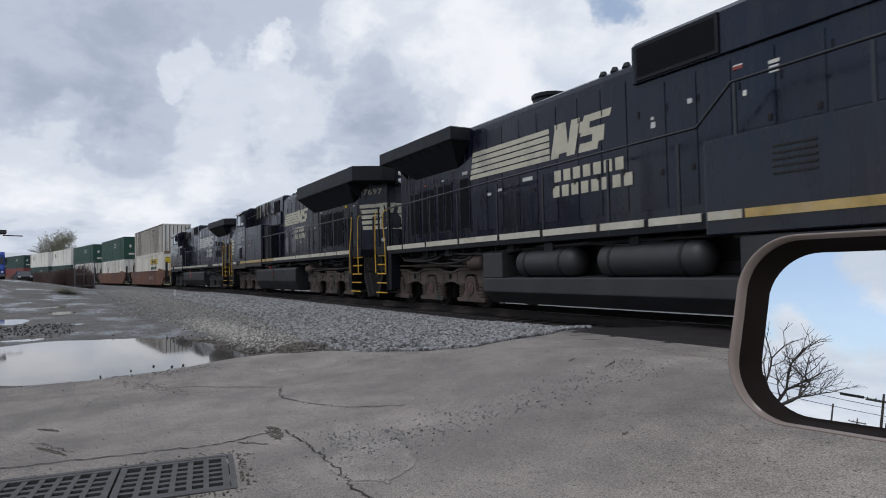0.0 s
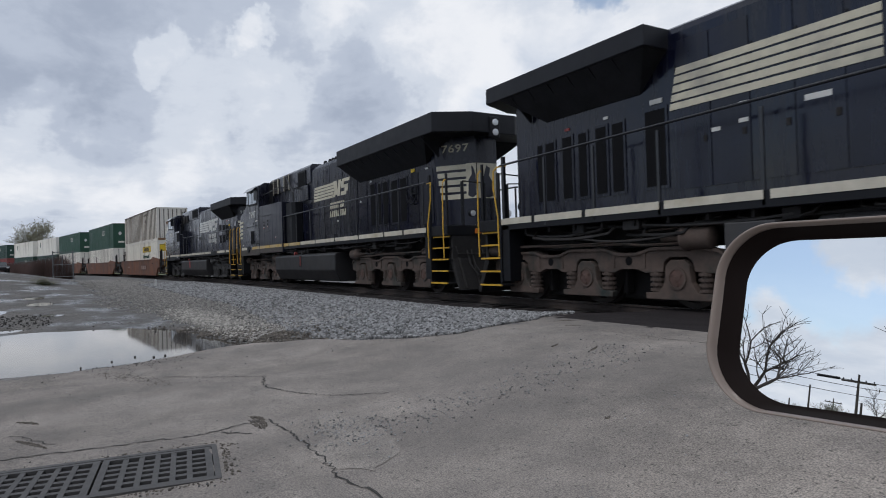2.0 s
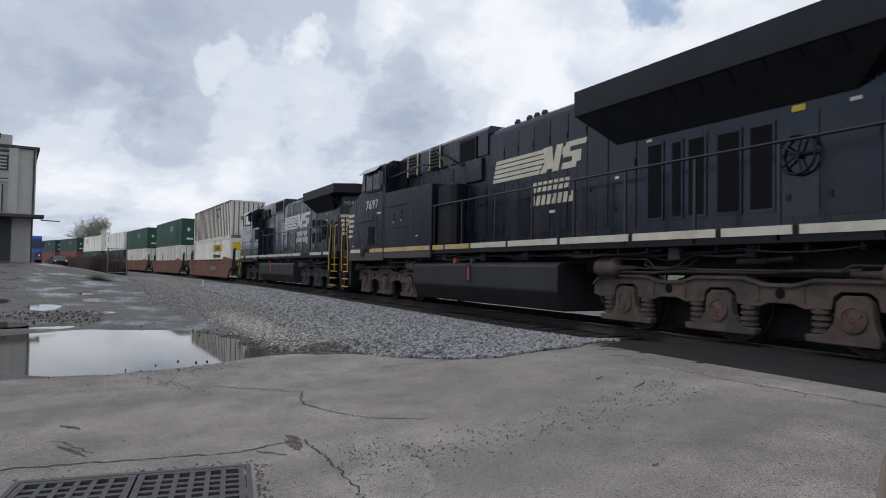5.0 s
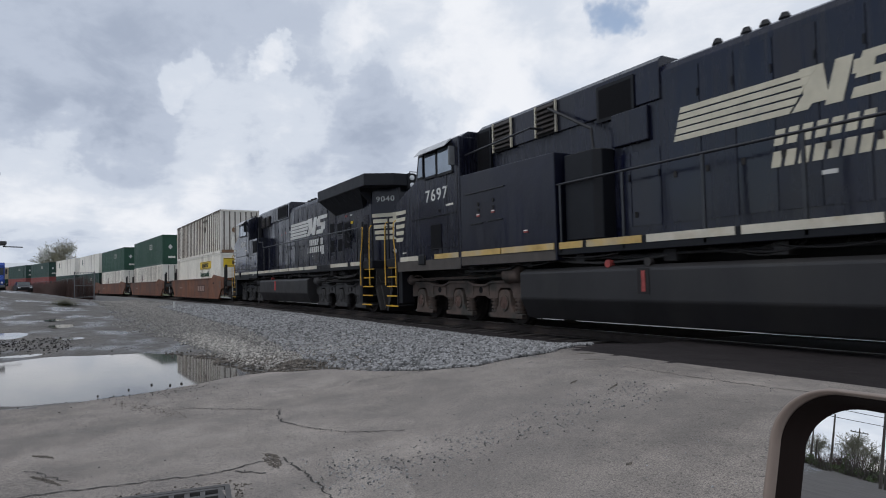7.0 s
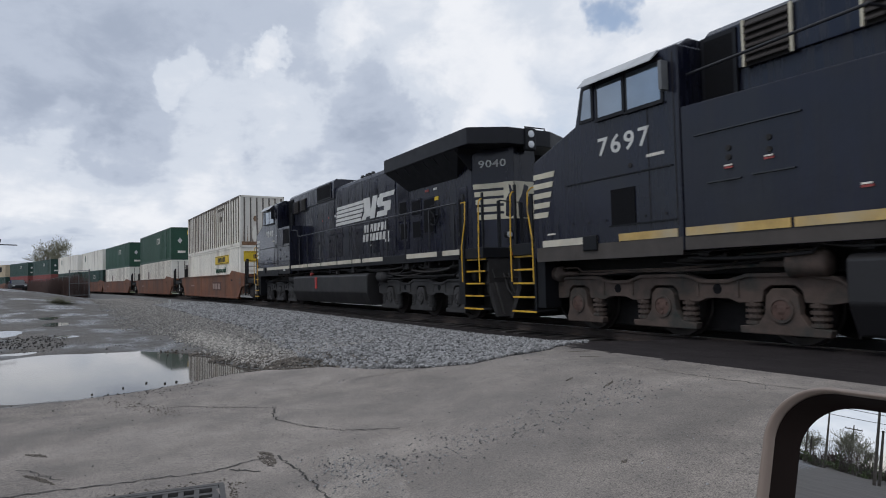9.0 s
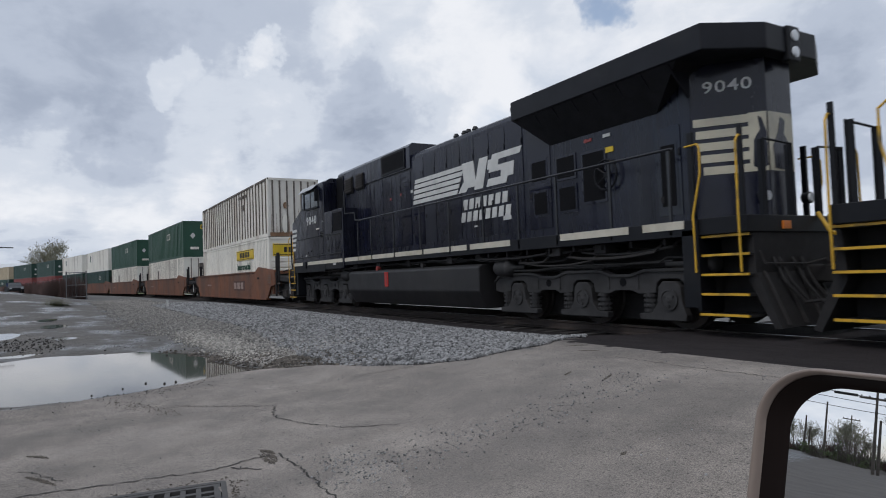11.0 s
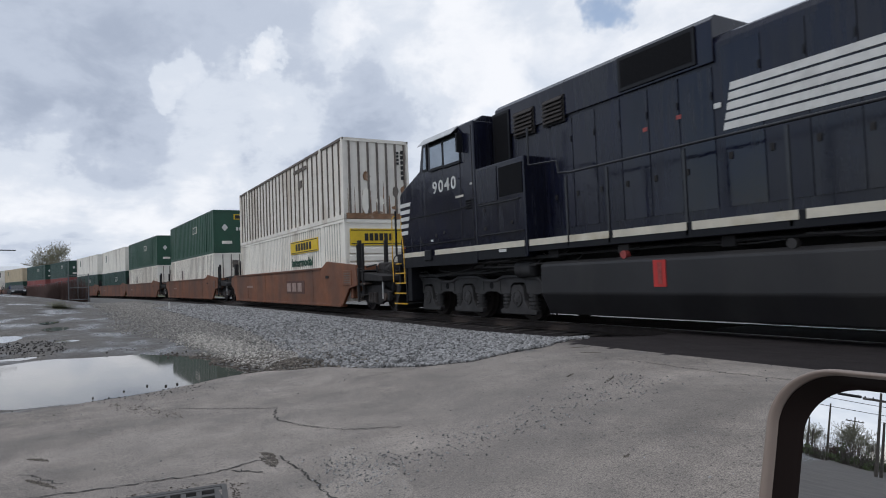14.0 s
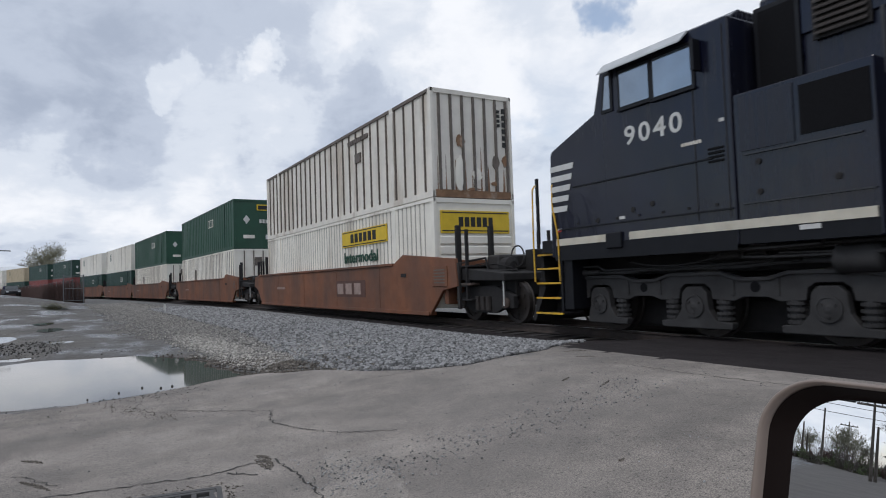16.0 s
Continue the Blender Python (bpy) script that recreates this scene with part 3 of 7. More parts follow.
def build_cracks():
    lines = [
        [(-4.50, -1.2), (-4.46, -0.58), (-4.40, -0.2), (-4.33, 0.2), (-4.23, 0.56), (-4.21, 0.75), (-4.29, 1.0), (-4.27, 1.17)],
        [(-4.27, 1.17), (-3.9, 1.19), (-3.66, 1.18), (-3.24, 1.17), (-2.95, 1.14), (-2.5, 1.2)],
        [(-6.6, 0.8), (-6.2, 1.2), (-5.8, 1.55), (-5.4, 1.45), (-5.1, 1.5), (-4.9, 1.58), (-4.6, 1.72), (-4.3, 2.1)],
        [(-5.0, -0.3), (-4.75, -0.16), (-4.55, -0.05)], [(-4.15, 0.85), (-3.98, 1.02)],
        [(-6.4, 2.55), (-6.15, 3.0), (-6.0, 3.4)],         [(-4.6, 4.6), (-3.7, 4.55), (-2.8, 4.62), (-1.9, 4.7)]]
    rnd = random.Random(4)
    bm = bmesh.new()
    for line in lines:
        pts = []
        for (ax, ay), (bx, by) in zip(line, line[1:]):
            n = max(2, int(math.hypot(bx - ax, by - ay) / 0.035))
            pts += [(ax + (bx - ax) * i / n + rnd.gauss(0, 0.012), ay + (by - ay) * i / n + rnd.gauss(0, 0.012)) for i in range(n)]
        rows = []
        for i, (x, y) in enumerate(pts):
            nx, ny = pts[min(i + 1, len(pts) - 1)], pts[max(i - 1, 0)]
            d = Vector((nx[0] - ny[0], nx[1] - ny[1], 0)).normalized()
            w = rnd.uniform(0.002, 0.0085)
            z = float(ground_z(x, y)) + 0.004
            rows.append((bm.verts.new((x - d.y * w, y + d.x * w, z)), bm.verts.new((x + d.y * w, y - d.x * w, z))))
        for a, b in zip(rows, rows[1:]):
            bm.faces.new((a[0], a[1], b[1], b[0]))
    worn = [(-4.25, 1.5), (-4.08, 1.62), (-3.9, 1.7), (-3.68, 1.66), (-3.4, 1.64), (-3.1, 1.56), (-2.9, 1.3), (-3.1, 1.16), (-3.4, 1.14), (-3.6, 1.3), (-3.95, 1.4)]
    pale = bmesh.new()
    ring = []
    for (ax, ay), (bx, by) in zip(worn, worn[1:] + worn[:1]):
        for i in range(7):
            qx, qy = ax + (bx - ax) * i / 7 + rnd.gauss(0, 0.014), ay + (by - ay) * i / 7 + rnd.gauss(0, 0.014)
            ring.append(pale.verts.new((qx, qy, float(ground_z(qx, qy)) + 0.003)))
    pale.faces.new(ring)
    tagged(part("worn_patch", pale, M_WORN), "pale gritty worn patch in the concrete apron", "concrete patch", kind="structure")
    tagged(part("pavement_cracks", bm, M_CRACK), "dirt-filled cracks and small potholes in the concrete", "crack", kind="structure")


build_cracks()

_ico = bmesh.new()
bmesh.ops.create_icosphere(_ico, subdivisions=1, radius=1)
ICO_V = np.array([v.co[:] for v in _ico.verts])
ICO_F = np.array([[v.index for v in f.verts] for f in _ico.faces])
_ico.free()


def pebbles(name, px, py, size, material, label, category, seed, sink=0.2, lift=None):
    """Many loose stones in one mesh, each a knocked-about lump."""
    rng = np.random.default_rng(seed)
    n = len(px)
    pz = ground_z(px, py) if lift is None else lift
    scale = size[:, None] * rng.uniform(0.6, 1.25, (n, 3)) * np.array([1, 1, 0.8])
    ang = rng.uniform(0, 6.28, n)
    v = ICO_V[None] * (1 + rng.uniform(-0.28, 0.28, (n, len(ICO_V), 1)))
    v = v * scale[:, None]
    c, s = np.cos(ang)[:, None], np.sin(ang)[:, None]
    v = np.stack([v[..., 0] * c - v[..., 1] * s, v[..., 0] * s + v[..., 1] * c, v[..., 2]], -1)
    v = v + np.stack([px, py, pz + size * (0.8 - sink)], -1)[:, None]
    f = ICO_F[None] + (np.arange(n) * len(ICO_V))[:, None, None]
    me = bpy.data.meshes.new(name)
    me.from_pydata(v.reshape(-1, 3).tolist(), [], f.reshape(-1, 3).tolist())
    me.materials.append(material)
    return tagged(new(name, me), label, category, kind="stuff")


def stone_material(name, base, spread_):
    m = mat(name, base, 0.85, vary=0.25, scale=9)
    ns, ls = m.node_tree.nodes, m.node_tree.links
    geo = ns.new("ShaderNodeNewGeometry").outputs["Random Per Island"]
    ramp = ns.new("ShaderNodeValToRGB")
    ramp.color_ramp.elements[0].color = (*[c * (1 - spread_) for c in base], 1)
    ramp.color_ramp.elements[1].color = (*[min(1, c * (1 + spread_)) for c in base], 1)
    ls.new(geo, ramp.inputs[0])
    mx = ns.new("ShaderNodeMix")
    mx.data_type, mx.blend_type = "RGBA", "MIX"
    mx.inputs[0].default_value = 0.75
    link = m.node_tree.nodes["Principled BSDF"].inputs["Base Color"].links[0]
    ls.new(link.from_socket, mx.inputs[6])
    ls.new(ramp.outputs[0], mx.inputs[7])
    ls.new(mx.outputs[2], m.node_tree.nodes["Principled BSDF"].inputs["Base Color"])
    return m


M_BALLAST = stone_material("crushed_ballast_stone", (0.205, 0.203, 0.202), 0.9)
M_PALE = stone_material("pale_dusty_rubble", (0.25, 0.235, 0.215), 0.75)
M_DIRTY = stone_material("brown_muddy_debris", (0.11, 0.095, 0.08), 0.7)
M_CHALK = stone_material("pale_chalky_rubble", (0.34, 0.318, 0.285), 0.6)


def build_ballast():
    rng = np.random.default_rng(7)
    n = 95000
    x = -5.2 - 30 * rng.uniform(0, 1, n) ** 1.8
    u = rng.uniform(2.1, 6.6, n)
    th = np.maximum(0, -x - CURVE_AT) / CURVE_R
    y = TRACK_Y - u - np.maximum(0, -x - CURVE_AT) ** 2 / (2 * CURVE_R)
    w = 0.35 * ripple(x * 4, y * 4, 1.5)
    edge = np.interp(u, [2.1, 3.3, 4.14, 5.0, 5.74, 6.15, 6.48, 6.77], [-8.6, -6.7, -6.2, -5.8, -5.75, -6.15, -6.75, -7.6])
    ok = (x + w < edge) & (u + 0.5 * w < 6.55 - 0.55 * smooth(-x, 8.5, 16))
    x, y = x[ok], y[ok]
    pebbles("ballast", x, y, rng.uniform(0.010, 0.031, len(x)) * (1 + 0.6 * smooth(-x, 8, 28)), M_BALLAST, "loose crushed grey track ballast beside the rails", "gravel", 8)
    n = 42000
    x = -9.3 - 45 * rng.uniform(0, 1, n) ** 1.8
    u = rng.normal(6.5, 0.9, n)
    y = TRACK_Y - u - np.maximum(0, -x - CURVE_AT) ** 2 / (2 * CURVE_R)
    ok = (u > 5.0) & (u + 0.8 * ripple(x * 3, y * 3, 1.4) < 7.5 + 0.9 * smooth(-x, 14, 22)) & ((x < -15) | (ground_z(x, y) > WATER_Z + 0.012))
    x, y = x[ok], y[ok]
    pebbles("rubble", x, y, rng.uniform(0.005, 0.024, len(x)) * (1 + 0.35 * smooth(-x, 16, 40)), M_PALE, "pale dusty rubble spilled along the foot of the ballast", "gravel", 9)
    n = 2300
    q = rng.beta(1.6, 1.6, n)
    x, y = -16.83 + 7.32 * q + rng.normal(0, 0.4, n), 2.32 + 0.13 * q + rng.normal(0, 0.2, n)
    ok = ground_z(x, y) > WATER_Z + 0.02
    x, y = x[ok], y[ok]
    pebbles("rubble", x, y, rng.uniform(0.008, 0.03, len(x)), M_CHALK, "heap of pale chalky rubble between ballast and puddle", "gravel", 15)
    n = 2600
    x, y = rng.uniform(-10.2, -7.0, n), rng.uniform(1.9, 3.3, n)
    ok = (x < paved_edge(y) - 0.05) & (ground_z(x, y) > WATER_Z + 0.01)
    x, y = x[ok], y[ok]
    pebbles("rubble", x, y, rng.uniform(0.006, 0.024, len(x)), M_DIRTY, "brown muddy debris where concrete meets ballast", "gravel", 21)
    # dark wet debris along the water's far rim
    n = 2600
    q = rng.uniform(0, 1, n)
    x = np.interp(q, [0, 0.5, 1], [-12.67, -10.71, -8.80]) + rng.normal(0, 0.22, n)
    y = np.interp(q, [0, 0.5, 1], [1.31, 2.21, 2.66]) + rng.normal(0, 0.10, n) + 0.12 * np.sin(q * 37)
    ok = ground_z(x, y) > WATER_Z - 0.012
    x, y = x[ok], y[ok]
    pebbles("rubble", x, y, rng.uniform(0.006, 0.03, len(x)) * rng.uniform(0.5, 1.0, len(x)), M_DIRTY, "dark wet debris along the puddle's rim", "gravel", 23)
    # broken crust over the wet lot
    n = 8000
    x = -14.0 - 34 * rng.uniform(0, 1, n) ** 1.4
    y = rng.uniform(-6.5, 1.9, n)
    cl = ripple(x * 1.1, y * 2.6, 1.6) + 0.6 * ripple(x * 3, y * 6, 1.6)
    ok = (cl > 0.16) | (rng.uniform(0, 1, n) < 0.05)
    x, y, cl = x[ok], y[ok], cl[ok]
    size = rng.uniform(0.003, 0.011, len(x))
    dark = (cl > 0.34) | (rng.uniform(0, 1, len(x)) < 0.35)
    pebbles("lot_rubble", x[dark], y[dark], size[dark], M_GRIT, "dark broken asphalt crumbs over the wet lot", "rubble", 16)
    pebbles("lot_rubble", x[~dark], y[~dark], size[~dark] * 0.8, M_PALE, "pale dusty crumbs over the wet lot", "rubble", 17)
    # grit in a strip across the apron and on its worn patch
    n = 520
    x, y = -3.62 + rng.normal(0, 0.2, n), rng.uniform(1.6, 4.0, n)
    pebbles("grit", x, y, rng.uniform(0.003, 0.0085, n), M_BALLAST, "strip of loose grit across the concrete apron", "grit", 18)
    n = 420
    x, y = rng.normal(-3.65, 0.22, n), rng.normal(1.45, 0.12, n)
    pebbles("grit", x, y, rng.uniform(0.003, 0.008, n), M_BALLAST, "grit on the worn pale patch of concrete", "grit", 19)
    n = 330
    q = rng.uniform(0, 1, n)
    x, y = -7.3 + 1.1 * q + rng.normal(0, 0.1, n), 0.3 + 0.5 * q + rng.normal(0, 0.07, n)
    pebbles("grit", x, y, rng.uniform(0.002, 0.0055, n), M_DIRTY, "dark grit washed along the concrete's crack", "grit", 20)
    # crumbled pockets in the concrete
    gx, gy = [], []
    for px, py, a, b, turn in ((-4.22, 1.09, 0.13, 0.045, 4), (-4.36, 1.12, 0.11, 0.03, 10), (-5.36, -0.23, 0.10, 0.025, 40), (-4.7, -0.19, 0.17, 0.02, 28), (-3.84, 0.64, 0.06, 0.05, 30), (-6.08, 4.47, 0.12, 0.012, 60), (-5.6, 4.99, 0.13, 0.014, 70), (-4.3, 3.72, 0.012, 0.06, 20), (-3.9, 3.8, 0.012, 0.08, 25), (-2.63, 2.66, 0.012, 0.022, 10), (-5.15, 4.75, 0.10, 0.016, 50)):
        c, s_ = math.cos(radians(turn)), math.sin(radians(turn))
        k = int(260 * (a * b / 0.006) ** 0.5)
        r, w = np.sqrt(rng.uniform(0, 1, k)), rng.uniform(0, 6.28, k)
        qx, qy = a * r * np.cos(w) * (1 - 0.5 * r * np.sin(w)), b * r * np.sin(w)
        gx.append(px + qx * c - qy * s_)
        gy.append(py + qx * s_ + qy * c)
    x, y = np.concatenate(gx), np.concatenate(gy)
    ok = ~in_grate(x, y, 0.05)
    x, y = x[ok], y[ok]
    pebbles("grit", x, y, rng.uniform(0.002, 0.0065, len(x)), M_DIRTY, "dark crumbs filling small pockets in the concrete", "grit", 22, 0.5)
    n = 420
    q, w = rng.uniform(-0.62, 0.62, n), 0.345 + np.abs(rng.normal(0, 0.03, n))
    lx = np.where(rng.uniform(0, 1, n) < 0.6, w, -w)
    far = rng.uniform(0, 1, n) < 0.3
    lx, ly = np.where(far, q * 0.5, lx), np.where(far, 0.62 + np.abs(rng.normal(0, 0.035, n)), q)
    x, y = GRATE[0][0] * lx + GRATE[0][1] * ly + GRATE[0][3], GRATE[1][0] * lx + GRATE[1][1] * ly + GRATE[1][3]
    pebbles("grit", x, y, rng.uniform(0.002, 0.008, n), M_DIRTY, "dirt and crumbs packed round the drain's frame", "grit", 24, 0.5)
    # grit on the apron and lot
    n = 3200
    x, y = rng.uniform(-9, -1.0, n), rng.uniform(-2, 5.2, n)
    cl = ripple(x * 1.6, y * 1.6, 1.5)
    ok = (cl > 0.05) | (rng.uniform(0, 1, n) < 0.25)
    x, y = x[ok], y[ok]
    keep = ~in_grate(x, y, 0.03)
    x, y = x[keep], y[keep]
    pebbles("grit", x, y, rng.uniform(0.002, 0.0065, len(x)), M_BALLAST, "scattered grit on the concrete apron", "grit", 10)
    n = 260
    x, y = rng.normal(-7.9, 0.35, n), rng.normal(0.7, 0.5, n)
    pebbles("grit", x, y, rng.uniform(0.003, 0.009, n), M_GRIT, "dark wet grit along the puddle's edge", "grit", 11)
    n = 500
    x = rng.uniform(-19, -14.5, n)
    y = rng.uniform(-2.4, -0.2, n)
    pebbles("grit", x, y, rng.uniform(0.008, 0.025, n), M_GRIT, "dark broken asphalt lumps between the puddles", "grit", 12)


build_ballast()


def build_stones():
    rnd = random.Random(3)
    for x, y, r in ((-8.53, 0.16, 0.026), (-8.4, 0.32, 0.025), (-8.36, 0.42, 0.025), (-8.86, 0.98, 0.035), (-8.9, 1.12, 0.035), (-9.05, 0.78, 0.034), (-8.8, 0.5, 0.028), (-12.3, 1.4, 0.04), (-14.0, 0.5, 0.045)):
        bm = bmesh.new()
        r *= 0.42
        bmesh.ops.create_icosphere(bm, subdivisions=2, radius=r)
        for v in bm.verts:
            v.co *= 1 + noise.noise(v.co * (1.3 / r) + Vector((x * 9, y, 0))) * 0.35
        ob = part("stone", bm, M_GRIT)
        ob.matrix_world = pose(x, y, max(WATER_Z, float(ground_z(x, y))) + r * 0.4, 0, 0, rnd.uniform(0, 360))
        tagged(ob, "small dark stone lying at the puddle's edge", "stone", "stones in the puddle")


build_stones()


def build_grates():
    cols, rows_, w, d = 6, 6, 0.56, 0.58
    for side in (-1, 1):
        th = holder("drain_grate", "grey cast-iron drain grate with square holes set in concrete", "drain grate", "drain grates", m=GRATE @ pose(0, side * 0.286, 0.004))
        bm = bmesh.new()
        rim = 0.035
        for a, b, c, e in ((-d / 2, d / 2, -w / 2, -w / 2 + rim), (-d / 2, d / 2, w / 2 - rim, w / 2), (-d / 2, -d / 2 + rim, -w / 2 + rim, w / 2 - rim), (d / 2 - rim, d / 2, -w / 2 + rim, w / 2 - rim)):
            add_box(bm, a, b, c, e, -0.04, 0.006)
        part("rim", bm, M_IRON, th)
        step = (w - 2 * rim) / cols
        for i in range(1, cols):
            y = -w / 2 + rim + i * step
            part("bar", box(-d / 2 + rim, d / 2 - rim, y - 0.014, y + 0.014, -0.035, 0.004), M_IRON, th)
        step = (d - 2 * rim) / rows_
        for i in range(1, rows_):
            x = -d / 2 + rim + i * step
            part("crossbar", box(x - 0.018, x + 0.018, -w / 2 + rim, w / 2 - rim, -0.03, 0.002), M_IRON, th)
    frame_bm = bmesh.new()
    for a, b, c, e in ((-0.33, 0.33, -0.6, -0.57), (-0.33, 0.33, 0.57, 0.6), (-0.33, -0.292, -0.57, 0.57), (0.292, 0.33, -0.57, 0.57)):
        add_box(frame_bm, a, b, c, e, -0.06, 0.012)
    ob = part("grate_frame", frame_bm, M_IRON)
    ob.matrix_world = GRATE
    tagged(ob, "iron frame round the drain grates", "drain frame", kind="structure")
    # pit walls painted near-black so the grate's holes look deep in shade
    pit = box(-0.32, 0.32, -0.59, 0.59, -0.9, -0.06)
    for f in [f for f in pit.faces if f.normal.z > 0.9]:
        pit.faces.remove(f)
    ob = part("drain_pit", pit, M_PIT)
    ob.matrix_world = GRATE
    tagged(ob, "drain pit under the grates, its shade painted near-black", "drain", kind="structure")


build_grates()


def build_track():
    for side in (-1, 1):
        bm = bmesh.new()
        sec = [(-0.07, -0.17), (0.07, -0.17), (0.07, -0.155), (0.012, -0.13), (0.012, -0.045), (0.036, -0.03), (0.036, -0.004), (0.028, 0), (-0.028, 0), (-0.036, -0.004), (-0.036, -0.03), (-0.012, -0.045), (-0.012, -0.13), (-0.07, -0.155)]
        stops = list(range(-60, 29, 8)) + list(range(30, 330, 6))
        rings = []
        for a in stops:
            m = on_track(a)
            rings.append([bm.verts.new(m @ Vector((0, side * 0.753 + yy, zz))) for yy, zz in sec])
        n = len(sec)
        for ra, rb in zip(rings, rings[1:]):
            for i in range(n):
                f = bm.faces.new((ra[i], ra[(i + 1) % n], rb[(i + 1) % n], rb[i]))
                f.material_index = 1 if i == 7 else 0
        ob = part("rail", bm, M_RAIL)
        ob.data.materials.append(M_TREAD)
        tagged(ob, "rusty steel rail with a bright worn head", "rail", "rails", "structure")
    tie = box(-0.11, 0.11, -1.3, 1.3, -0.35, -0.172, 0.01)
    me = bpy.data.meshes.new("tie")
    tie.to_mesh(me)
    tie.free()
    me.materials.append(M_TIE)
    a, i = 8.4, 0
    while a < 110:
        ob = part("tie", me, None)
        ob.matrix_world = on_track(a) @ pose(0, 0.03 * math.sin(i * 2.1), 0.01 * math.sin(i * 1.3), 0, 0, 1.2 * math.sin(i * 3.7))
        tagged(ob, "dark creosoted timber railway tie", "railway tie", "railway ties", "structure")
        a, i = a + 0.52, i + 1


build_track()

# ---- locomotives ----
KEYED = []
WHEELS = []


def side_text(body, height, x, z, y, parent, material, sd, shear=0.0, width=1.0, name="road_number"):
    bm = letters(body, height, 0.004, shear, width)
    m = pose(x, y, z) if sd < 0 else pose(x, y, z, 0, 0, 180)
    return part(name, moved(bm, m), material, parent)


def slab(x0, x1, z0, z1, y, sd, thick=0.012, lean=0.0, lean2=None):
    """A thin panel on a side wall; lean shifts its top along x."""
    lean2 = lean if lean2 is None else lean2
    lo, hi = (y - thick, y + 0.01) if sd < 0 else (y - 0.01, y + thick)
    return prism([(x0, z0), (x1, z0), (x1 + lean2, z1), (x0 + lean, z1)], lo, hi)


AXLES = (-2.0, 0.0, 2.0)
FRAME_TOP = [(-2.86, 0.84), (-2.74, 0.94), (-2.3, 1.0), (-1.5, 1.0), (-1.2, 0.92), (-0.75, 0.92), (-0.45, 1.01), (0.45, 1.01), (0.75, 0.92), (1.2, 0.92), (1.5, 1.0), (2.3, 1.0), (2.74, 0.94), (2.86, 0.84)]


def journal_frame():
    """Cast side frame of a three-axle truck in x and z, arched over each journal."""
    o = list(FRAME_TOP) + [(2.86, 0.62)]
    for ax in reversed(AXLES):
        o += [(ax + 0.66, 0.58), (ax + 0.30, 0.60), (ax + 0.27, 0.76), (ax + 0.17, 0.83), (ax - 0.17, 0.83), (ax - 0.27, 0.76), (ax - 0.30, 0.60), (ax - 0.66, 0.58)]
        if ax > -1:
            o += [(ax - 0.82, 0.64), (ax - 1.18, 0.64)]
    return o + [(-2.86, 0.62)]


def journal_box(ax, lo, hi):
    a, b = (0.62 if lo else 0.3), (0.62 if hi else 0.3)
    return [(ax - a, 0.16), (ax + b, 0.16), (ax + b + 0.02, 0.26), (ax + min(b, 0.36), 0.29), (ax + 0.25, 0.44), (ax + 0.22, 0.70), (ax + 0.13, 0.79), (ax - 0.13, 0.79), (ax - 0.22, 0.70), (ax - 0.25, 0.44), (ax - min(a, 0.36), 0.29), (ax - a - 0.02, 0.26)]


_shared = {}


def shared(key, make, material):
    if key not in _shared:
        bm = make()
        bmesh.ops.recalc_face_normals(bm, faces=bm.faces)
        me = bpy.data.meshes.new(key)
        bm.to_mesh(me)
        bm.free()
        me.materials.append(material)
        _shared[key] = me
    return _shared[key]


def wheelset_mesh(r=0.53):
    def make():
        bm = bmesh.new()
        for s in (-1, 1):
            w = lathe([(0.1, s * 0.78), (r * 0.45, s * 0.785), (r * 0.8, s * 0.76), (r * 0.82, s * 0.80), (r, s * 0.80), (r * 1.003, s * 0.70), (r + 0.026, s * 0.685), (r + 0.026, s * 0.66), (r * 0.8, s * 0.665), (0.1, s * 0.7)], 28)
            me = bpy.data.meshes.new("w")
            w.to_mesh(me)
            w.free()
            bm.from_mesh(me)
            bpy.data.meshes.remove(me)
            for k in range(6):
                c, q = math.cos(k * 1.047), math.sin(k * 1.047)
                add_tube(bm, (c * r * 0.62, s * 0.775, q * r * 0.62), (c * r * 0.62, s * 0.80, q * r * 0.62), 0.035, None, 8)
        add_tube(bm, (0, -1.05, 0), (0, 1.05, 0), 0.09, None, 14)
        return bm
    return shared("wheelset%d" % round(r * 100), make, M_WHEEL)


def coil():
    bm = bmesh.new()
    for k in range(4):
        add_tube(bm, (0, 0, 0.03 + k * 0.083), (0, 0, 0.075 + k * 0.083), 0.125, None, 14)
    add_tube(bm, (0, 0, 0), (0, 0, 0.36), 0.09, None, 10)
    return bm


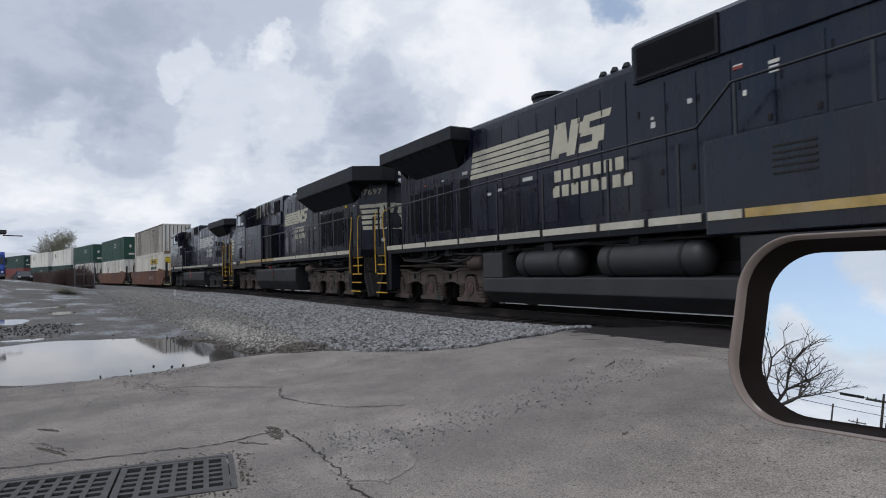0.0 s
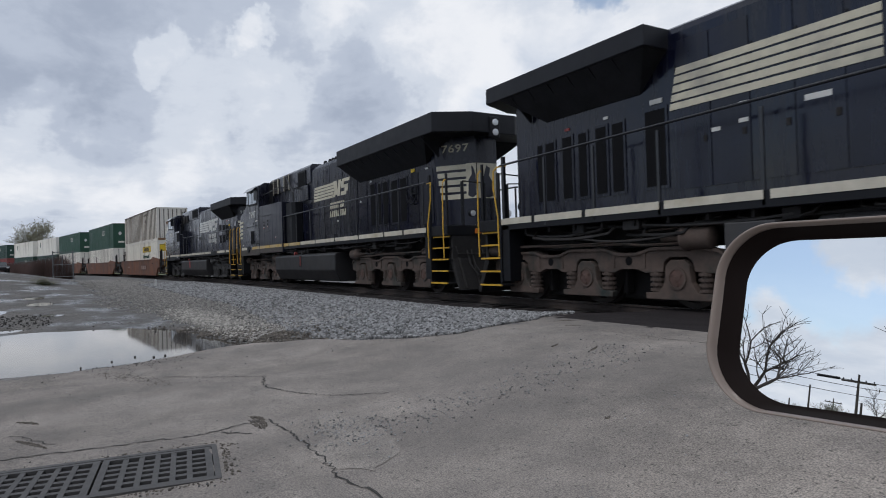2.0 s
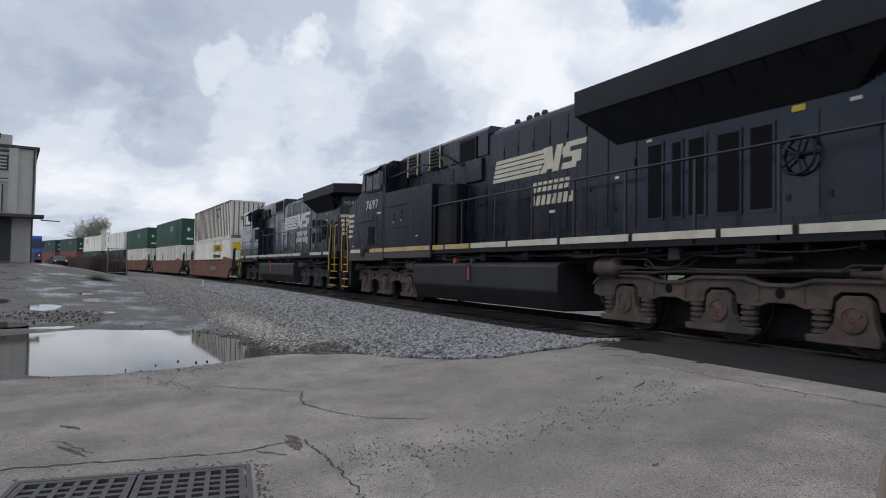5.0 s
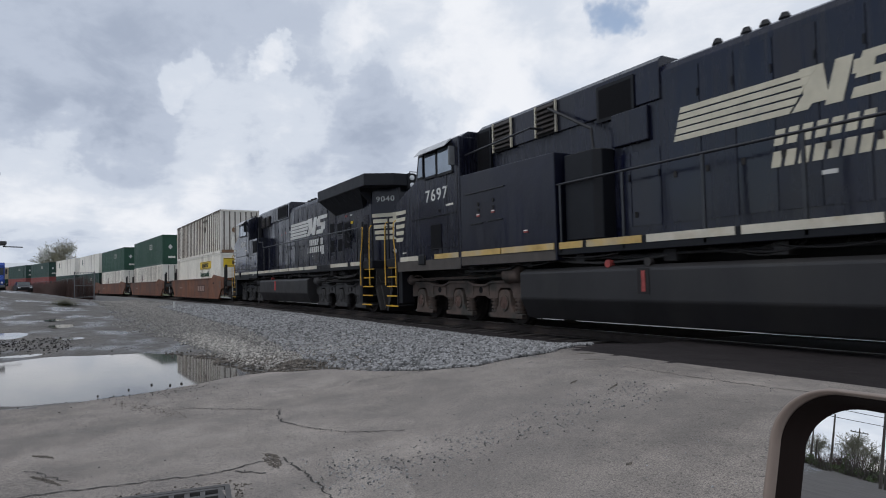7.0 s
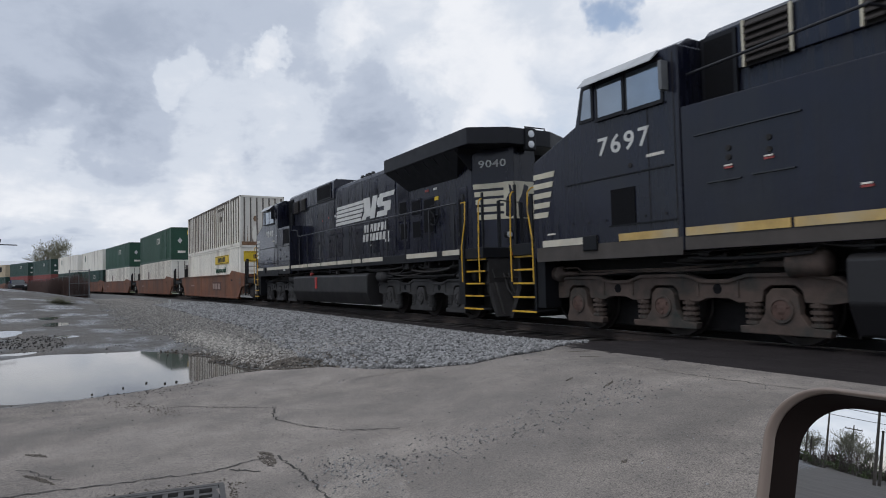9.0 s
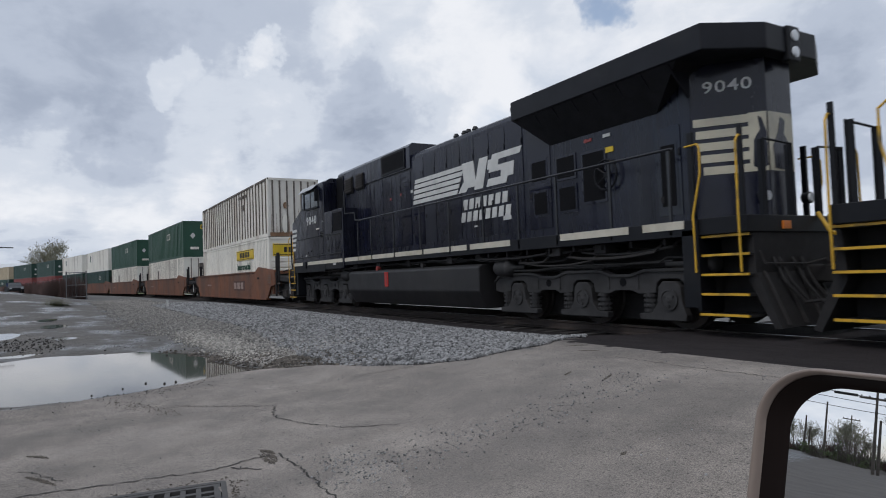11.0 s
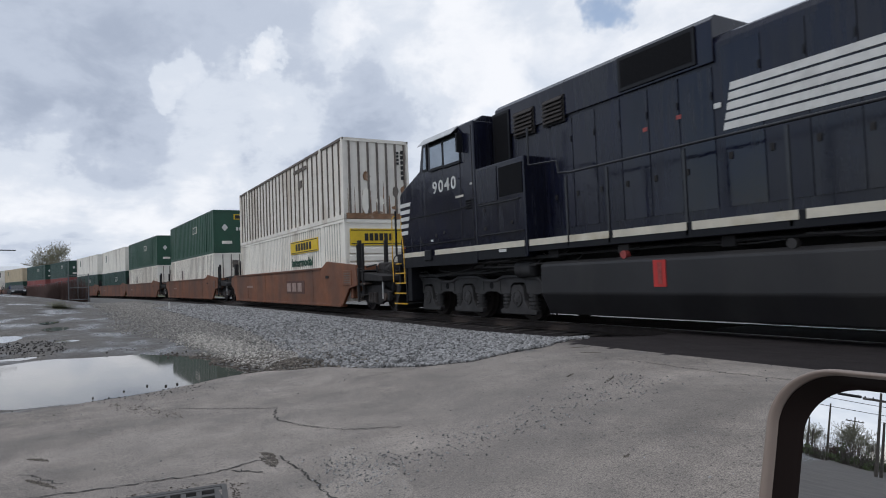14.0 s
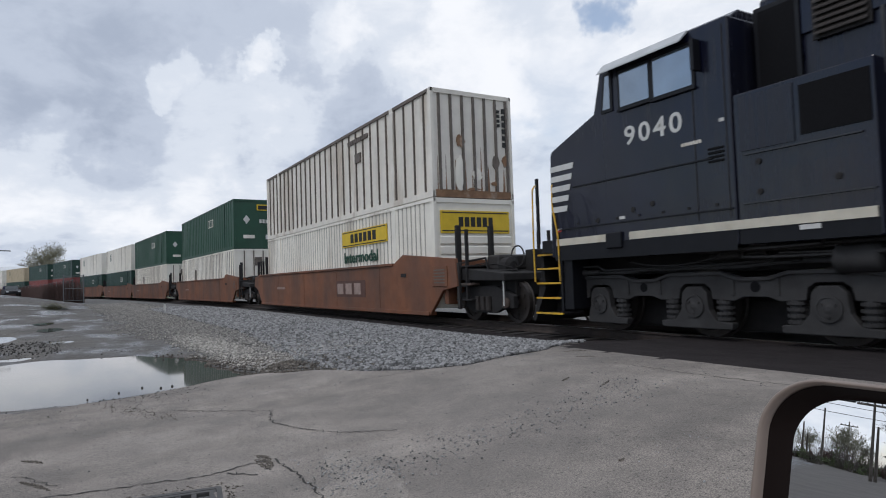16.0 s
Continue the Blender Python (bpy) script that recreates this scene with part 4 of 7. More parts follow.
def truck(parent, x, material, flip, spin):
    """A six-wheel truck under a locomotive, middle at x."""
    base = part("truck", box(-0.45, 0.45, -1.0, 1.0, 0.62, 1.0, 0.03), M_DARK, parent)
    base.location = (x, 0, 0)
    cap_mat = M_RUSTCAP if material is M_DUST else M_GREYTRUCK
    for s in (-1, 1):
        part("side_frame", prism(journal_frame(), *sorted((s * 1.03, s * 1.17)), "y", 0.012), material, base)
        lip = FRAME_TOP + [(a, z - 0.055) for a, z in reversed(FRAME_TOP)]
        part("frame_lip", prism(lip, *sorted((s * 1.165, s * 1.205)), "y", 0.008), material, base)
        for hx in (-1.0, 1.0):
            part("frame_hole", lathe([(0.075, s * 1.16), (0.075, s * 1.176)], 16), M_VENT, base).location = (hx, 0, 0.78)
            for q in (-0.34, 0.34):
                part("frame_rib", box(hx + q - 0.02, hx + q + 0.02, *sorted((s * 1.16, s * 1.19)), 0.66, 0.93, 0.006), material, base)
        for ax in AXLES:
            lo, hi = (ax > -1 or flip), (ax < 1 or not flip)
            part("journal_box", prism(journal_box(ax, lo, hi), *sorted((s * 1.06, s * 1.20)), "y", 0.014), material, base)
            rim = lathe([(0.175, s * 1.195), (0.175, s * 1.225), (0.14, s * 1.227), (0.138, s * 1.205)], 24)
            part("bearing_rim", moved(rim, Matrix.Translation((ax, 0, 0.5))), material, base)
            cap = lathe([(0.138, s * 1.2), (0.138, s * 1.213), (0.07, s * 1.222), (0.03, s * 1.235)], 22)
            for k in range(3):
                w = 0.5 + k * 2.094
                add_tube(cap, (0.1 * math.cos(w), s * 1.21, 0.1 * math.sin(w)), (0.1 * math.cos(w), s * 1.235, 0.1 * math.sin(w)), 0.02, None, 6)
            part("bearing_cap", moved(cap, Matrix.Translation((ax, 0, 0.5))), cap_mat, base)
            for k, there in ((-1, lo), (1, hi)):
                if there:
                    part("coil_spring", shared("coil_%s" % material.name, coil, material), None, base).location = (ax + k * 0.46, s * 1.09, 0.26)
            part("brake_shoe", box(ax - 0.66, ax - 0.56, *sorted((s * 0.68, s * 0.86)), 0.2, 0.62, 0.02), M_DARK, base)
        for k, (bx, r) in enumerate(((-2.6, 0.14), (2.35, 0.175))):
            turn = 1 if k == 0 else -1
            cyl = lathe([(0.05, -0.34), (r * 0.9, -0.32), (r, -0.27), (r, 0.1), (r * 1.12, 0.12), (r * 1.12, 0.17), (r * 0.5, 0.24), (0.045, 0.28), (0.04, 0.62)], 20, "x")
            if turn < 0:
                moved(cyl, pose(0, 0, 0, 0, 0, 180))
            if flip:
                moved(cyl, pose(0, 0, 0, 0, 0, 180))
            bc = part("brake_cylinder", moved(cyl, Matrix.Translation((bx * (-1 if flip else 1), s * 1.2, 1.06 + 0.06 * k))), material, base)
            for f in bc.data.polygons:
                f.use_smooth = True
        part("brake_rod", tube([(-2.3, s * 1.19, 1.05), (-1.3, s * 1.19, 1.04), (-0.9, s * 1.19, 1.07), (0.9, s * 1.19, 1.07), (1.3, s * 1.19, 1.1), (2.1, s * 1.19, 1.11)], 0.024, 6), material, base)
        part("damper", moved(lathe([(0.02, -0.4), (0.06, -0.38), (0.06, 0.1), (0.04, 0.11), (0.04, 0.42), (0.07, 0.44), (0.05, 0.5)], 12, "x"), pose(0.7, s * 1.15, 1.24, 0, -3, 0)), M_PIPE, base)
        pipe = tube([(-2.9, s * 1.21, 1.16), (-2.0, s * 1.21, 1.17), (-1.85, s * 1.21, 1.09), (0.2, s * 1.21, 1.1), (1.3, s * 1.21, 1.14), (1.45, s * 1.21, 1.27), (2.6, s * 1.21, 1.3), (2.66, s * 1.21, 1.08)], 0.018, 6)
        if flip:
            moved(pipe, Matrix.Scale(-1, 4, (1, 0, 0)))
        part("brake_pipe", pipe, material, base)
        for ex in (-3.0, 2.95):
            part("sand_pipe", tube([(ex, s * 0.9, 1.1), (ex, s * 0.86, 0.5), (ex * 0.93, s * 0.76, 0.14)], 0.022, 6), M_PIPE, base)
    for ax in (-1.0, 1.0):
        part("gear_case", box(ax - 0.8, ax + 0.8, -0.62, 0.62, 0.09, 0.6, 0.05), M_DARK, base)
        part("traction_motor", box(ax - 0.4, ax + 0.4, -0.6, 0.6, 0.3, 0.95, 0.06), M_DARK, base)
        part("cross_beam", box(ax - 0.16, ax + 0.16, -1.05, 1.05, 0.64, 0.9, 0.02), M_DARK, base)
    for ax in AXLES:
        w = part("wheelset", wheelset_mesh(), None, base)
        WHEELS.append((w, (ax, 0, 0.53), 0.53, spin))
    return base


def pipework(top, X, sd, seed, tank):
    """Cables, air lines and brackets hung under the walkway."""
    rnd = random.Random(seed)
    for k in range(22):
        a = rnd.uniform(-19.5, -2.5)
        n = rnd.uniform(0.7, 2.6)
        z = rnd.uniform(1.34, 1.44) if tank[0] - 0.3 < a < tank[1] else rnd.uniform(1.16, 1.42)
        sag, r, y = rnd.uniform(0.0, 0.09), rnd.choice((0.012, 0.017, 0.026)), sd * rnd.uniform(1.22, 1.4)
        pts = [(X + a - 0.05, y * 0.9, z + 0.12)] + [(X + a + n * q / 5, y, z - sag * 4 * (q / 5) * (1 - q / 5)) for q in range(6)] + [(X + a + n + 0.05, y * 0.9, z + 0.12)]
        part("air_line", tube(pts, r, 6), M_PIPE if k % 3 else M_DARK, top)
    for k in range(9):
        a = X - 18.5 + k * 1.95 + rnd.uniform(-0.4, 0.4)
        part("junction_box", box(a, a + rnd.uniform(0.12, 0.36), *sorted((sd * 1.1, sd * 1.36)), 1.25 + rnd.uniform(0, 0.06), 1.46, 0.015), M_PIPE if k % 2 else M_DARK, top)


def steps(parent, x, toward, sd):
    """Stairs at a platform's corner; toward: +1 where the platform ends towards +x."""
    x0, x1 = sorted((x, x - toward * 0.78))
    well = part("stairwell", box(x0, x1, *sorted((sd * 0.96, sd * 1.0)), 0.3, 1.7), M_DARK, parent)
    inner = x1 if toward < 0 else x0
    part("side_plate", prism([(inner - 0.03, 0.36), (inner + 0.03, 0.36), (inner + 0.03, 1.7), (inner - 0.03, 1.7)], *sorted((sd * 0.98, sd * 1.52))), M_BLACK2, well)
    for k, z in enumerate((0.32, 0.61, 0.89, 1.17, 1.44)):
        part("step", box(x0, x1, *sorted((sd * 1.0, sd * (1.5 - 0.02 * k))), z - 0.03, z), M_DARK, well)
        part("step_edge", box(x0, x1, *sorted((sd * (1.5 - 0.02 * k), sd * (1.53 - 0.02 * k))), z - 0.022, z + 0.012), M_YELLOW, well)
    for xx, lean in ((inner, -toward * 0.12), (x1 - 0.05 if toward > 0 else x0 + 0.05, 0.0)):
        pts = [(xx, sd * 1.56, 0.92), (xx, sd * 1.57, 1.75), (xx - lean * 1.2, sd * 1.56, 2.35), (xx - lean * 1.2, sd * 1.55, 2.72), (xx - lean * 0.6, sd * 1.5, 2.80), (xx + lean * 1.5, sd * 1.46, 2.80)]
        part("grab_rail", tube(pts, 0.016, 8), M_YELLOW, well)
    return well


def ladder_bars(x0, x1, z0, z1, n, y, sd, parent, material, lean0=0.0, lean1=0.0, fill=0.66):
    h = (z1 - z0) / n
    for i in range(n):
        a, b = z0 + i * h, z0 + i * h + h * fill
        ka, kb = (a - z0) / (z1 - z0), (b - z0) / (z1 - z0)
        lo, hi = sorted((y, y + sd * 0.008))
        bm = prism([(x0 + lean0 * ka, a), (x1 + lean1 * ka, a), (x1 + lean1 * kb, b), (x0 + lean0 * kb, b)], lo - 0.004, hi + 0.004)
        part("stripe", bm, material, parent)


def emblem(p, x0, xs, x1, z0, z1, y, sd, material, horse):
    """Side marking: a run of stripes ending in two heavy slanted blocks, and two rows of short bars below."""
    d = -sd
    lo, hi = sorted((y - sd * 0.004, y + sd * 0.009))

    def quad(a, b, za, zb, lean, lean2=None):
        lean2 = lean if lean2 is None else lean2
        return prism([(a, za), (b, za), (b + lean2, zb), (a + lean, zb)], lo, hi)
    flow = 1 if x1 > x0 else -1
    h = (z1 - z0)
    ladder_bars(x0, xs, z0, z1, 5, y, sd, p, material, 0.16 * flow, (0.42 if horse else 0.0) * flow, 0.76)
    w = (x1 - xs) * flow
    for a, b, za, zb, lean in ((0.02, 0.16, 0, 1, 0.10), (0.14, 0.34, 0.12, 1, -0.04), (0.30, 0.44, 0, 1, 0.10), (0.50, 0.80, 0, 0.24, 0.03), (0.72, 0.9, 0.2, 0.62, 0.02), (0.54, 0.86, 0.44, 0.62, 0.02), (0.52, 0.68, 0.55, 0.86, 0.02), (0.58, 1.0, 0.8, 1.0, 0.03)):
        if horse and a < 0.1:
            zb = 0.35
        part("emblem_block", quad(xs + flow * a * w, xs + flow * b * w, z0 + za * h, z0 + zb * h, flow * lean * w), material, p)


def word_bars(p, x0, x1, z0, z1, n, y, sd, material, lean=0.0):
    lo, hi = sorted((y - sd * 0.004, y + sd * 0.009))
    step = (x1 - x0) / n
    for i in range(n):
        a, b = x0 + i * step, x0 + (i + 0.7) * step
        part("lettering_bar", prism([(a, z0), (b, z0), (b + lean, z1), (a + lean, z1)], lo, hi), material, p)


def build_loco(label, number, at, sd, turned, o):
    """A wide-cab freight locomotive: rear platform end at x = 10.55, cab towards -x, z = 0 on the rail."""
    top = holder("locomotive", label, "locomotive", "locomotives")
    X = 10.55
    tm, stripe = o["truck_mat"], o["stripe_mat"]

    def put(name, bm, m, parent=None, lab="", smooth=False):
        return part(name, bm, m, parent or top, lab, smooth)
    # underframe and deck
    put("underframe", box(X - 20.9, X - 0.2, -0.75, 0.75, 1.0, 1.48, 0.02), M_DARK)
    put("deck", box(X - 21.0, X - 0.08, -1.5, 1.5, 1.46, 1.70, 0.01), M_BLACK2)
    for s in (-1, 1):
        edge = X - 13.2
        for a, b, m in o["sill"]:
            yy = 1.552 if b <= o["aux"][0] + 0.1 else 1.5
            put("sill_stripe", box(X + a, X + b, *sorted((s * (yy - 0.01), s * (yy + 0.012))), 1.575, 1.70), m)
        for k in range(9):
            a = X - 6.5 + k * 0.7
            put("sill_bracket", box(a, a + 0.05, *sorted((s * 0.76, s * 1.4)), 1.36, 1.46), M_DARK)
        put("conduit", tube([(X - 15, s * 1.3, 1.36), (X - 10, s * 1.32, 1.38), (X - 5, s * 1.25, 1.33), (X - 3, s * 1.3, 1.4)], 0.025, 6), M_DARK)
    # long hood
    hw, ht = 0.98, o["hood_top"]
    xa, xf = X + o.get("hood_end", (-1.46, -0.5))[0], X + o.get("hood_end", (-1.46, -0.5))[1]
    sec = [(-hw, 1.68), (hw, 1.68), (hw, ht - 0.16), (hw - 0.04, ht - 0.06), (hw - 0.14, ht), (-hw + 0.14, ht), (-hw + 0.04, ht - 0.06), (-hw, ht - 0.16)]
    put("hood", prism(sec, X - 16.6, xa + 0.01, "x"), M_BLACK)
    # raised blower section near the cab
    a, b, zt, wide = o["blower"]
    put("blower_housing", prism([(-wide, zt - 0.75), (wide, zt - 0.75), (wide, zt - 0.1), (wide - 0.1, zt), (-wide + 0.1, zt), (-wide, zt - 0.1)], X + a, X + b, "x", 0.012), M_BLACK)
    # tapering rear end of the hood
    ze = 4.42
    put("hood_end", prism([(xa, -hw), (xf, -0.32), (xf, 0.32), (xa, hw)], 1.68, ze, "z", 0.01), M_BLACK)
    # radiator with its overhanging wings
    r0, r1, zb, zt, half = o["wing"]
    plan = [(r0, -half), (r1 - 0.45, -half), (r1, -half * 0.42), (r1, half * 0.42), (r1 - 0.45, half), (r0, half)]
    plan = [(X + p, q) for p, q in plan]
    rad = put("radiator", prism(plan, zb, zt, "z", 0.02), M_WING)
    bm = bmesh.new()
    wide_ = [(X + r0 + 0.02, -half + 0.02), (X + r1 - 0.9, -half + 0.02), (X + r1 - 0.9, half - 0.02), (X + r0 + 0.02, half - 0.02)]
    low = [(X + r0 + 0.6, -hw - 0.012), (X + r1 - 1.75, -hw - 0.012), (X + r1 - 1.75, hw + 0.012), (X + r0 + 0.6, hw + 0.012)]
    va = [bm.verts.new((p, q, zb + 0.01)) for p, q in wide_]
    vb = [bm.verts.new((p, q, zb - 0.58)) for p, q in low]
    bm.faces.new(va)
    bm.faces.new(vb)
    for i in range(4):
        bm.faces.new((va[i], va[(i + 1) % 4], vb[(i + 1) % 4], vb[i]))
    part("radiator_underside", bm, M_UNDER, rad)
    for k in range(int((r1 - r0 - 1.2) / 0.55)):
        gx_ = X + r0 + 0.7 + k * 0.55
        part("gusset", prism([(sd * (hw + 0.02), zb - 0.5), (sd * (hw + 0.05), zb - 0.5), (sd * (half - 0.02), zb - 0.02), (sd * (hw + 0.02), zb - 0.02)], gx_, gx_ + 0.03, "x"), M_WING, rad)
    bm = bmesh.new()
    for i in range(16):
        xx = X + r0 + 0.3 + i * (r1 - r0 - 1.0) / 16
        add_box(bm, xx, xx + 0.18, -half + 0.25, half - 0.25, zt - 0.01, zt + 0.03)
    part("radiator_grille", bm, M_DARK, rad)
    if o.get("bracket"):
        part("lifting_rail", tube([(X + r1 - 0.3, 0.1, zt), (X + r1 - 0.3, 0.1, zt + 0.13), (X + r1 - 0.3, 0.7, zt + 0.13), (X + r1 - 0.3, 0.7, zt)], 0.02, 6), M_WING, rad)
    # exhaust stack
    if o.get("stack"):
        sx = X + o["stack"]
        put("exhaust_pipe", moved(lathe([(0.42, -0.02), (0.40, 0.26), (0.43, 0.3), (0.43, 0.38), (0.34, 0.4), (0.33, 0.1)], 20, "z"), Matrix.Translation((sx, 0, ht))), M_BLACK2)
    for k, xx in enumerate(o.get("roof_bits", ())):
        put("roof_fitting", moved(lathe([(0.07, 0), (0.09, 0.06), (0.05, 0.14)], 10, "z"), Matrix.Translation((X + xx, sd * 0.74, ht - 0.02))), M_BLACK2)
    # doors along the hood
    y = sd * hw
    for a, b, z0, z1 in o["doors"]:
        d = put("hood_door", slab(X + a + 0.012, X + b - 0.012, z0, z1, y, sd, 0.014), M_BLACK)
        part("latch", box(X + a + 0.07, X + a + 0.13, *sorted((y + sd * 0.01, y + sd * 0.03)), (z0 + z1) / 2 - 0.5, (z0 + z1) / 2 - 0.4), M_DARK, d)
        part("hinge", box(X + b - 0.05, X + b - 0.02, *sorted((y + sd * 0.01, y + sd * 0.025)), z1 - 0.5, z1 - 0.38), M_BLACK2, d)
    for a, b, z0, z1 in o["screens"]:
        fr = put("screen_frame", slab(X + a - 0.05, X + b + 0.05, z0 - 0.05, z1 + 0.05, y, sd, 0.02), M_BLACK)
        part("screen", slab(X + a, X + b, z0, z1, y + sd * 0.014, sd, 0.012), M_VENT, fr)
    for a, b, z0, z1, yy in o["upper_screens"]:
        fr = put("intake_frame", slab(X + a - 0.06, X + b + 0.06, z0 - 0.06, z1 + 0.06, sd * yy, sd, 0.03), M_BLACK2)
        part("intake_screen", slab(X + a, X + b, z0, z1, sd * (yy + 0.022), sd, 0.012), M_VENT, fr)
    for a, b, z0, z1, yy in o["louvres"]:
        lv = put("louvre_frame", slab(X + a - 0.03, X + b + 0.03, z0 - 0.03, z1 + 0.03, sd * yy, sd, 0.02), M_DARK)
        for ex in (() if o["bright"] else (a - 0.05, b + 0.01)):
            part("edge_strip", slab(X + ex, X + ex + 0.04, z0 - 0.03, z1 + 0.03, sd * (yy + 0.03), sd, 0.03), o["mark_mat"], lv)
        n = 6
        for i in range(n):
            z = z0 + (i + 0.2) * (z1 - z0) / n
            part("slat", prism([(sd * (yy + 0.02), z + 0.07), (sd * (yy + 0.07), z), (sd * (yy + 0.07), z + 0.02), (sd * (yy + 0.02), z + 0.09)], X + a, X + b, "x"), M_LOUVRE, lv)
    for a, z, w_, h_, m in o["placards"]:
        put("placard", slab(X + a, X + a + w_, z, z + h_, y + sd * 0.012, sd, 0.006), M_GAUGE if m is M_RED else m)
    if o.get("brake_wheel"):
        bx, bz = o["brake_wheel"]
        hub = put("handbrake_wheel", moved(bmesh_ring(0.27, 0.02), pose(X + bx, y + sd * 0.09, bz, 90)), M_BLACK2)
        sp = bmesh.new()
        for k in range(5):
            add_tube(sp, (X + bx, y + sd * 0.07, bz), (X + bx + 0.27 * math.cos(k * 1.257), y + sd * 0.09, bz + 0.27 * math.sin(k * 1.257)), 0.016, None, 6)
        add_tube(sp, (X + bx, y, bz), (X + bx, y + sd * 0.09, bz), 0.05, None, 10)
        part("spokes", sp, M_BLACK2, hub)
    # markings
    em = o["emblem"]
    emblem(top, X + em[0], X + em[1], X + em[2], em[3], em[4], y + sd * 0.014, sd, o["mark_mat"], em[5])
    for x0, x1, z0, z1, n in o["words"]:
        word_bars(top, X + x0, X + x1, z0, z1, n, y + sd * 0.014, sd, o["mark_mat"], 0.05 if sd < 0 else 0.0)
    # rear end markings on the angled face
    ang = math.degrees(math.atan2(0.66, xf - xa))
    m = pose(xa, sd * hw, 0, 0, 0, ang if sd < 0 else -ang)
    face_w = math.hypot(xf - xa, 0.66)
    for i in range(5):
        z = 2.42 + i * 0.19
        put("rear_stripe", moved(box(0.05 + 0.03 * (4 - i), face_w * (0.76 if i in (1, 2, 3) else 0.9), *sorted((0.0, sd * 0.012)), z, z + 0.125), m), M_CREAM)
    put("rear_panel", moved(box(face_w * 0.76, face_w - 0.01, *sorted((0.0, sd * 0.010)), 2.42, 3.32), m), M_CREAM)
    put("panel_silhouette", moved(prism([(face_w * 0.8, 2.5), (face_w * 0.9, 2.44), (face_w * 0.985, 2.5), (face_w * 0.985, 3.0), (face_w * 0.93, 3.22), (face_w * 0.88, 3.26), (face_w * 0.9, 3.05), (face_w * 0.82, 2.9)], *sorted((sd * 0.004, sd * 0.016))), m), M_BLACK)
    put("rear_panel", box(xf - 0.01, xf + 0.01, -0.3, 0.3, 2.42, 3.32), M_CREAM)
    put("panel_silhouette", prism([(-0.2, 2.46), (0.05, 2.44), (0.22, 2.5), (0.2, 2.8), (0.06, 3.0), (0.1, 3.2), (-0.02, 3.26), (-0.1, 3.0), (-0.22, 2.8)], xf, xf + 0.016, "x"), M_BLACK)
    if sd < 0:
        put("road_number", moved(letters(number, o.get("end_number", 0.2), 0.004, 0, 1.3, 1.1, 0.012), m @ pose(0.2, -0.012, o.get("end_z", 3.64))), M_WHITE if o.get("bright") else M_CREAM)
    hx = X + r1
    hl = put("headlight", box(hx - 0.1, hx + 0.05, -0.15, 0.15, zb - 0.12, zb + 0.42, 0.03), M_BLACK2)
    for z in (zb + 0.02, zb + 0.27):
        part("lamp", moved(lathe([(0.085, 0), (0.085, 0.04), (0.04, 0.05)], 16, "x"), Matrix.Translation((hx + 0.03, 0, z))), M_LENS, hl)
    for s in (-1, 1):
        dl = put("ditch_light", lathe([(0.08, -0.08), (0.09, 0.04)], 16, "x"), M_BLACK2)
        dl.location = (X - 0.4, s * 0.55, 2.02)
        part("lamp", lathe([(0.078, 0.03), (0.07, 0.06)], 16, "x"), M_LENS, dl)
        ml = put("marker_light", box(X - 0.12, X - 0.06, *sorted((s * 0.5, s * 0.7)), 1.5, 1.62, 0.01), M_AMBER)
    # end platforms, pilots and couplers
    for e, s in ((X - 0.1, 1), (X + o.get("front", -21.0), -1)):
        put("pilot", prism([(e - s * 0.05, 1.5), (e, 1.5), (e + s * 0.02, 0.9), (e + s * 0.35, 0.16), (e + s * 0.25, 0.14), (e - s * 0.1, 0.8)], -1.35, 1.35), M_DARK)
        for k in range(7):
            yk = -1.2 + 0.4 * k
            put("pilot_rib", prism([(e + s * 0.03, 0.92), (e + s * 0.06, 0.92), (e + s * 0.38, 0.2), (e + s * 0.34, 0.2)], yk - 0.02, yk + 0.02), M_PIPE)
        put("uncoupling_lever", tube([(e + s * 0.06, -1.3, 1.2), (e + s * 0.1, -1.25, 1.02), (e + s * 0.12, -0.3, 1.0), (e + s * 0.3, -0.15, 1.06)], 0.016, 6), M_PIPE)
        put("end_stripe", box(*sorted((e, e + s * 0.012)), -0.9, 0.9, 1.58, 1.70), stripe)
        cp = put("coupler", box(*sorted((e - s * 0.2, e + s * 0.42)), -0.11, 0.11, 0.72, 0.98, 0.03), M_DARK)
        part("knuckle", box(*sorted((e + s * 0.38, e + s * 0.66)), -0.17, 0.15, 0.66, 1.02, 0.06), M_DARK, cp)
        for k in (-0.95, -0.82, -0.5, -0.3, 0.35, 0.5, 0.85):
            pts = [(e + s * 0.02, k, 1.1), (e + s * 0.2, k * 1.02, 0.75), (e + s * 0.38, k * 0.9, 0.48), (e + s * 0.55, k * 0.8, 0.5)]
            put("air_hose", tube(pts, 0.025, 7), M_DARK)
        for k in (-1, 1):
            pts = [(e, k * 0.35, 1.7), (e, k * 0.35, 2.75), (e, k * 1.0, 2.78), (e, k * 1.0, 1.7)]
            put("end_rail", tube(pts, 0.022, 8), M_BLACK2)
            for yy, zz in ((0.35, 2.75), (1.0, 2.78), (1.44, 2.95)):
                put("end_post", box(e - s * 0.06 - 0.035, e - s * 0.06 + 0.035, *sorted((k * (yy - 0.02), k * (yy + 0.02))), 1.66, zz, 0.006), M_BLACK2)
            put("corner_post", box(e - s * 0.86 - 0.045, e - s * 0.86 + 0.045, *sorted((k * 1.42, k * 1.48)), 1.5, 3.0, 0.006), M_BLACK2)
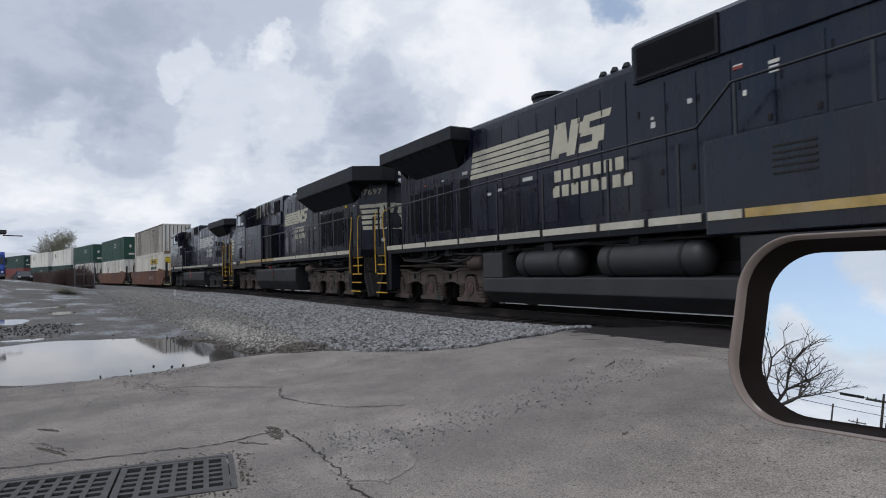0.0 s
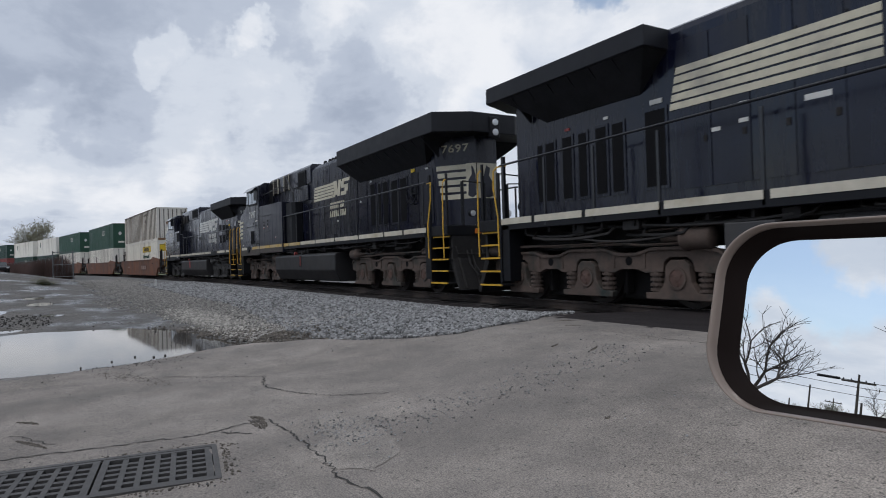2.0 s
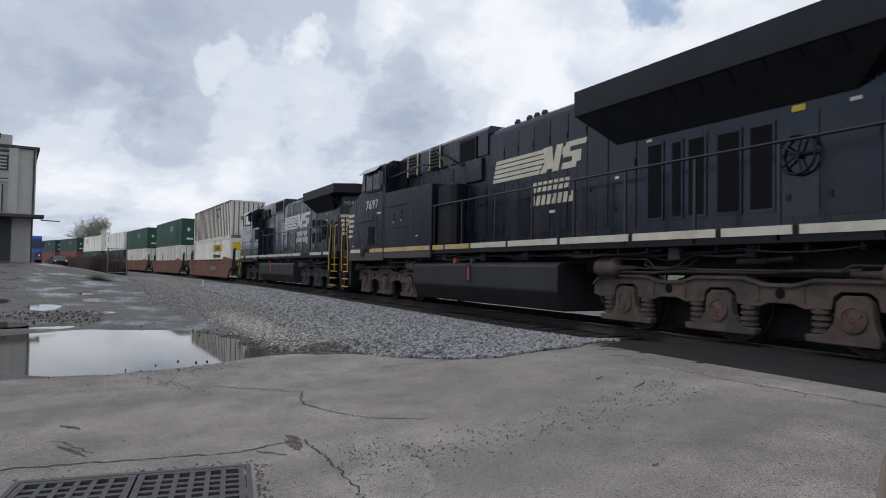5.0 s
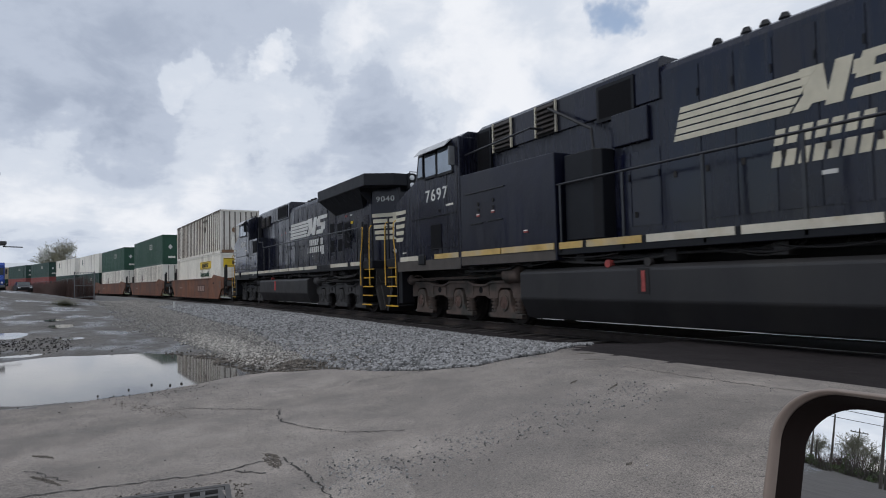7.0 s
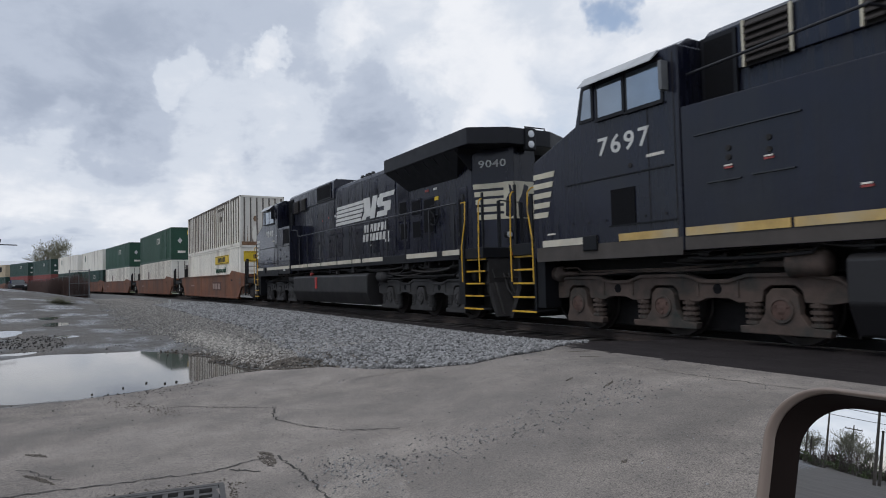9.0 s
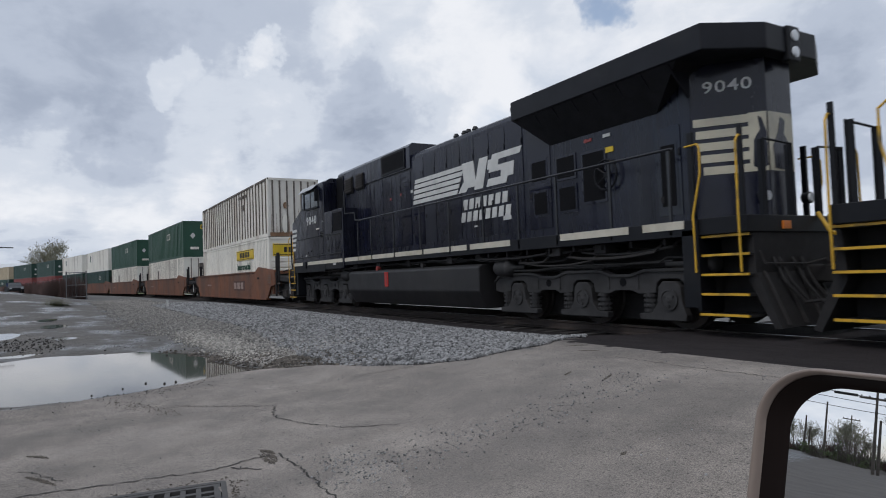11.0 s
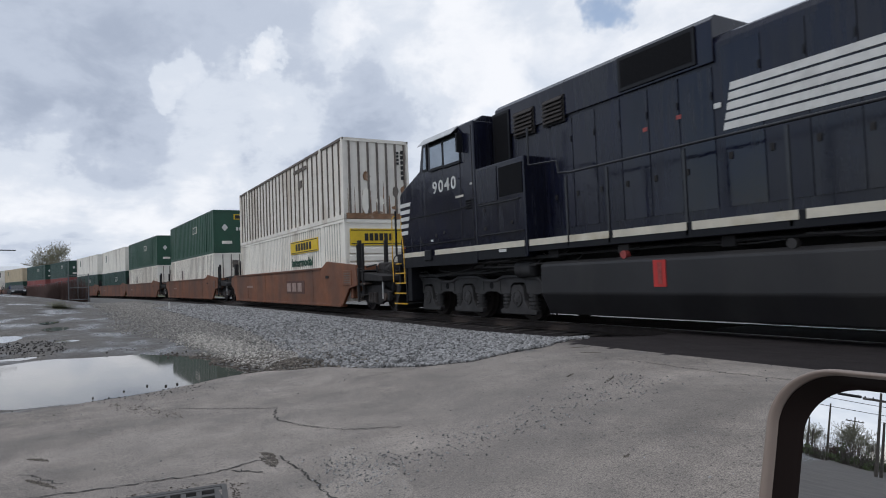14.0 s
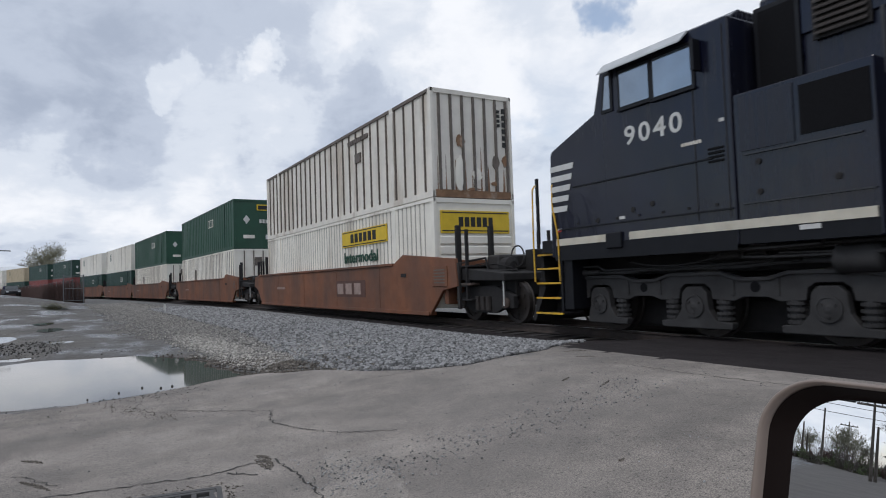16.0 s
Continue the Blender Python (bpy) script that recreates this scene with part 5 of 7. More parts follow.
            put("step_side_panel", box(*sorted((e - s * 0.82, e - s * 1.06)), *sorted((k * 1.1, k * 1.5)), 0.4, 1.56, 0.01), M_BLACK2)
        put("cable", tube([(e, 0.25, 1.75), (e + s * 0.25, 0.1, 1.45), (e + s * 0.5, -0.2, 1.4)], 0.03, 7), M_YELLOW)
        for k in (-1, 1):
            steps(top, e, s, k)
    # walkway railings
    for s in (-1, 1):
        posts = o["posts"]
        for px, h in posts:
            put("railing_post", box(X + px - 0.025, X + px + 0.025, *sorted((s * 1.47, s * 1.50)), 1.5, 1.70 + h), M_RAILING)
        put("handrail", tube([(X + px, s * 1.485, z) for px, z in o["rail"]], 0.023, 8), M_RAILING)
    # fuel tank
    a, b, zt = o["tank"]
    if o.get("air_tanks"):
        sec = [(-1.5, 0.75), (-1.5, 0.45), (-1.25, 0.2), (1.25, 0.2), (1.5, 0.45), (1.5, 0.75), (0.7, 0.8), (0.7, 1.3), (-0.7, 1.3), (-0.7, 0.8)]
        ft = put("fuel_tank", prism(sec, X + a, X + b, "x", 0.02), M_GREYTANK)
        part("tank_end_box", prism([(X + b - 0.75, 0.75), (X + b, 0.75), (X + b, 1.3), (X + b - 0.75, 1.3)], -1.5, 1.5, "y", 0.02), M_GREYTANK, ft)
        for c0, c1 in o["air_tanks"]:
            for s in (-1, 1):
                prof = [(0.05, X + c0), (0.18, X + c0 + 0.03), (0.27, X + c0 + 0.12), (0.29, X + c0 + 0.22), (0.29, X + c1 - 0.22), (0.27, X + c1 - 0.12), (0.18, X + c1 - 0.03), (0.05, X + c1)]
                at_ = part("air_reservoir", moved(lathe(prof, 24, "x"), Matrix.Translation((0, s * 1.18, 1.06))), M_GREYTANK, ft)
                for f in at_.data.polygons:
                    f.use_smooth = True
                for q in (c0 + 0.4, c1 - 0.4):
                    part("strap", moved(lathe([(0.3, X + q - 0.03), (0.3, X + q + 0.03)], 24, "x"), Matrix.Translation((0, s * 1.18, 1.06))), M_DARK, ft)
        part("valve_box", box(X + a + 0.2, X + a + 2.4, -1.5, 1.5, 0.75, 1.34, 0.03), M_GREYTANK, ft)
    else:
        sec = [(-1.5, zt - 0.07), (-1.5, 0.62), (-1.3, 0.22), (1.3, 0.22), (1.5, 0.62), (1.5, zt - 0.07), (1.4, zt), (-1.4, zt)]
        ft = put("fuel_tank", prism(sec, X + a, X + b, "x", 0.03), M_TANK)
        part("gauge_plate", slab(X + o["gauge"] - 0.12, X + o["gauge"] + 0.12, 0.74, 1.16, sd * 1.5, sd, 0.012), M_RED if o.get("bright") else M_DARK, ft)
        part("gauge", slab(X + o["gauge"] - 0.03, X + o["gauge"] + 0.05, 0.78, 1.12, sd * 1.512, sd, 0.008), M_GAUGE, ft)
        for k, q in enumerate(o["fillers"]):
            part("filler_cap", moved(lathe([(0.07, 0), (0.07, 0.1), (0.04, 0.14)], 14, "y"), Matrix.Translation((X + q, sd * 1.38 - 0.07, zt + 0.04))), M_PIPE if k else M_GAUGE, ft)
    # trucks
    pipework(top, X, sd, int(1000 * ht), o["tank"])
    for tx, flip in zip(o.get("trucks", (-3.8, -17.35)), (True, False)):
        truck(top, X + tx, tm, flip, -1 if turned else 1)
    # cab and nose
    c = o["cab"]
    xr, xw, xb, xn = [X + v for v in c["x"]]
    zw, zn, zr = c["z"]
    side = [(xr, 1.36), (xr, zr), (xw, zr), (xb, zw), (xn + 0.04, zn), (xn, zn - 0.08), (xn - 0.06, 1.36)]
    cab = put("cab", prism(side, -1.55, 1.55, "y", 0.025), M_BLACK)
    part("cab_roof", prism([(-1.5, zr - 0.02), (1.5, zr - 0.02), (1.25, zr + 0.14), (-1.25, zr + 0.14)], xw + 0.05, xr - 0.02, "x", 0.02), M_BLACK, cab)
    for k, xx in enumerate((0.4, 0.9, 1.5)):
        part("antenna_box", box(xw + xx, xw + xx + 0.25, -0.9 + k * 0.3, -0.6 + k * 0.3, zr + 0.1, zr + 0.2, 0.02), M_BLACK2, cab)
    for s in (-1, 1):
        for wx0, wx1, z0, z1, lean in c["windows"]:
            lo, hi = sorted((s * 1.535, s * 1.57))
            fr = prism([(X + wx0 - 0.05, z0 - 0.05), (X + wx1 + 0.05, z0 - 0.05), (X + wx1 + 0.05, z1 + 0.05), (X + wx0 + lean - 0.05, z1 + 0.05)], lo, hi)
            part("window_frame", fr, M_BLACK2, cab)
            lo, hi = sorted((s * 1.56, s * 1.576))
            if wx1 - wx0 > 0.5:
                part("window_sill", box(X + wx0 - 0.06, X + wx1 + 0.06, *sorted((s * 1.55, s * 1.6)), z0 - 0.07, z0 - 0.035), M_BLACK2, cab)
            part("pane", prism([(X + wx0, z0), (X + wx1, z0), (X + wx1, z1), (X + wx0 + lean, z1)], lo, hi), M_PANE, cab)
        part("sunshade", prism([(s * 1.54, zr - 0.02), (s * 1.56, zr + 0.01), (s * 1.74, zr - 0.17), (s * 1.74, zr - 0.19)], X + c["shade"][0], X + c["shade"][1], "x"), M_SHADE, cab)
        part("window_mirror", box(X + c["windows"][-1][1] + 0.1, X + c["windows"][-1][1] + 0.16, *sorted((s * 1.57, s * 1.72)), zw + 0.1, zw + 0.55), M_ZINC if not o.get("bright") else M_BLACK2, cab)
        lo, hi = sorted((s * 1.552, s * 1.562))
        for i in range(5):
            z = c["nose_stripe"][0] + i * 0.19
            part("nose_stripe", prism([(xn + 0.01, z), (xn + 0.42 + 0.05 * i, z), (xn + 0.45 + 0.05 * i, z + 0.105), (xn + 0.01, z + 0.105)], lo, hi), o["mark_mat"], cab)
        for a, b, z0, z1 in c["vents"]:
            part("cab_vent", slab(X + a, X + b, z0, z1, s * 1.55, s, 0.018), M_VENT, cab)
        for a, b, z in c["seams"]:
            part("grab_lip", box(X + a, X + b, *sorted((s * 1.55, s * 1.575)), z, z + 0.022), M_BLACK2, cab)
        for a, z in c["eyes"]:
            part("lifting_eye", moved(lathe([(0.045, s * 1.548), (0.04, s * 1.565)], 12), Matrix.Translation((X + a, 0, z))), M_DARK, cab)
        word_bars(cab, X + c["plate"], X + c["plate"] + 0.36, 2.87, 2.92, 7, s * 1.552, s, M_CGREY)
        for q in range(7):
            bx = xn + 0.7 + q * (xr - xn - 1.0) / 6
            part("bolt", box(bx - 0.018, bx + 0.018, *sorted((s * 1.55, s * 1.566)), 1.93, 1.966), M_DARK, cab)
        part("door_seam", box(xr - 0.62, xr - 0.605, *sorted((s * 1.55, s * 1.556)), 1.75, zr - 0.1), M_DARK, cab)
        part("door_seam", box(xr - 0.1, xr - 0.085, *sorted((s * 1.55, s * 1.556)), 1.75, zr - 0.1), M_DARK, cab)
        part("skirt", box(xn + 0.05, xr - 0.02, *sorted((s * 1.545, s * 1.556)), 1.30, 1.57), o["skirt"], cab)
        part("jacking_pad", box(xn + 1.4, xn + 1.75, *sorted((s * 1.5, s * 1.6)), 1.45, 1.72, 0.02), M_BLACK2, cab)
    if sd < 0:
        n = part("road_number", moved(letters(number, c["num"][2], 0.004, 0, c["num"][3], 1.22, 0.02), pose(X + c["num"][0], -1.552, c["num"][1])), M_WHITE, cab)
    put("nose_light", box(xn - 0.08, xn, -0.2, 0.2, 2.6, 2.9, 0.02), M_LENS)
    # equipment compartment behind the cab
    a, zc0, zc1 = o["aux"]
    put("equipment_box", prism([(xr + 0.012, 1.36), (X + a, 1.36), (X + a, zc1), (xr + 0.012, zc0)], -1.54, 1.54, "y", 0.02), M_BLACK)
    for q, w_, z0, z1, m_ in o["aux_panels"]:
        put("equipment_door", slab(X + q, X + q + w_, z0, z1, sd * 1.54, sd, 0.016), m_)
    if o.get("drum"):
        q = X + o["drum"]
        put("filter_drum", prism([(q - 0.5, -1.0), (q - 0.5, -1.3), (q - 0.38, -1.42), (q + 0.38, -1.42), (q + 0.5, -1.3), (q + 0.5, -1.0)], 1.72, 3.35, "z", 0.02), M_BLACK2)
        put("strut", tube([(q - 1.2, -1.1, 4.5), (q + 0.25, -1.3, 3.75), (q + 0.3, -1.3, 3.3)], 0.03, 6), M_TANK)
        put("upper_rail", tube([(xr + 0.05, -1.4, 4.02), (xr + 2.6, -1.4, 4.12), (xr + 2.65, -1.1, 4.12)], 0.024, 8), M_RAILING)
        put("upper_box", box(q + 0.5, q + 1.35, -1.06, -0.97, 3.35, 3.95, 0.02), M_BLACK)
    o.get("air_tanks") or put("box_skirt", box(xr + 0.02, X + a - 0.03, *sorted((sd * 1.53, sd * 1.546)), 1.37, 1.565), o["skirt"])
    for q, z, w_, h_, m_ in o.get("labels", ()):
        put("warning_label", slab(X + q, X + q + w_, z, z + h_, sd * 1.552, sd, 0.006), m_)
    for q0, q1, z in o.get("lips", ()):
        put("drip_lip", box(X + q0, X + q1, *sorted((sd * 1.54, sd * 1.572)), z, z + 0.02), M_RAILING)
    for q, z in o["aux_eyes"]:
        put("lifting_eye", moved(lathe([(0.045, sd * 1.538), (0.04, sd * 1.56)], 12), Matrix.Translation((X + q, 0, z))), M_DARK)
    KEYED.append((top, at, turned))
    return top


def bmesh_ring(R, r, seg=28, sub=8):
    bm = bmesh.new()
    rings = []
    for i in range(seg):
        a = 2 * math.pi * i / seg
        rings.append([bm.verts.new(((R + r * math.cos(2 * math.pi * j / sub)) * math.cos(a), (R + r * math.cos(2 * math.pi * j / sub)) * math.sin(a), r * math.sin(2 * math.pi * j / sub))) for j in range(sub)])
    for i in range(seg):
        for j in range(sub):
            bm.faces.new((rings[i][j], rings[(i + 1) % seg][j], rings[(i + 1) % seg][(j + 1) % sub], rings[i][(j + 1) % sub]))
    return bm


def run(a, b, n, z0, z1):
    step = (b - a) / n
    return [(a + i * step, a + (i + 1) * step, z0, z1) for i in range(n)]


CAB_A = dict(x=(-16.6, -18.7, -18.9, -20.15), z=(3.72, 3.27, 4.5), windows=((-18.72, -18.45, 3.78, 4.3, 0.1), (-18.28, -17.72, 3.74, 4.3, 0), (-17.6, -16.92, 3.72, 4.32, 0)), shade=(-18.6, -16.95), nose_stripe=(2.15, 0),
             vents=((-18.05, -17.52, 1.85, 2.45),), seams=((-19.2, -16.75, 2.66), (-18.1, -16.7, 1.83)), eyes=((-17.6, 2.8),), plate=-17.25, num=(-18.34, 3.08, 0.31, 1.16))
LOCO_B = dict(skirt=M_SKIRT, truck_mat=M_DUST, stripe_mat=M_STRIPE, mark_mat=M_CREAM, hood_top=4.60, blower=(-16.5, -10.95, 4.74, 1.02), wing=(-6.85, -0.12, 4.02, 4.52, 1.56), stack=-7.6, roof_bits=(-8.9, -9.2, -9.5, -10.0),
              sill=[(-19.9, -18.4, M_STRIPE), (-17.9, -16.7, M_GOLD), (-16.55, -14.95, M_GOLD), (-14.9, -13.15, M_GOLD), (-13.05, -12.4, M_GOLD), (-12.3, -11.0, M_GOLD), (-10.9, -9.3, M_STRIPE), (-9.2, -7.4, M_STRIPE), (-7.3, -5.4, M_STRIPE), (-5.3, -3.6, M_STRIPE), (-3.5, -2.4, M_STRIPE), (-2.3, -1.1, M_STRIPE)],
              doors=run(-10.8, -6.5, 7, 1.9, 4.35) + run(-13.0, -11.0, 3, 1.9, 3.2) + [(-6.4, -5.75, 1.85, 3.5), (-2.9, -2.35, 1.85, 3.3), (-2.3, -1.55, 1.85, 3.3)],
              screens=[(-5.45, -5.15, 2.0, 3.28), (-4.9, -4.72, 2.0, 3.25), (-4.55, -4.25, 2.0, 3.25), (-3.98, -3.6, 2.0, 3.22), (-3.4, -3.05, 2.0, 3.22)],
              upper_screens=[(-12.35, -11.55, 3.95, 4.5, 1.02), (-16.5, -16.02, 3.6, 4.55, 1.02)], louvres=[(-15.8, -15.15, 4.0, 4.62, 1.02), (-14.2, -13.6, 4.02, 4.62, 1.02)],
              placards=[(-5.5, 3.36, 0.12, 0.05, M_WHITE), (-2.75, 3.32, 0.2, 0.09, M_SIGN), (-1.95, 3.3, 0.15, 0.05, M_WHITE), (-8.35, 2.3, 0.2, 0.06, M_WHITE), (-12.9, 2.95, 0.12, 0.05, M_RED), (-6.3, 2.8, 0.1, 0.05, M_WHITE)],
              brake_wheel=(-2.63, 2.70), emblem=(-10.7, -8.75, -7.15, 3.2, 3.76, True), words=[(-9.0, -7.65, 2.8, 3.02, 7), (-9.05, -7.5, 2.5, 2.72, 8)],
              posts=[(p, 1.1) for p in (-13.0, -11.4, -9.8, -8.3, -6.9, -5.5, -4.0, -2.6, -1.25)], rail=[(-13.2, 2.81), (-1.2, 2.83), (-1.15, 2.82)], tank=(-14.35, -7.4, 1.22), gauge=-11.0, fillers=(-11.85, -10.95), drum=-12.55, cab=CAB_A,
              aux=(-13.1, 3.52, 3.45), aux_panels=[], lips=((-16.35, -14.75, 3.02), (-16.15, -15.62, 2.3), (-15.45, -14.85, 2.32)),
              labels=((-15.87, 2.5, 0.12, 0.022, M_CGREY), (-15.87, 2.465, 0.13, 0.028, M_GAUGE), (-15.27, 2.53, 0.12, 0.022, M_CGREY), (-15.27, 2.495, 0.13, 0.028, M_GAUGE), (-14.1, 2.0, 0.12, 0.022, M_CGREY), (-14.1, 1.965, 0.14, 0.028, M_GAUGE), (-19.75, 1.8, 0.22, 0.03, M_CGREY)), aux_eyes=[(-15.8, 2.75), (-15.2, 2.78), (-15.8, 2.62), (-15.2, 2.62)], bright=False)
CAB_C = dict(x=(-16.75, -19.2, -19.4, -20.6), z=(3.80, 3.36, 4.56), windows=((-19.15, -18.98, 3.8, 4.36, 0.08), (-18.75, -18.15, 3.76, 4.32, 0), (-18.05, -17.35, 3.74, 4.34, 0)), shade=(-19.1, -17.4), nose_stripe=(2.2, 0),
             vents=tuple((-17.15, -16.9, 2.55 + 0.06 * k, 2.58 + 0.06 * k) for k in range(4)), seams=((-20.0, -17.1, 2.6), (-20.4, -16.8, 1.86)), eyes=((-19.4, 1.95), (-18.6, 2.05), (-18.2, 2.1)), plate=-17.6, num=(-18.72, 3.12, 0.31, 1.16))
LOCO_C = dict(end_z=3.7, front=-21.22, end_number=0.185, trucks=(-3.7, -17.8), hood_end=(-1.32, -0.45), skirt=M_BLACK2, truck_mat=M_GREYTRUCK, stripe_mat=M_STRIPE, mark_mat=M_WHITE, hood_top=4.55, blower=(-16.6, -10.85, 4.86, 1.02), wing=(-5.3, -0.2, 4.15, 4.55, 1.5), stack=-6.6, roof_bits=(-7.8, -8.1, -8.3, -8.7, -12.0), bracket=True,
              sill=[(-20.5, -19.1, M_STRIPE), (-18.7, -15.0, M_STRIPE), (-14.9, -13.75, M_STRIPE), (-13.7, -12.7, M_STRIPE), (-12.6, -11.1, M_STRIPE), (-11.0, -9.4, M_STRIPE), (-9.3, -8.0, M_STRIPE), (-7.9, -7.2, M_STRIPE), (-7.05, -5.5, M_STRIPE), (-3.9, -2.2, M_STRIPE), (-1.9, -1.1, M_STRIPE)],
              doors=run(-10.75, -5.6, 8, 1.9, 4.3) + run(-14.7, -10.9, 6, 1.9, 4.05) + [(-5.45, -4.7, 1.9, 4.2), (-2.0, -1.5, 1.85, 3.3)],
              screens=[(-5.3, -4.85, 2.9, 3.3), (-5.25, -4.85, 2.2, 2.65), (-4.5, -4.0, 2.85, 3.25), (-4.45, -4.0, 2.2, 2.65), (-3.75, -3.2, 2.3, 3.2), (-1.9, -1.62, 2.0, 3.0)],
              upper_screens=[(-12.7, -11.2, 4.22, 4.7, 1.02), (-16.62, -16.1, 3.46, 4.62, 1.02)], louvres=[(-15.85, -15.2, 4.0, 4.5, 1.02), (-14.85, -14.25, 4.02, 4.5, 1.02)],
              placards=[(-3.7, 3.42, 0.2, 0.06, M_RED), (-3.2, 3.42, 0.18, 0.06, M_WHITE), (-3.22, 3.13, 0.26, 0.1, M_SIGN), (-6.4, 2.2, 0.3, 0.1, M_WHITE), (-10.9, 3.4, 0.12, 0.08, M_WHITE), (-11.6, 3.4, 0.1, 0.07, M_RED), (-12.3, 3.35, 0.1, 0.07, M_RED), (-7.6, 2.14, 0.12, 0.04, M_WHITE)],
              brake_wheel=(-3.1, 2.72), emblem=(-10.75, -8.35, -5.7, 3.04, 3.76, True), words=[(-8.1, -6.15, 2.6, 2.85, 7), (-8.2, -6.05, 2.3, 2.54, 8)],
              posts=[(p, 1.1) for p in (-13.75, -12.7, -11.1, -9.5, -8.0, -6.5, -5.2, -4.0, -2.6, -1.35)], rail=[(-14.85, 3.95), (-14.85, 3.2), (-14.0, 3.14), (-13.95, 2.9), (-13.6, 2.86), (-1.3, 2.82), (-1.25, 2.8)], tank=(-14.6, -6.75, 1.24), fillers=(-12.45, -9.55), gauge=-11.65, cab=CAB_C,
              aux=(-14.95, 3.42, 3.42), aux_panels=[(-16.65, 0.75, 2.62, 3.36, M_BLACK), (-15.82, 0.82, 2.68, 3.3, M_VENT)], aux_eyes=[(-16.4, 2.05), (-15.4, 2.1), (-16.4, 2.45)], labels=((-16.95, 3.1, 0.08, 0.05, M_WHITE), (-15.9, 1.5, 0.26, 0.06, M_WHITE), (-18.9, 1.92, 0.12, 0.05, M_WHITE), (-20.45, 1.86, 0.1, 0.03, M_WHITE), (-20.45, 1.83, 0.1, 0.03, M_RED)), lips=((-16.6, -15.1, 2.56), (-16.65, -15.0, 1.9)), bright=True)
LOCO_A = dict(trucks=(-3.05, -17.35), hood_end=(-0.86, -0.24), skirt=M_SKIRT, truck_mat=M_DUST, stripe_mat=M_STRIPE, mark_mat=M_CREAM, hood_top=4.55, blower=(-16.4, -10.3, 4.86, 1.04), wing=(-4.85, -0.1, 4.16, 4.50, 1.55), stack=-6.8, roof_bits=(-9.3, -9.6, -9.9),
              sill=[(-20, -15.0, M_STRIPE), (-14.9, -12.75, M_GOLD), (-12.7, -12.15, M_STRIPE), (-12.0, -11.0, M_STRIPE), (-10.9, -9.9, M_STRIPE), (-9.8, -8.3, M_STRIPE), (-8.2, -6.8, M_STRIPE), (-6.7, -5.1, M_STRIPE), (-5.0, -3.4, M_STRIPE), (-3.3, -2.0, M_STRIPE), (-1.9, -0.9, M_STRIPE)],
              doors=run(-10.1, -4.95, 8, 1.9, 4.25) + run(-12.2, -10.35, 3, 1.9, 4.0) + [(-12.9, -12.3, 2.9, 4.0), (-13.6, -12.95, 2.9, 4.0), (-14.9, -13.65, 2.9, 4.2)],
              screens=[(-4.75, -4.35, 2.0, 3.25), (-3.85, -3.6, 2.0, 3.2), (-3.45, -3.2, 2.0, 3.2), (-2.95, -2.75, 2.0, 3.18), (-2.55, -2.3, 2.0, 3.18), (-2.05, -1.8, 2.0, 3.15), (-1.7, -1.55, 2.0, 3.15)],
              upper_screens=[(-12.0, -10.45, 4.2, 4.7, 1.04)], louvres=[],
              placards=[(-4.7, 3.35, 0.25, 0.08, M_WHITE), (-3.5, 3.32, 0.1, 0.05, M_WHITE), (-2.5, 3.3, 0.12, 0.05, M_RED), (-7.35, 2.85, 0.35, 0.08, M_WHITE), (-6.2, 2.75, 0.15, 0.06, M_WHITE), (-6.2, 3.0, 0.15, 0.05, M_WHITE), (-5.75, 2.7, 0.15, 0.06, M_WHITE), (-10.72, 3.42, 0.07, 0.05, M_WHITE), (-10.75, 3.28, 0.1, 0.1, M_WHITE), (-11.5, 3.52, 0.09, 0.08, M_WHITE), (-12.4, 3.82, 0.16, 0.05, M_GAUGE), (-12.4, 3.87, 0.16, 0.02, M_CGREY), (-12.95, 3.62, 0.14, 0.1, M_WHITE), (-12.97, 3.75, 0.17, 0.05, M_CGREY), (-12.45, 3.4, 0.06, 0.08, M_CGREY)],
              emblem=(-4.85, -7.95, -9.7, 3.17, 3.86, False), words=[(-10.0, -8.0, 2.69, 2.92, 7), (-10.2, -7.95, 2.38, 2.61, 8)],
              posts=[(p, 1.1) for p in (-11.6, -10.1, -8.3, -6.7, -5.0, -3.6, -2.3, -1.0)] + [(-12.6, 1.78), (-14.4, 1.8)], rail=[(-19, 3.6), (-12.55, 3.5), (-11.95, 2.98), (-0.9, 2.82), (-0.85, 2.8)], tank=(-15.0, -6.1, 1.3), gauge=-13, air_tanks=[(-9.08, -7.18), (-11.95, -9.62)], cab=CAB_A,
              aux=(-12.1, 2.78, 2.74), aux_panels=[], aux_eyes=[], bright=False)
for q in range(5):
    LOCO_A["aux_panels"].append((-13.75, 0.58, 2.1 + q * 0.09, 2.13 + q * 0.09, M_DARK))

loco_c = build_loco("black freight locomotive with white markings and grey trucks", "9040", 41.42 + 10.55, -1, False, LOCO_C)
loco_b = build_loco("black freight locomotive with cream markings and dusty brown trucks", "7697", 19.4 + 10.55, -1, False, LOCO_B)
loco_a = build_loco("leading black freight locomotive with air reservoirs above its fuel tank", "", 18.2 - 10.55, 1, True, LOCO_A)

# ---- well cars and their containers ----


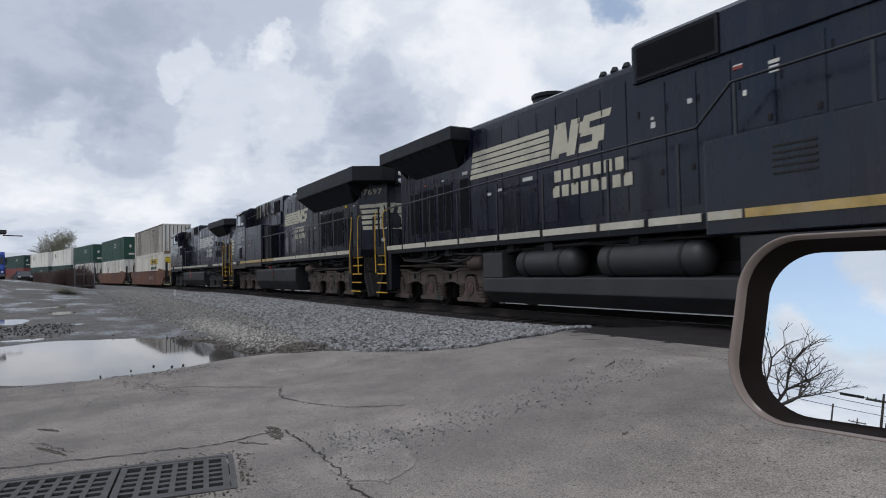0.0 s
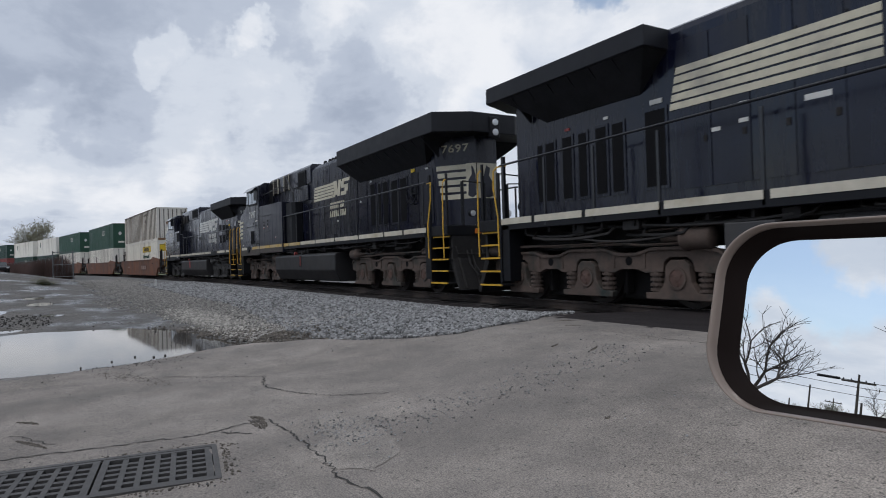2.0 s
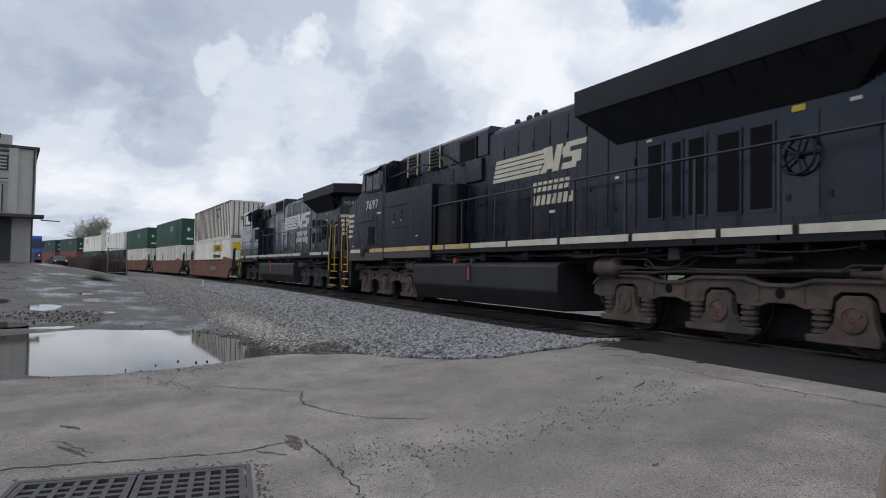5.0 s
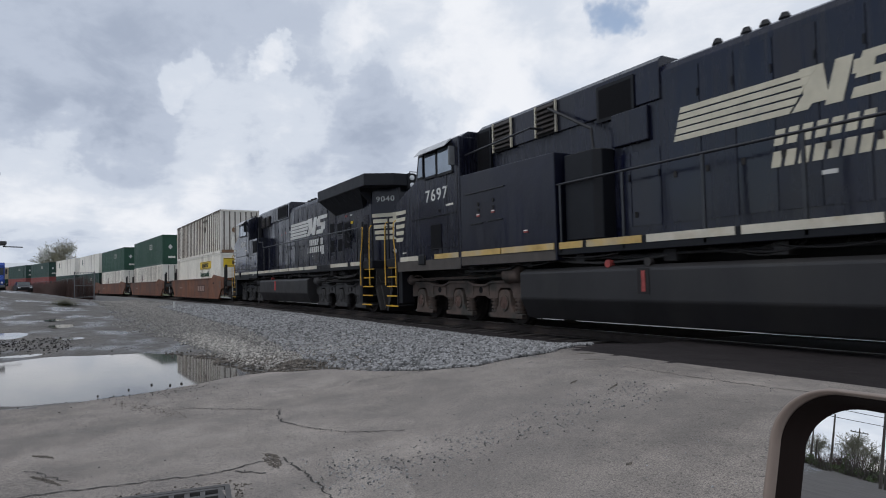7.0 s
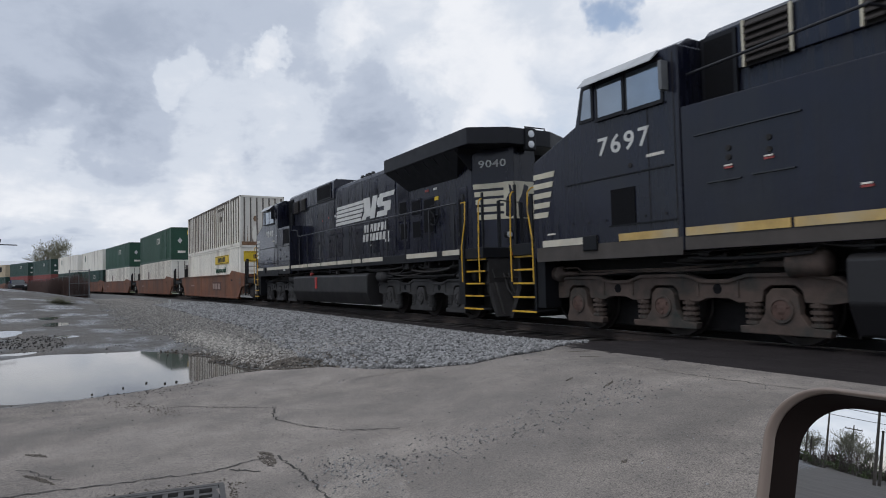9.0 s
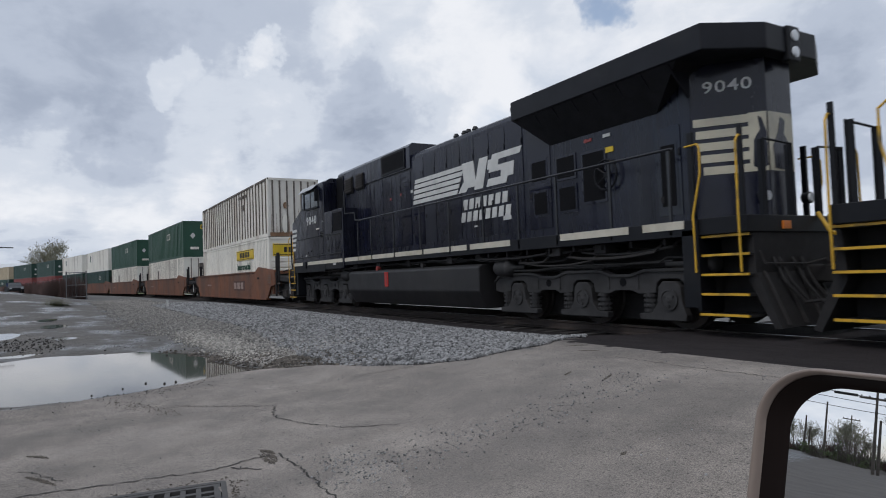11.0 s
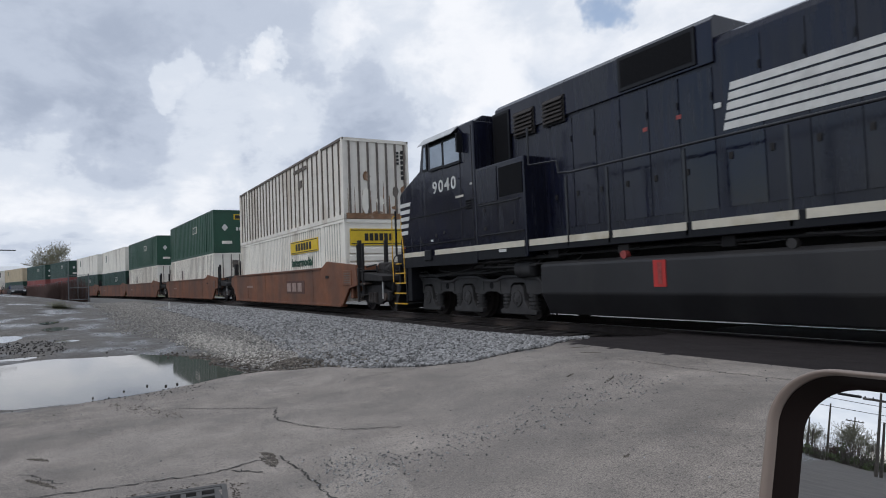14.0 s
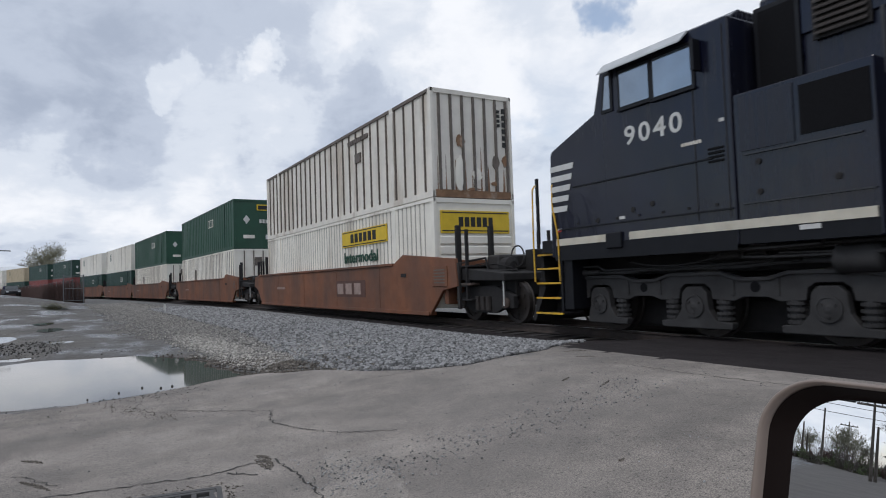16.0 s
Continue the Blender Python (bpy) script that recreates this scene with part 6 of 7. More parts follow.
def build_well_car(start, lettered, ends=True):
    """A brown well car; the middle of its 16.15 m well lies start + 8.07 along the track; x towards the locomotives."""
    top = holder("well_car", "brown double-stack well car with a grimy side sill" if not lettered else "brown double-stack well car with a faded emblem on its sill", "well car", "well cars")
    for s in (-1, 1):
        o = [(-10.3, 0.98), (-10.2, 1.42), (-9.3, 1.50), (5.8, 1.50), (6.4, 1.74), (9.2, 1.52), (9.3, 0.85), (8.6, 0.75), (7.9, 0.12), (-8.9, 0.12), (-9.6, 0.75)]
        sill = part("side_sill", prism(o, *sorted((s * 1.40, s * 1.31)), "y", 0.012), M_WELL, top)
        part("top_chord", box(-9.3, 5.8, *sorted((s * 1.30, s * 1.45)), 1.46, 1.53, 0.01), M_WELL, top)
        part("bottom_chord", box(-8.9, 7.9, *sorted((s * 1.2, s * 1.44)), 0.1, 0.2, 0.01), M_WELL, top)
        for k in range(4):
            x = -6 + k * 3.6
            part("sill_seam", box(x, x + 0.03, *sorted((s * 1.40, s * 1.408)), 0.2, 1.46), M_WELL, top)
        part("ladder_panel", box(8.1, 8.85, *sorted((s * 1.40, s * 1.425)), 0.85, 1.36, 0.01), M_WELL, top)
        bm = bmesh.new()
        for k in range(5):
            add_box(bm, 8.2, 8.75, *sorted((s * 1.425, s * 1.432)), 0.93 + k * 0.08, 0.96 + k * 0.08)
        part("panel_lines", bm, M_RIB, top)
        part("placard_box", box(6.3, 6.6, *sorted((s * 1.40, s * 1.42)), 1.12, 1.22), M_DARK, top)
        part("reporting_marks", box(-6.2, -5.0, *sorted((s * 1.40, s * 1.408)), 0.82, 0.92), M_WELL2, top)
        if lettered:
            part("emblem_plate", box(1.2, 3.75, *sorted((s * 1.40, s * 1.407)), 0.54, 1.08), mat("dark_plate", (0.09, 0.045, 0.035), 0.7), top)
            word_bars(top, 1.35, 3.62, 0.63, 0.99, 3, s * 1.41, s, M_WELL2)
    for e in (-1, 1):
        x0 = 8.6 * e
        part("end_platform", prism([(x0, 1.0), (x0 + e * 2.4, 0.95), (x0 + e * 2.4, 1.12), (x0, 1.35)], -1.25, 1.25, "y", 0.02), M_DARK, top)
        part("centre_sill", box(*sorted((x0, x0 + e * 2.6)), -0.25, 0.25, 0.62, 0.98, 0.02), M_DARK, top)
        part("bulkhead", box(*sorted((x0 - e * 0.1, x0 + e * 0.08)), -1.3, 1.3, 0.4, 1.5, 0.02), M_WELL, top)
        cp = part("coupler", box(*sorted((x0 + e * 2.5, x0 + e * 3.1)), -0.12, 0.12, 0.7, 0.96, 0.04), M_DARK, top)
        # two-axle truck
        tc = x0 + e * 1.35
        tr = part("truck", box(tc - 0.25, tc + 0.25, -1.0, 1.0, 0.4, 0.75, 0.03), M_DARK, top)
        for s in (-1, 1):
            o = [(-1.15, 0.62), (-0.5, 0.84), (0.5, 0.84), (1.15, 0.62), (1.15, 0.34), (0.75, 0.34), (0.45, 0.22), (-0.45, 0.22), (-0.75, 0.34), (-1.15, 0.34)]
            part("side_frame", moved(prism(o, *sorted((s * 0.96, s * 1.08)), "y", 0.012), Matrix.Translation((tc, 0, 0))), M_DARK, tr)
            bm = bmesh.new()
            for k in (-0.22, 0, 0.22):
                add_tube(bm, (tc + k, s * 1.1, 0.28), (tc + k, s * 1.1, 0.6), 0.08, None, 10)
            part("coil_spring", bm, M_WHEEL, tr)
            for k in (-0.89, 0.89):
                part("bearing_cap", moved(lathe([(0.12, s * 1.05), (0.12, s * 1.12), (0.05, s * 1.14)], 14), Matrix.Translation((tc + k, 0, 0.46))), M_DUST, tr)
        for k in (-0.89, 0.89):
            w = part("wheelset", wheelset_mesh(0.46), None, tr)
            WHEELS.append((w, (tc + k, 0, 0.46), 0.46, 1))
        # ladders and brake gear
        for s in (-1, 1):
            xx = x0 + e * 0.5
            for q in (0, 0.42):
                part("ladder_post", box(xx + e * q, xx + e * q + 0.05, *sorted((s * 1.22, s * 1.3)), 0.5, 2.2), M_DARK, top)
            for k in range(4):
                part("rung", box(*sorted((xx, xx + e * 0.45)), *sorted((s * 1.25, s * 1.28)), 0.55 + k * 0.28, 0.58 + k * 0.28), M_DARK, top)
            part("grab_iron", tube([(x0 + e * 2.3, s * 1.2, 0.4), (x0 + e * 2.3, s * 1.2, 1.1), (x0 + e * 1.9, s * 1.2, 1.12)], 0.018, 6), M_WHITE if e > 0 else M_DARK, top)
        part("brake_reservoir", moved(lathe([(0.1, -0.4), (0.2, -0.34), (0.2, 0.34), (0.1, 0.4)], 16, "x"), Matrix.Translation((x0 + e * 1.5, -0.6, 1.3))), M_DARK, top)
        part("brake_rigging", tube([(x0 + e * 0.4, -0.9, 1.45), (x0 + e * 1.2, -0.9, 1.5), (x0 + e * 1.3, -0.9, 1.2), (x0 + e * 2.2, -0.7, 1.18)], 0.03, 6), M_DARK, top)
        part("brake_stand", box(*sorted((x0 + e * 1.75, x0 + e * 2.1)), -0.15, 0.3, 1.1, 1.66, 0.03), M_DARK, top)
        part("brake_cylinder_box", box(*sorted((x0 + e * 1.1, x0 + e * 1.6)), -0.8, 0.2, 1.2, 1.56, 0.05), M_PIPE, top)
        rnd = random.Random(int(start * 10) + e)
        for k in range(7):
            yk, zk = rnd.uniform(-1.15, -0.3), rnd.uniform(1.1, 1.5)
            a0, a1 = sorted((rnd.uniform(0.2, 1.0), rnd.uniform(1.2, 2.3)))
            part("brake_pipe", tube([(x0 + e * a0, yk, zk - 0.25), (x0 + e * a0, yk, zk), (x0 + e * (a0 + a1) / 2, yk - 0.03, zk + 0.05), (x0 + e * a1, yk, zk - 0.06), (x0 + e * a1, yk, zk - 0.4)], rnd.choice((0.014, 0.02, 0.03)), 6), M_PIPE if k % 2 else M_DARK, top)
        part("deck_grating", box(*sorted((x0 + e * 0.1, x0 + e * 1.0)), -1.28, 1.28, 1.3, 1.34, 0.006), M_PIPE, top)
        hb = part("handbrake_wheel", moved(bmesh_ring(0.24, 0.018), pose(x0 + e * 2.0, -0.55, 1.5, 90)), M_PIPE, top)
        part("spokes", tube([(x0 + e * 2.0 - 0.23, -0.55, 1.5), (x0 + e * 2.0 + 0.23, -0.55, 1.5)], 0.014, 6), M_PIPE, hb)
        part("sill_post", box(*sorted((x0 + e * 0.62, x0 + e * 0.7)), -1.36, -1.28, 0.3, 1.42, 0.01), M_PIPE, top)
        part("end_apron", box(*sorted((x0 + e * 0.2, x0 + e * 2.35)), -0.9, 0.9, 0.6, 1.0, 0.02), M_DARK, top)
        for yy in (-1.18, -0.2):
            part("guide_post", box(*sorted((x0 + e * 0.28, x0 + e * 0.4)), yy, yy + 0.12, 1.3, 2.35, 0.01), M_DARK, top)
        part("cross_step", box(*sorted((x0 + e * 0.45, x0 + e * 1.15)), -1.3, -1.05, 0.86, 0.92, 0.01), M_DUST, top)
        part("cross_step", box(*sorted((x0 + e * 0.45, x0 + e * 1.15)), -1.3, -1.05, 0.5, 0.54, 0.01), M_DARK, top)
    KEYED.append((top, start + 8.07, False))
    return top


def build_container(start, z0, style):
    """A 53-foot container, 16.15 x 2.59 x 2.89 m, its foot at z0 above the rail."""
    labels = {"ribbed": "dirty white ribbed container stained with rust, stacked on another", "lined": "clean white container with a yellow panel, sitting in the well", "green": "green corrugated container with pale markings, stacked on another", "white": "white corrugated container with grimy posts in the well",
              "plain": "plain white container on a well car", "dark": "dark green container on a well car", "tan": "tan container on a well car", "red": "dull red container in a well"}
    base = {"ribbed": M_CGREY, "lined": M_CWHITE, "green": M_CGREEN, "white": M_CWHITE, "plain": M_CWHITE, "dark": M_CGREEN2, "tan": M_CTAN, "red": M_CRED}[style]
    L, W, H = 8.075, 1.295, 2.88
    top = holder("container", labels[style], "container", "containers")
    body = part("shell", box(-L + 0.03, L - 0.03, -W + 0.045, W - 0.045, 0.03, H - 0.03), base, top)
    for s in (-1, 1):
        for z in (0.0, H - 0.09):
            part("side_rail", box(-L, L, *sorted((s * (W - 0.06), s * W)), z, z + (0.16 if z == 0 else 0.09)), M_RIB if style == "ribbed" and z else base, top)
    for e in (-1, 1):
        for s in (-1, 1):
            part("corner_post", box(*sorted((e * (L - 0.16), e * L)), *sorted((s * (W - 0.09), s * (W + 0.002))), 0, H, 0.01), base if style != "ribbed" else M_CGREY, top)
        part("end_header", box(*sorted((e * (L - 0.1), e * L)), -W + 0.1, W - 0.1, H - 0.12, H), base, top)
        part("end_sill", box(*sorted((e * (L - 0.1), e * L)), -W + 0.1, W - 0.1, 0, 0.2), base if style != "ribbed" else M_RUST, top)
    for x in (-6.1, 5.7):
        part("stack_post", box(x - 0.11, x + 0.11, -W - 0.004, W + 0.004, 0, H, 0.008), base, top)
    # side corrugation
    if style in ("lined", "white", "green", "dark", "plain", "tan", "red"):
        pitch = {"lined": 0.26, "white": 0.42, "green": 0.55, "dark": 0.6, "plain": 0.8, "tan": 0.8, "red": 0.7}[style]
        n = int(2 * (L - 0.3) / pitch)
        for sd in (-1, 1):
            line = []
            for i in range(n):
                x = -L + 0.3 + i * pitch
                line += [(x, sd * (W - 0.046)), (x + 0.05, sd * (W - 0.012)), (x + pitch * 0.55 - 0.03, sd * (W - 0.012)), (x + pitch * 0.55 + 0.02, sd * (W - 0.046))]
            part("corrugated_side", prism(line + [(L - 0.2, sd * (W - 0.046)), (L - 0.2, sd * (W - 0.06)), (-L + 0.2, sd * (W - 0.06))], 0.16, H - 0.09, "z"), base, top)
        # painted shade: a darker strip in each groove makes the corrugation read
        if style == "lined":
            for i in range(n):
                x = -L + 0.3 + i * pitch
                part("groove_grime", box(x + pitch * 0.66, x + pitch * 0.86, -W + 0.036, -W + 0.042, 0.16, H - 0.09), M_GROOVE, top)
        # groove shade painted here too, as dark strips between the ridges
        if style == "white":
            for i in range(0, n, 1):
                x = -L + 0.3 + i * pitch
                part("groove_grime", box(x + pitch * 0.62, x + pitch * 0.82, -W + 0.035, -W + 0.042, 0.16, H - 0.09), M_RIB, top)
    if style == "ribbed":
        # ribs darker than the walls between them
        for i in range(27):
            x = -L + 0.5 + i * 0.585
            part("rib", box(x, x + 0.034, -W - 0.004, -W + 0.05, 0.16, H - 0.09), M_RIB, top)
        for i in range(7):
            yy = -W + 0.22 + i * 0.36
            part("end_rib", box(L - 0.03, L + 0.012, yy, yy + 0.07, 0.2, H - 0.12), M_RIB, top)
        for yy, z, w, h, m in ((-0.55, 1.35, 0.3, 0.34, M_RUST), (0.62, 0.8, 0.22, 0.42, M_RIB), (0.95, 0.9, 0.2, 0.34, M_RUST), (-0.5, 0.55, 0.22, 0.12, M_RIB), (-0.05, 0.45, 0.3, 0.35, M_CWHITE), (0.55, 0.35, 0.25, 0.12, M_RUST), (-0.6, 0.22, 0.3, 0.9, M_CWHITE), (-0.2, 0.2, 0.4, 0.08, M_RUST)):
            rnd = random.Random(int(1000 * (yy + z)))
            ring = [(yy + w / 2 + w * 0.55 * math.cos(a) * rnd.uniform(0.7, 1.05), z + h / 2 + h * 0.55 * math.sin(a) * rnd.uniform(0.7, 1.05)) for a in [k * math.pi / 7 for k in range(14)]]
            part("patch", prism(ring, L - 0.02, L + 0.006 + 0.002 * h, "x"), m, top)
        for k in range(9):
            rnd = random.Random(90 + k)
            yy, z, w, h = -1.1 + 0.26 * k + rnd.uniform(-0.05, 0.05), 0.2, rnd.uniform(0.03, 0.08), rnd.uniform(0.3, 1.1)
            part("rust_run", prism([(yy, z), (yy + w, z), (yy + w * 0.7, z + h), (yy + w * 0.45, z + h * 1.1)], L - 0.03, L - 0.026 + 0.0005 * k, "x"), M_RUST, top)
        for k in range(6):
            part("number_bar", box(L - 0.02, L + 0.008, 0.98, 1.08, 2.4 - k * 0.19, 2.53 - k * 0.19), M_INK, top)
        for k in range(4):
            part("number_bar", box(L - 0.02, L + 0.008, 0.82, 0.9, 2.4 - k * 0.13, 2.48 - k * 0.13), M_INK, top)
        for k in range(10):
            part("number_bar", box(2.3 + k * 0.17, 2.42 + k * 0.17, -W - 0.002, -W + 0.05, 2.42, 2.56), M_RIB, top)
        part("patch", box(2.9, 3.35, -W - 0.003, -W + 0.05, 1.75, 2.05), M_RIB, top)
    if style == "lined":
        sg = part("yellow_panel", box(1.63, 5.2, -W - 0.012, -W + 0.03, 1.93, 2.46), M_SIGN, top)
        for x0, x1, z0_, z1_ in ((1.68, 5.15, 1.96, 1.99), (1.68, 5.15, 2.40, 2.43)):
            part("panel_line", box(x0, x1, -W - 0.016, -W, z0_, z1_), M_INK, top)
        word_bars(top, 2.4, 4.55, 2.05, 2.34, 6, -W - 0.012, -1, M_INK)
        part("word", moved(letters("Intermodal", 0.36, 0.006, 0, 1.28), pose(1.75, -W - 0.006, 1.40)), M_GINK, top)
        ep = part("yellow_panel", box(L - 0.02, L + 0.008, -W + 0.2, W - 0.2, 1.95, 2.55), M_SIGN, top)
        for k in range(6):
            part("lettering_bar", box(L, L + 0.014, -0.55 + k * 0.19, -0.41 + k * 0.19, 2.12, 2.38), M_INK, top)
        for z in (2.0, 2.48):
            part("panel_line", box(L, L + 0.012, -W + 0.24, W - 0.24, z, z + 0.03), M_INK, top)
        for k in range(6):
            z = 0.3 + k * 0.27
            part("end_rib", prism([(L - 0.02, z), (L + 0.012, z + 0.03), (L + 0.012, z + 0.2), (L - 0.02, z + 0.23)], -W + 0.18, W - 0.18), M_CWHITE, top)
    if style in ("green", "dark"):
        part("diamond", prism([(-0.75, 1.7), (-0.55, 1.45), (-0.35, 1.7), (-0.55, 1.95)], L - 0.03, L + 0.008, "x"), M_WHITE, top)
        part("emblem_plate", box(L - 0.02, L + 0.008, 0.05, 0.75, 2.25, 2.6), M_SIGN, top)
        part("emblem_bar", box(L, L + 0.012, 0.12, 0.66, 2.3, 2.54), M_INK, top)
        for k in range(3):
            part("number_bar", box(L - 0.02, L + 0.008, 0.2 + k * 0.18, 0.32 + k * 0.18, 1.5, 1.72), M_WHITE, top)
        part("number_bar", box(L - 0.02, L + 0.008, 0.55, 1.05, 0.55, 0.82), M_WHITE, top)
        part("number_bar", box(L - 0.02, L + 0.008, -0.75, -0.1, 0.6, 0.8), M_CGREY, top)
        part("emblem_plate", box(1.4, 2.9, -W - 0.006, -W, 1.7, 2.2), M_CGREY, top)
        word_bars(top, 1.5, 2.85, 1.75, 2.15, 3, -W - 0.006, -1, base)
    if style == "white":
        for yy in (-0.75, -0.2, 0.35, 0.9):
            part("door_rod", box(L, L + 0.035, yy, yy + 0.05, 0.15, H - 0.1), M_RIB, top)
        for yy in (-0.1, 0.5):
            part("number_bar", box(L - 0.02, L + 0.01, yy, yy + 0.4, 1.9, 2.4), M_RIB, top)
        part("emblem_bar", box(-3.2, -2.6, -W - 0.006, -W, 1.3, 2.0), M_RIB, top)
    if style in ("plain", "tan"):
        part("emblem_bar", box(-5.0, -4.4, -W - 0.006, -W, 1.5, 2.4), M_GINK, top)
    KEYED.append((top, start + 8.07, False, z0))
    return top


STARTS = [67.0, 90.4, 113.3, 131.8, 151.5, 174.1, 194.8, 215.2, 235.6]
STACKS = [("lined", "ribbed"), ("white", "green"), ("white", "green"), ("dark", "plain"), ("dark", "plain"), ("red", "dark"), ("red", "dark"), ("dark", "tan"), ("white", "plain")]
for i, (a, (low, high)) in enumerate(zip(STARTS, STACKS)):
    build_well_car(a, i == 0)
    build_container(a, 0.28, low)
    build_container(a, 0.28 + 2.90, high)

# ---- side mirror of the car from which one looks out ----


def build_mirror():
    th = holder("side_mirror", "bronze car side mirror with a dark bezel, fixed to the door", "car mirror")
    c = Vector((-0.300, 0.447, 1.108))
    az, el = radians(273), radians(8)
    n = Vector((math.cos(el) * math.cos(az), math.cos(el) * math.sin(az), math.sin(el)))
    r = Vector((0, 0, 1)).cross(n).normalized()
    u = n.cross(r)
    th.matrix_world = Matrix(((r.x, u.x, n.x, c.x), (r.y, u.y, n.y, c.y), (r.z, u.z, n.z, c.z), (0, 0, 0, 1)))

    def outline(x0, x1, y0, y1, rad, seg=12):
        o = []
        for cx, cy, a0 in ((x1 - rad, y1 - rad, 0), (x0 + rad, y1 - rad, 90), (x0 + rad * 0.9, y0 + rad * 0.9, 180), (x1 - rad, y0 + rad, 270)):
            for i in range(seg + 1):
                a = radians(a0 + 90 * i / seg)
                o.append((cx + rad * math.cos(a), cy + rad * math.sin(a)))
        return o
    rings = []
    X0, X1, Y0, Y1, R0 = 0.008, 0.235, -0.1425, -0.004, 0.047
    # (inset, depth): from the glass outwards over the rim and round the back
    bm = bmesh.new()
    for inset, dz in ((0.0068, -0.005), (0.0056, -0.001), (0.0042, 0.0012), (0.0024, 0.002), (0.0008, 0.0), (0.0, -0.004), (0.0003, -0.012), (0.0012, -0.02), (0.008, -0.032), (0.03, -0.05), (0.05, -0.066)):
        rings.append([bm.verts.new((x, y, dz)) for x, y in outline(X0 + inset, X1 - inset, Y0 + inset * (0.34 if dz > -0.006 else 1), Y1 - inset * (0.6 if dz > -0.006 else 1), max(0.012, R0 - inset * 0.7))])
    m = len(rings[0])
    for ra, rb in zip(rings, rings[1:]):
        for i in range(m):
            bm.faces.new((ra[i], ra[(i + 1) % m], rb[(i + 1) % m], rb[i]))
    bm.faces.new(rings[-1])
    part("housing", bm, M_HOUSING, th, smooth=True)
    bm = bmesh.new()
    rings = []
    for inset, dz in ((0.0066, -0.0048), (0.010, -0.0088), (0.0145, -0.0135), (0.0185, -0.0165), (0.024, -0.017)):
        rings.append([bm.verts.new((x, y, dz)) for x, y in outline(X0 + inset, X1 - inset, Y0 + inset * 0.36, Y1 - inset * 0.62, max(0.012, R0 - inset * 0.5))])
    for ra, rb in zip(rings, rings[1:]):
        for i in range(m):
            bm.faces.new((ra[i], ra[(i + 1) % m], rb[(i + 1) % m], rb[i]))
    part("bezel", bm, M_BEZEL, th, smooth=True)
    bm = bmesh.new()
    ring = [bm.verts.new((x, y, -0.0165)) for x, y in outline(X0 + 0.018, X1 - 0.02, Y0 + 0.0078, Y1 - 0.0125, 0.04)]
    ring2 = [bm.verts.new((v.co.x, v.co.y, -0.020)) for v in ring]
    bm.faces.new(ring)
    bm.faces.new(ring2[::-1])
    for i in range(len(ring)):
        bm.faces.new((ring[i], ring2[i], ring2[(i + 1) % len(ring)], ring[(i + 1) % len(ring)]))
    part("mirror_glass", bm, M_GLASS, th, "clear mirror glass")
    part("mount_arm", box(0.2, 0.33, -0.13, -0.07, -0.085, -0.03, 0.012), M_HOUSING, th)


build_mirror()

# ---- trees, poles, far things ----


def tree_mesh(height, seed, spread_=0.55, levels=5, trunk_r=None, fork=0.3, side=0.0, thick=0.0):
    """Bare branching limbs, tapered, as one bmesh."""
    rnd = random.Random(seed)
    bm = bmesh.new()
    r0 = trunk_r or height * 0.022

    def grow(p, d, length, r, level):
        n = 3 if level < 3 else 2
        for i in range(n):
            d2 = (d + Vector((rnd.gauss(0, 0.13), rnd.gauss(0, 0.13), rnd.gauss(0.03, 0.08)))).normalized()
            q = p + d2 * (length / n)
            add_tube(bm, p, q, max(thick, r * (1 - 0.3 * i / n)), max(thick, r * (1 - 0.3 * (i + 1) / n)), 6 if level < 2 else 4 if level < 4 else 3, False)
            p, d = q, d2
            if level and level < levels and rnd.random() < 0.75:
                side_d = (d + Vector((rnd.gauss(0, 1), rnd.gauss(0, 1), rnd.gauss(0.2, 0.5))).normalized() * spread_ * 1.3).normalized()
                grow(p, side_d, length * rnd.uniform(0.45, 0.7), r * 0.45, level + 1)
        if level < levels:
            for k in range(2 if level else 3):
                a = rnd.uniform(0, 6.28)
                out = Vector((math.cos(a), math.sin(a), 0.0)) * spread_ * rnd.uniform(0.7, 1.3)
                grow(p, (d + out).normalized(), length * rnd.uniform(0.62, 0.85), r * 0.62, level + 1)
    grow(Vector((0, 0, 0)), Vector((side, 0, 1)).normalized(), height * fork, r0, 0)
    return bm


def leaf_cloud(size, n, seed, leaf=0.12, low=0.0):
    """Loose clumps of small leaf faces, uneven and with gaps."""
    rng = np.random.default_rng(seed)
    k = max(6, n // 140)
    cen = rng.normal(0, 0.36, (k, 3)) * np.array(size)
    cen[:, 2] = np.abs(cen[:, 2]) + low
    pick = rng.integers(0, k, n)
    p = cen[pick] + rng.normal(0, 0.13, (n, 3)) * np.array(size)
    p[:, 2] = np.maximum(p[:, 2], 0.02)
    a = rng.normal(0, 1, (n, 3))
    a /= np.linalg.norm(a, axis=1, keepdims=True)
    b = np.cross(a, rng.normal(0, 1, (n, 3)))
    b /= np.linalg.norm(b, axis=1, keepdims=True)
    s = leaf * rng.uniform(0.6, 1.4, (n, 1))
    v = np.stack([p - a * s, p + b * s * 0.5, p + a * s, p - b * s * 0.5], 1).reshape(-1, 3)
    me = bpy.data.meshes.new("leaves")
    me.from_pydata(v.tolist(), [], np.arange(n * 4).reshape(n, 4).tolist())
    return me


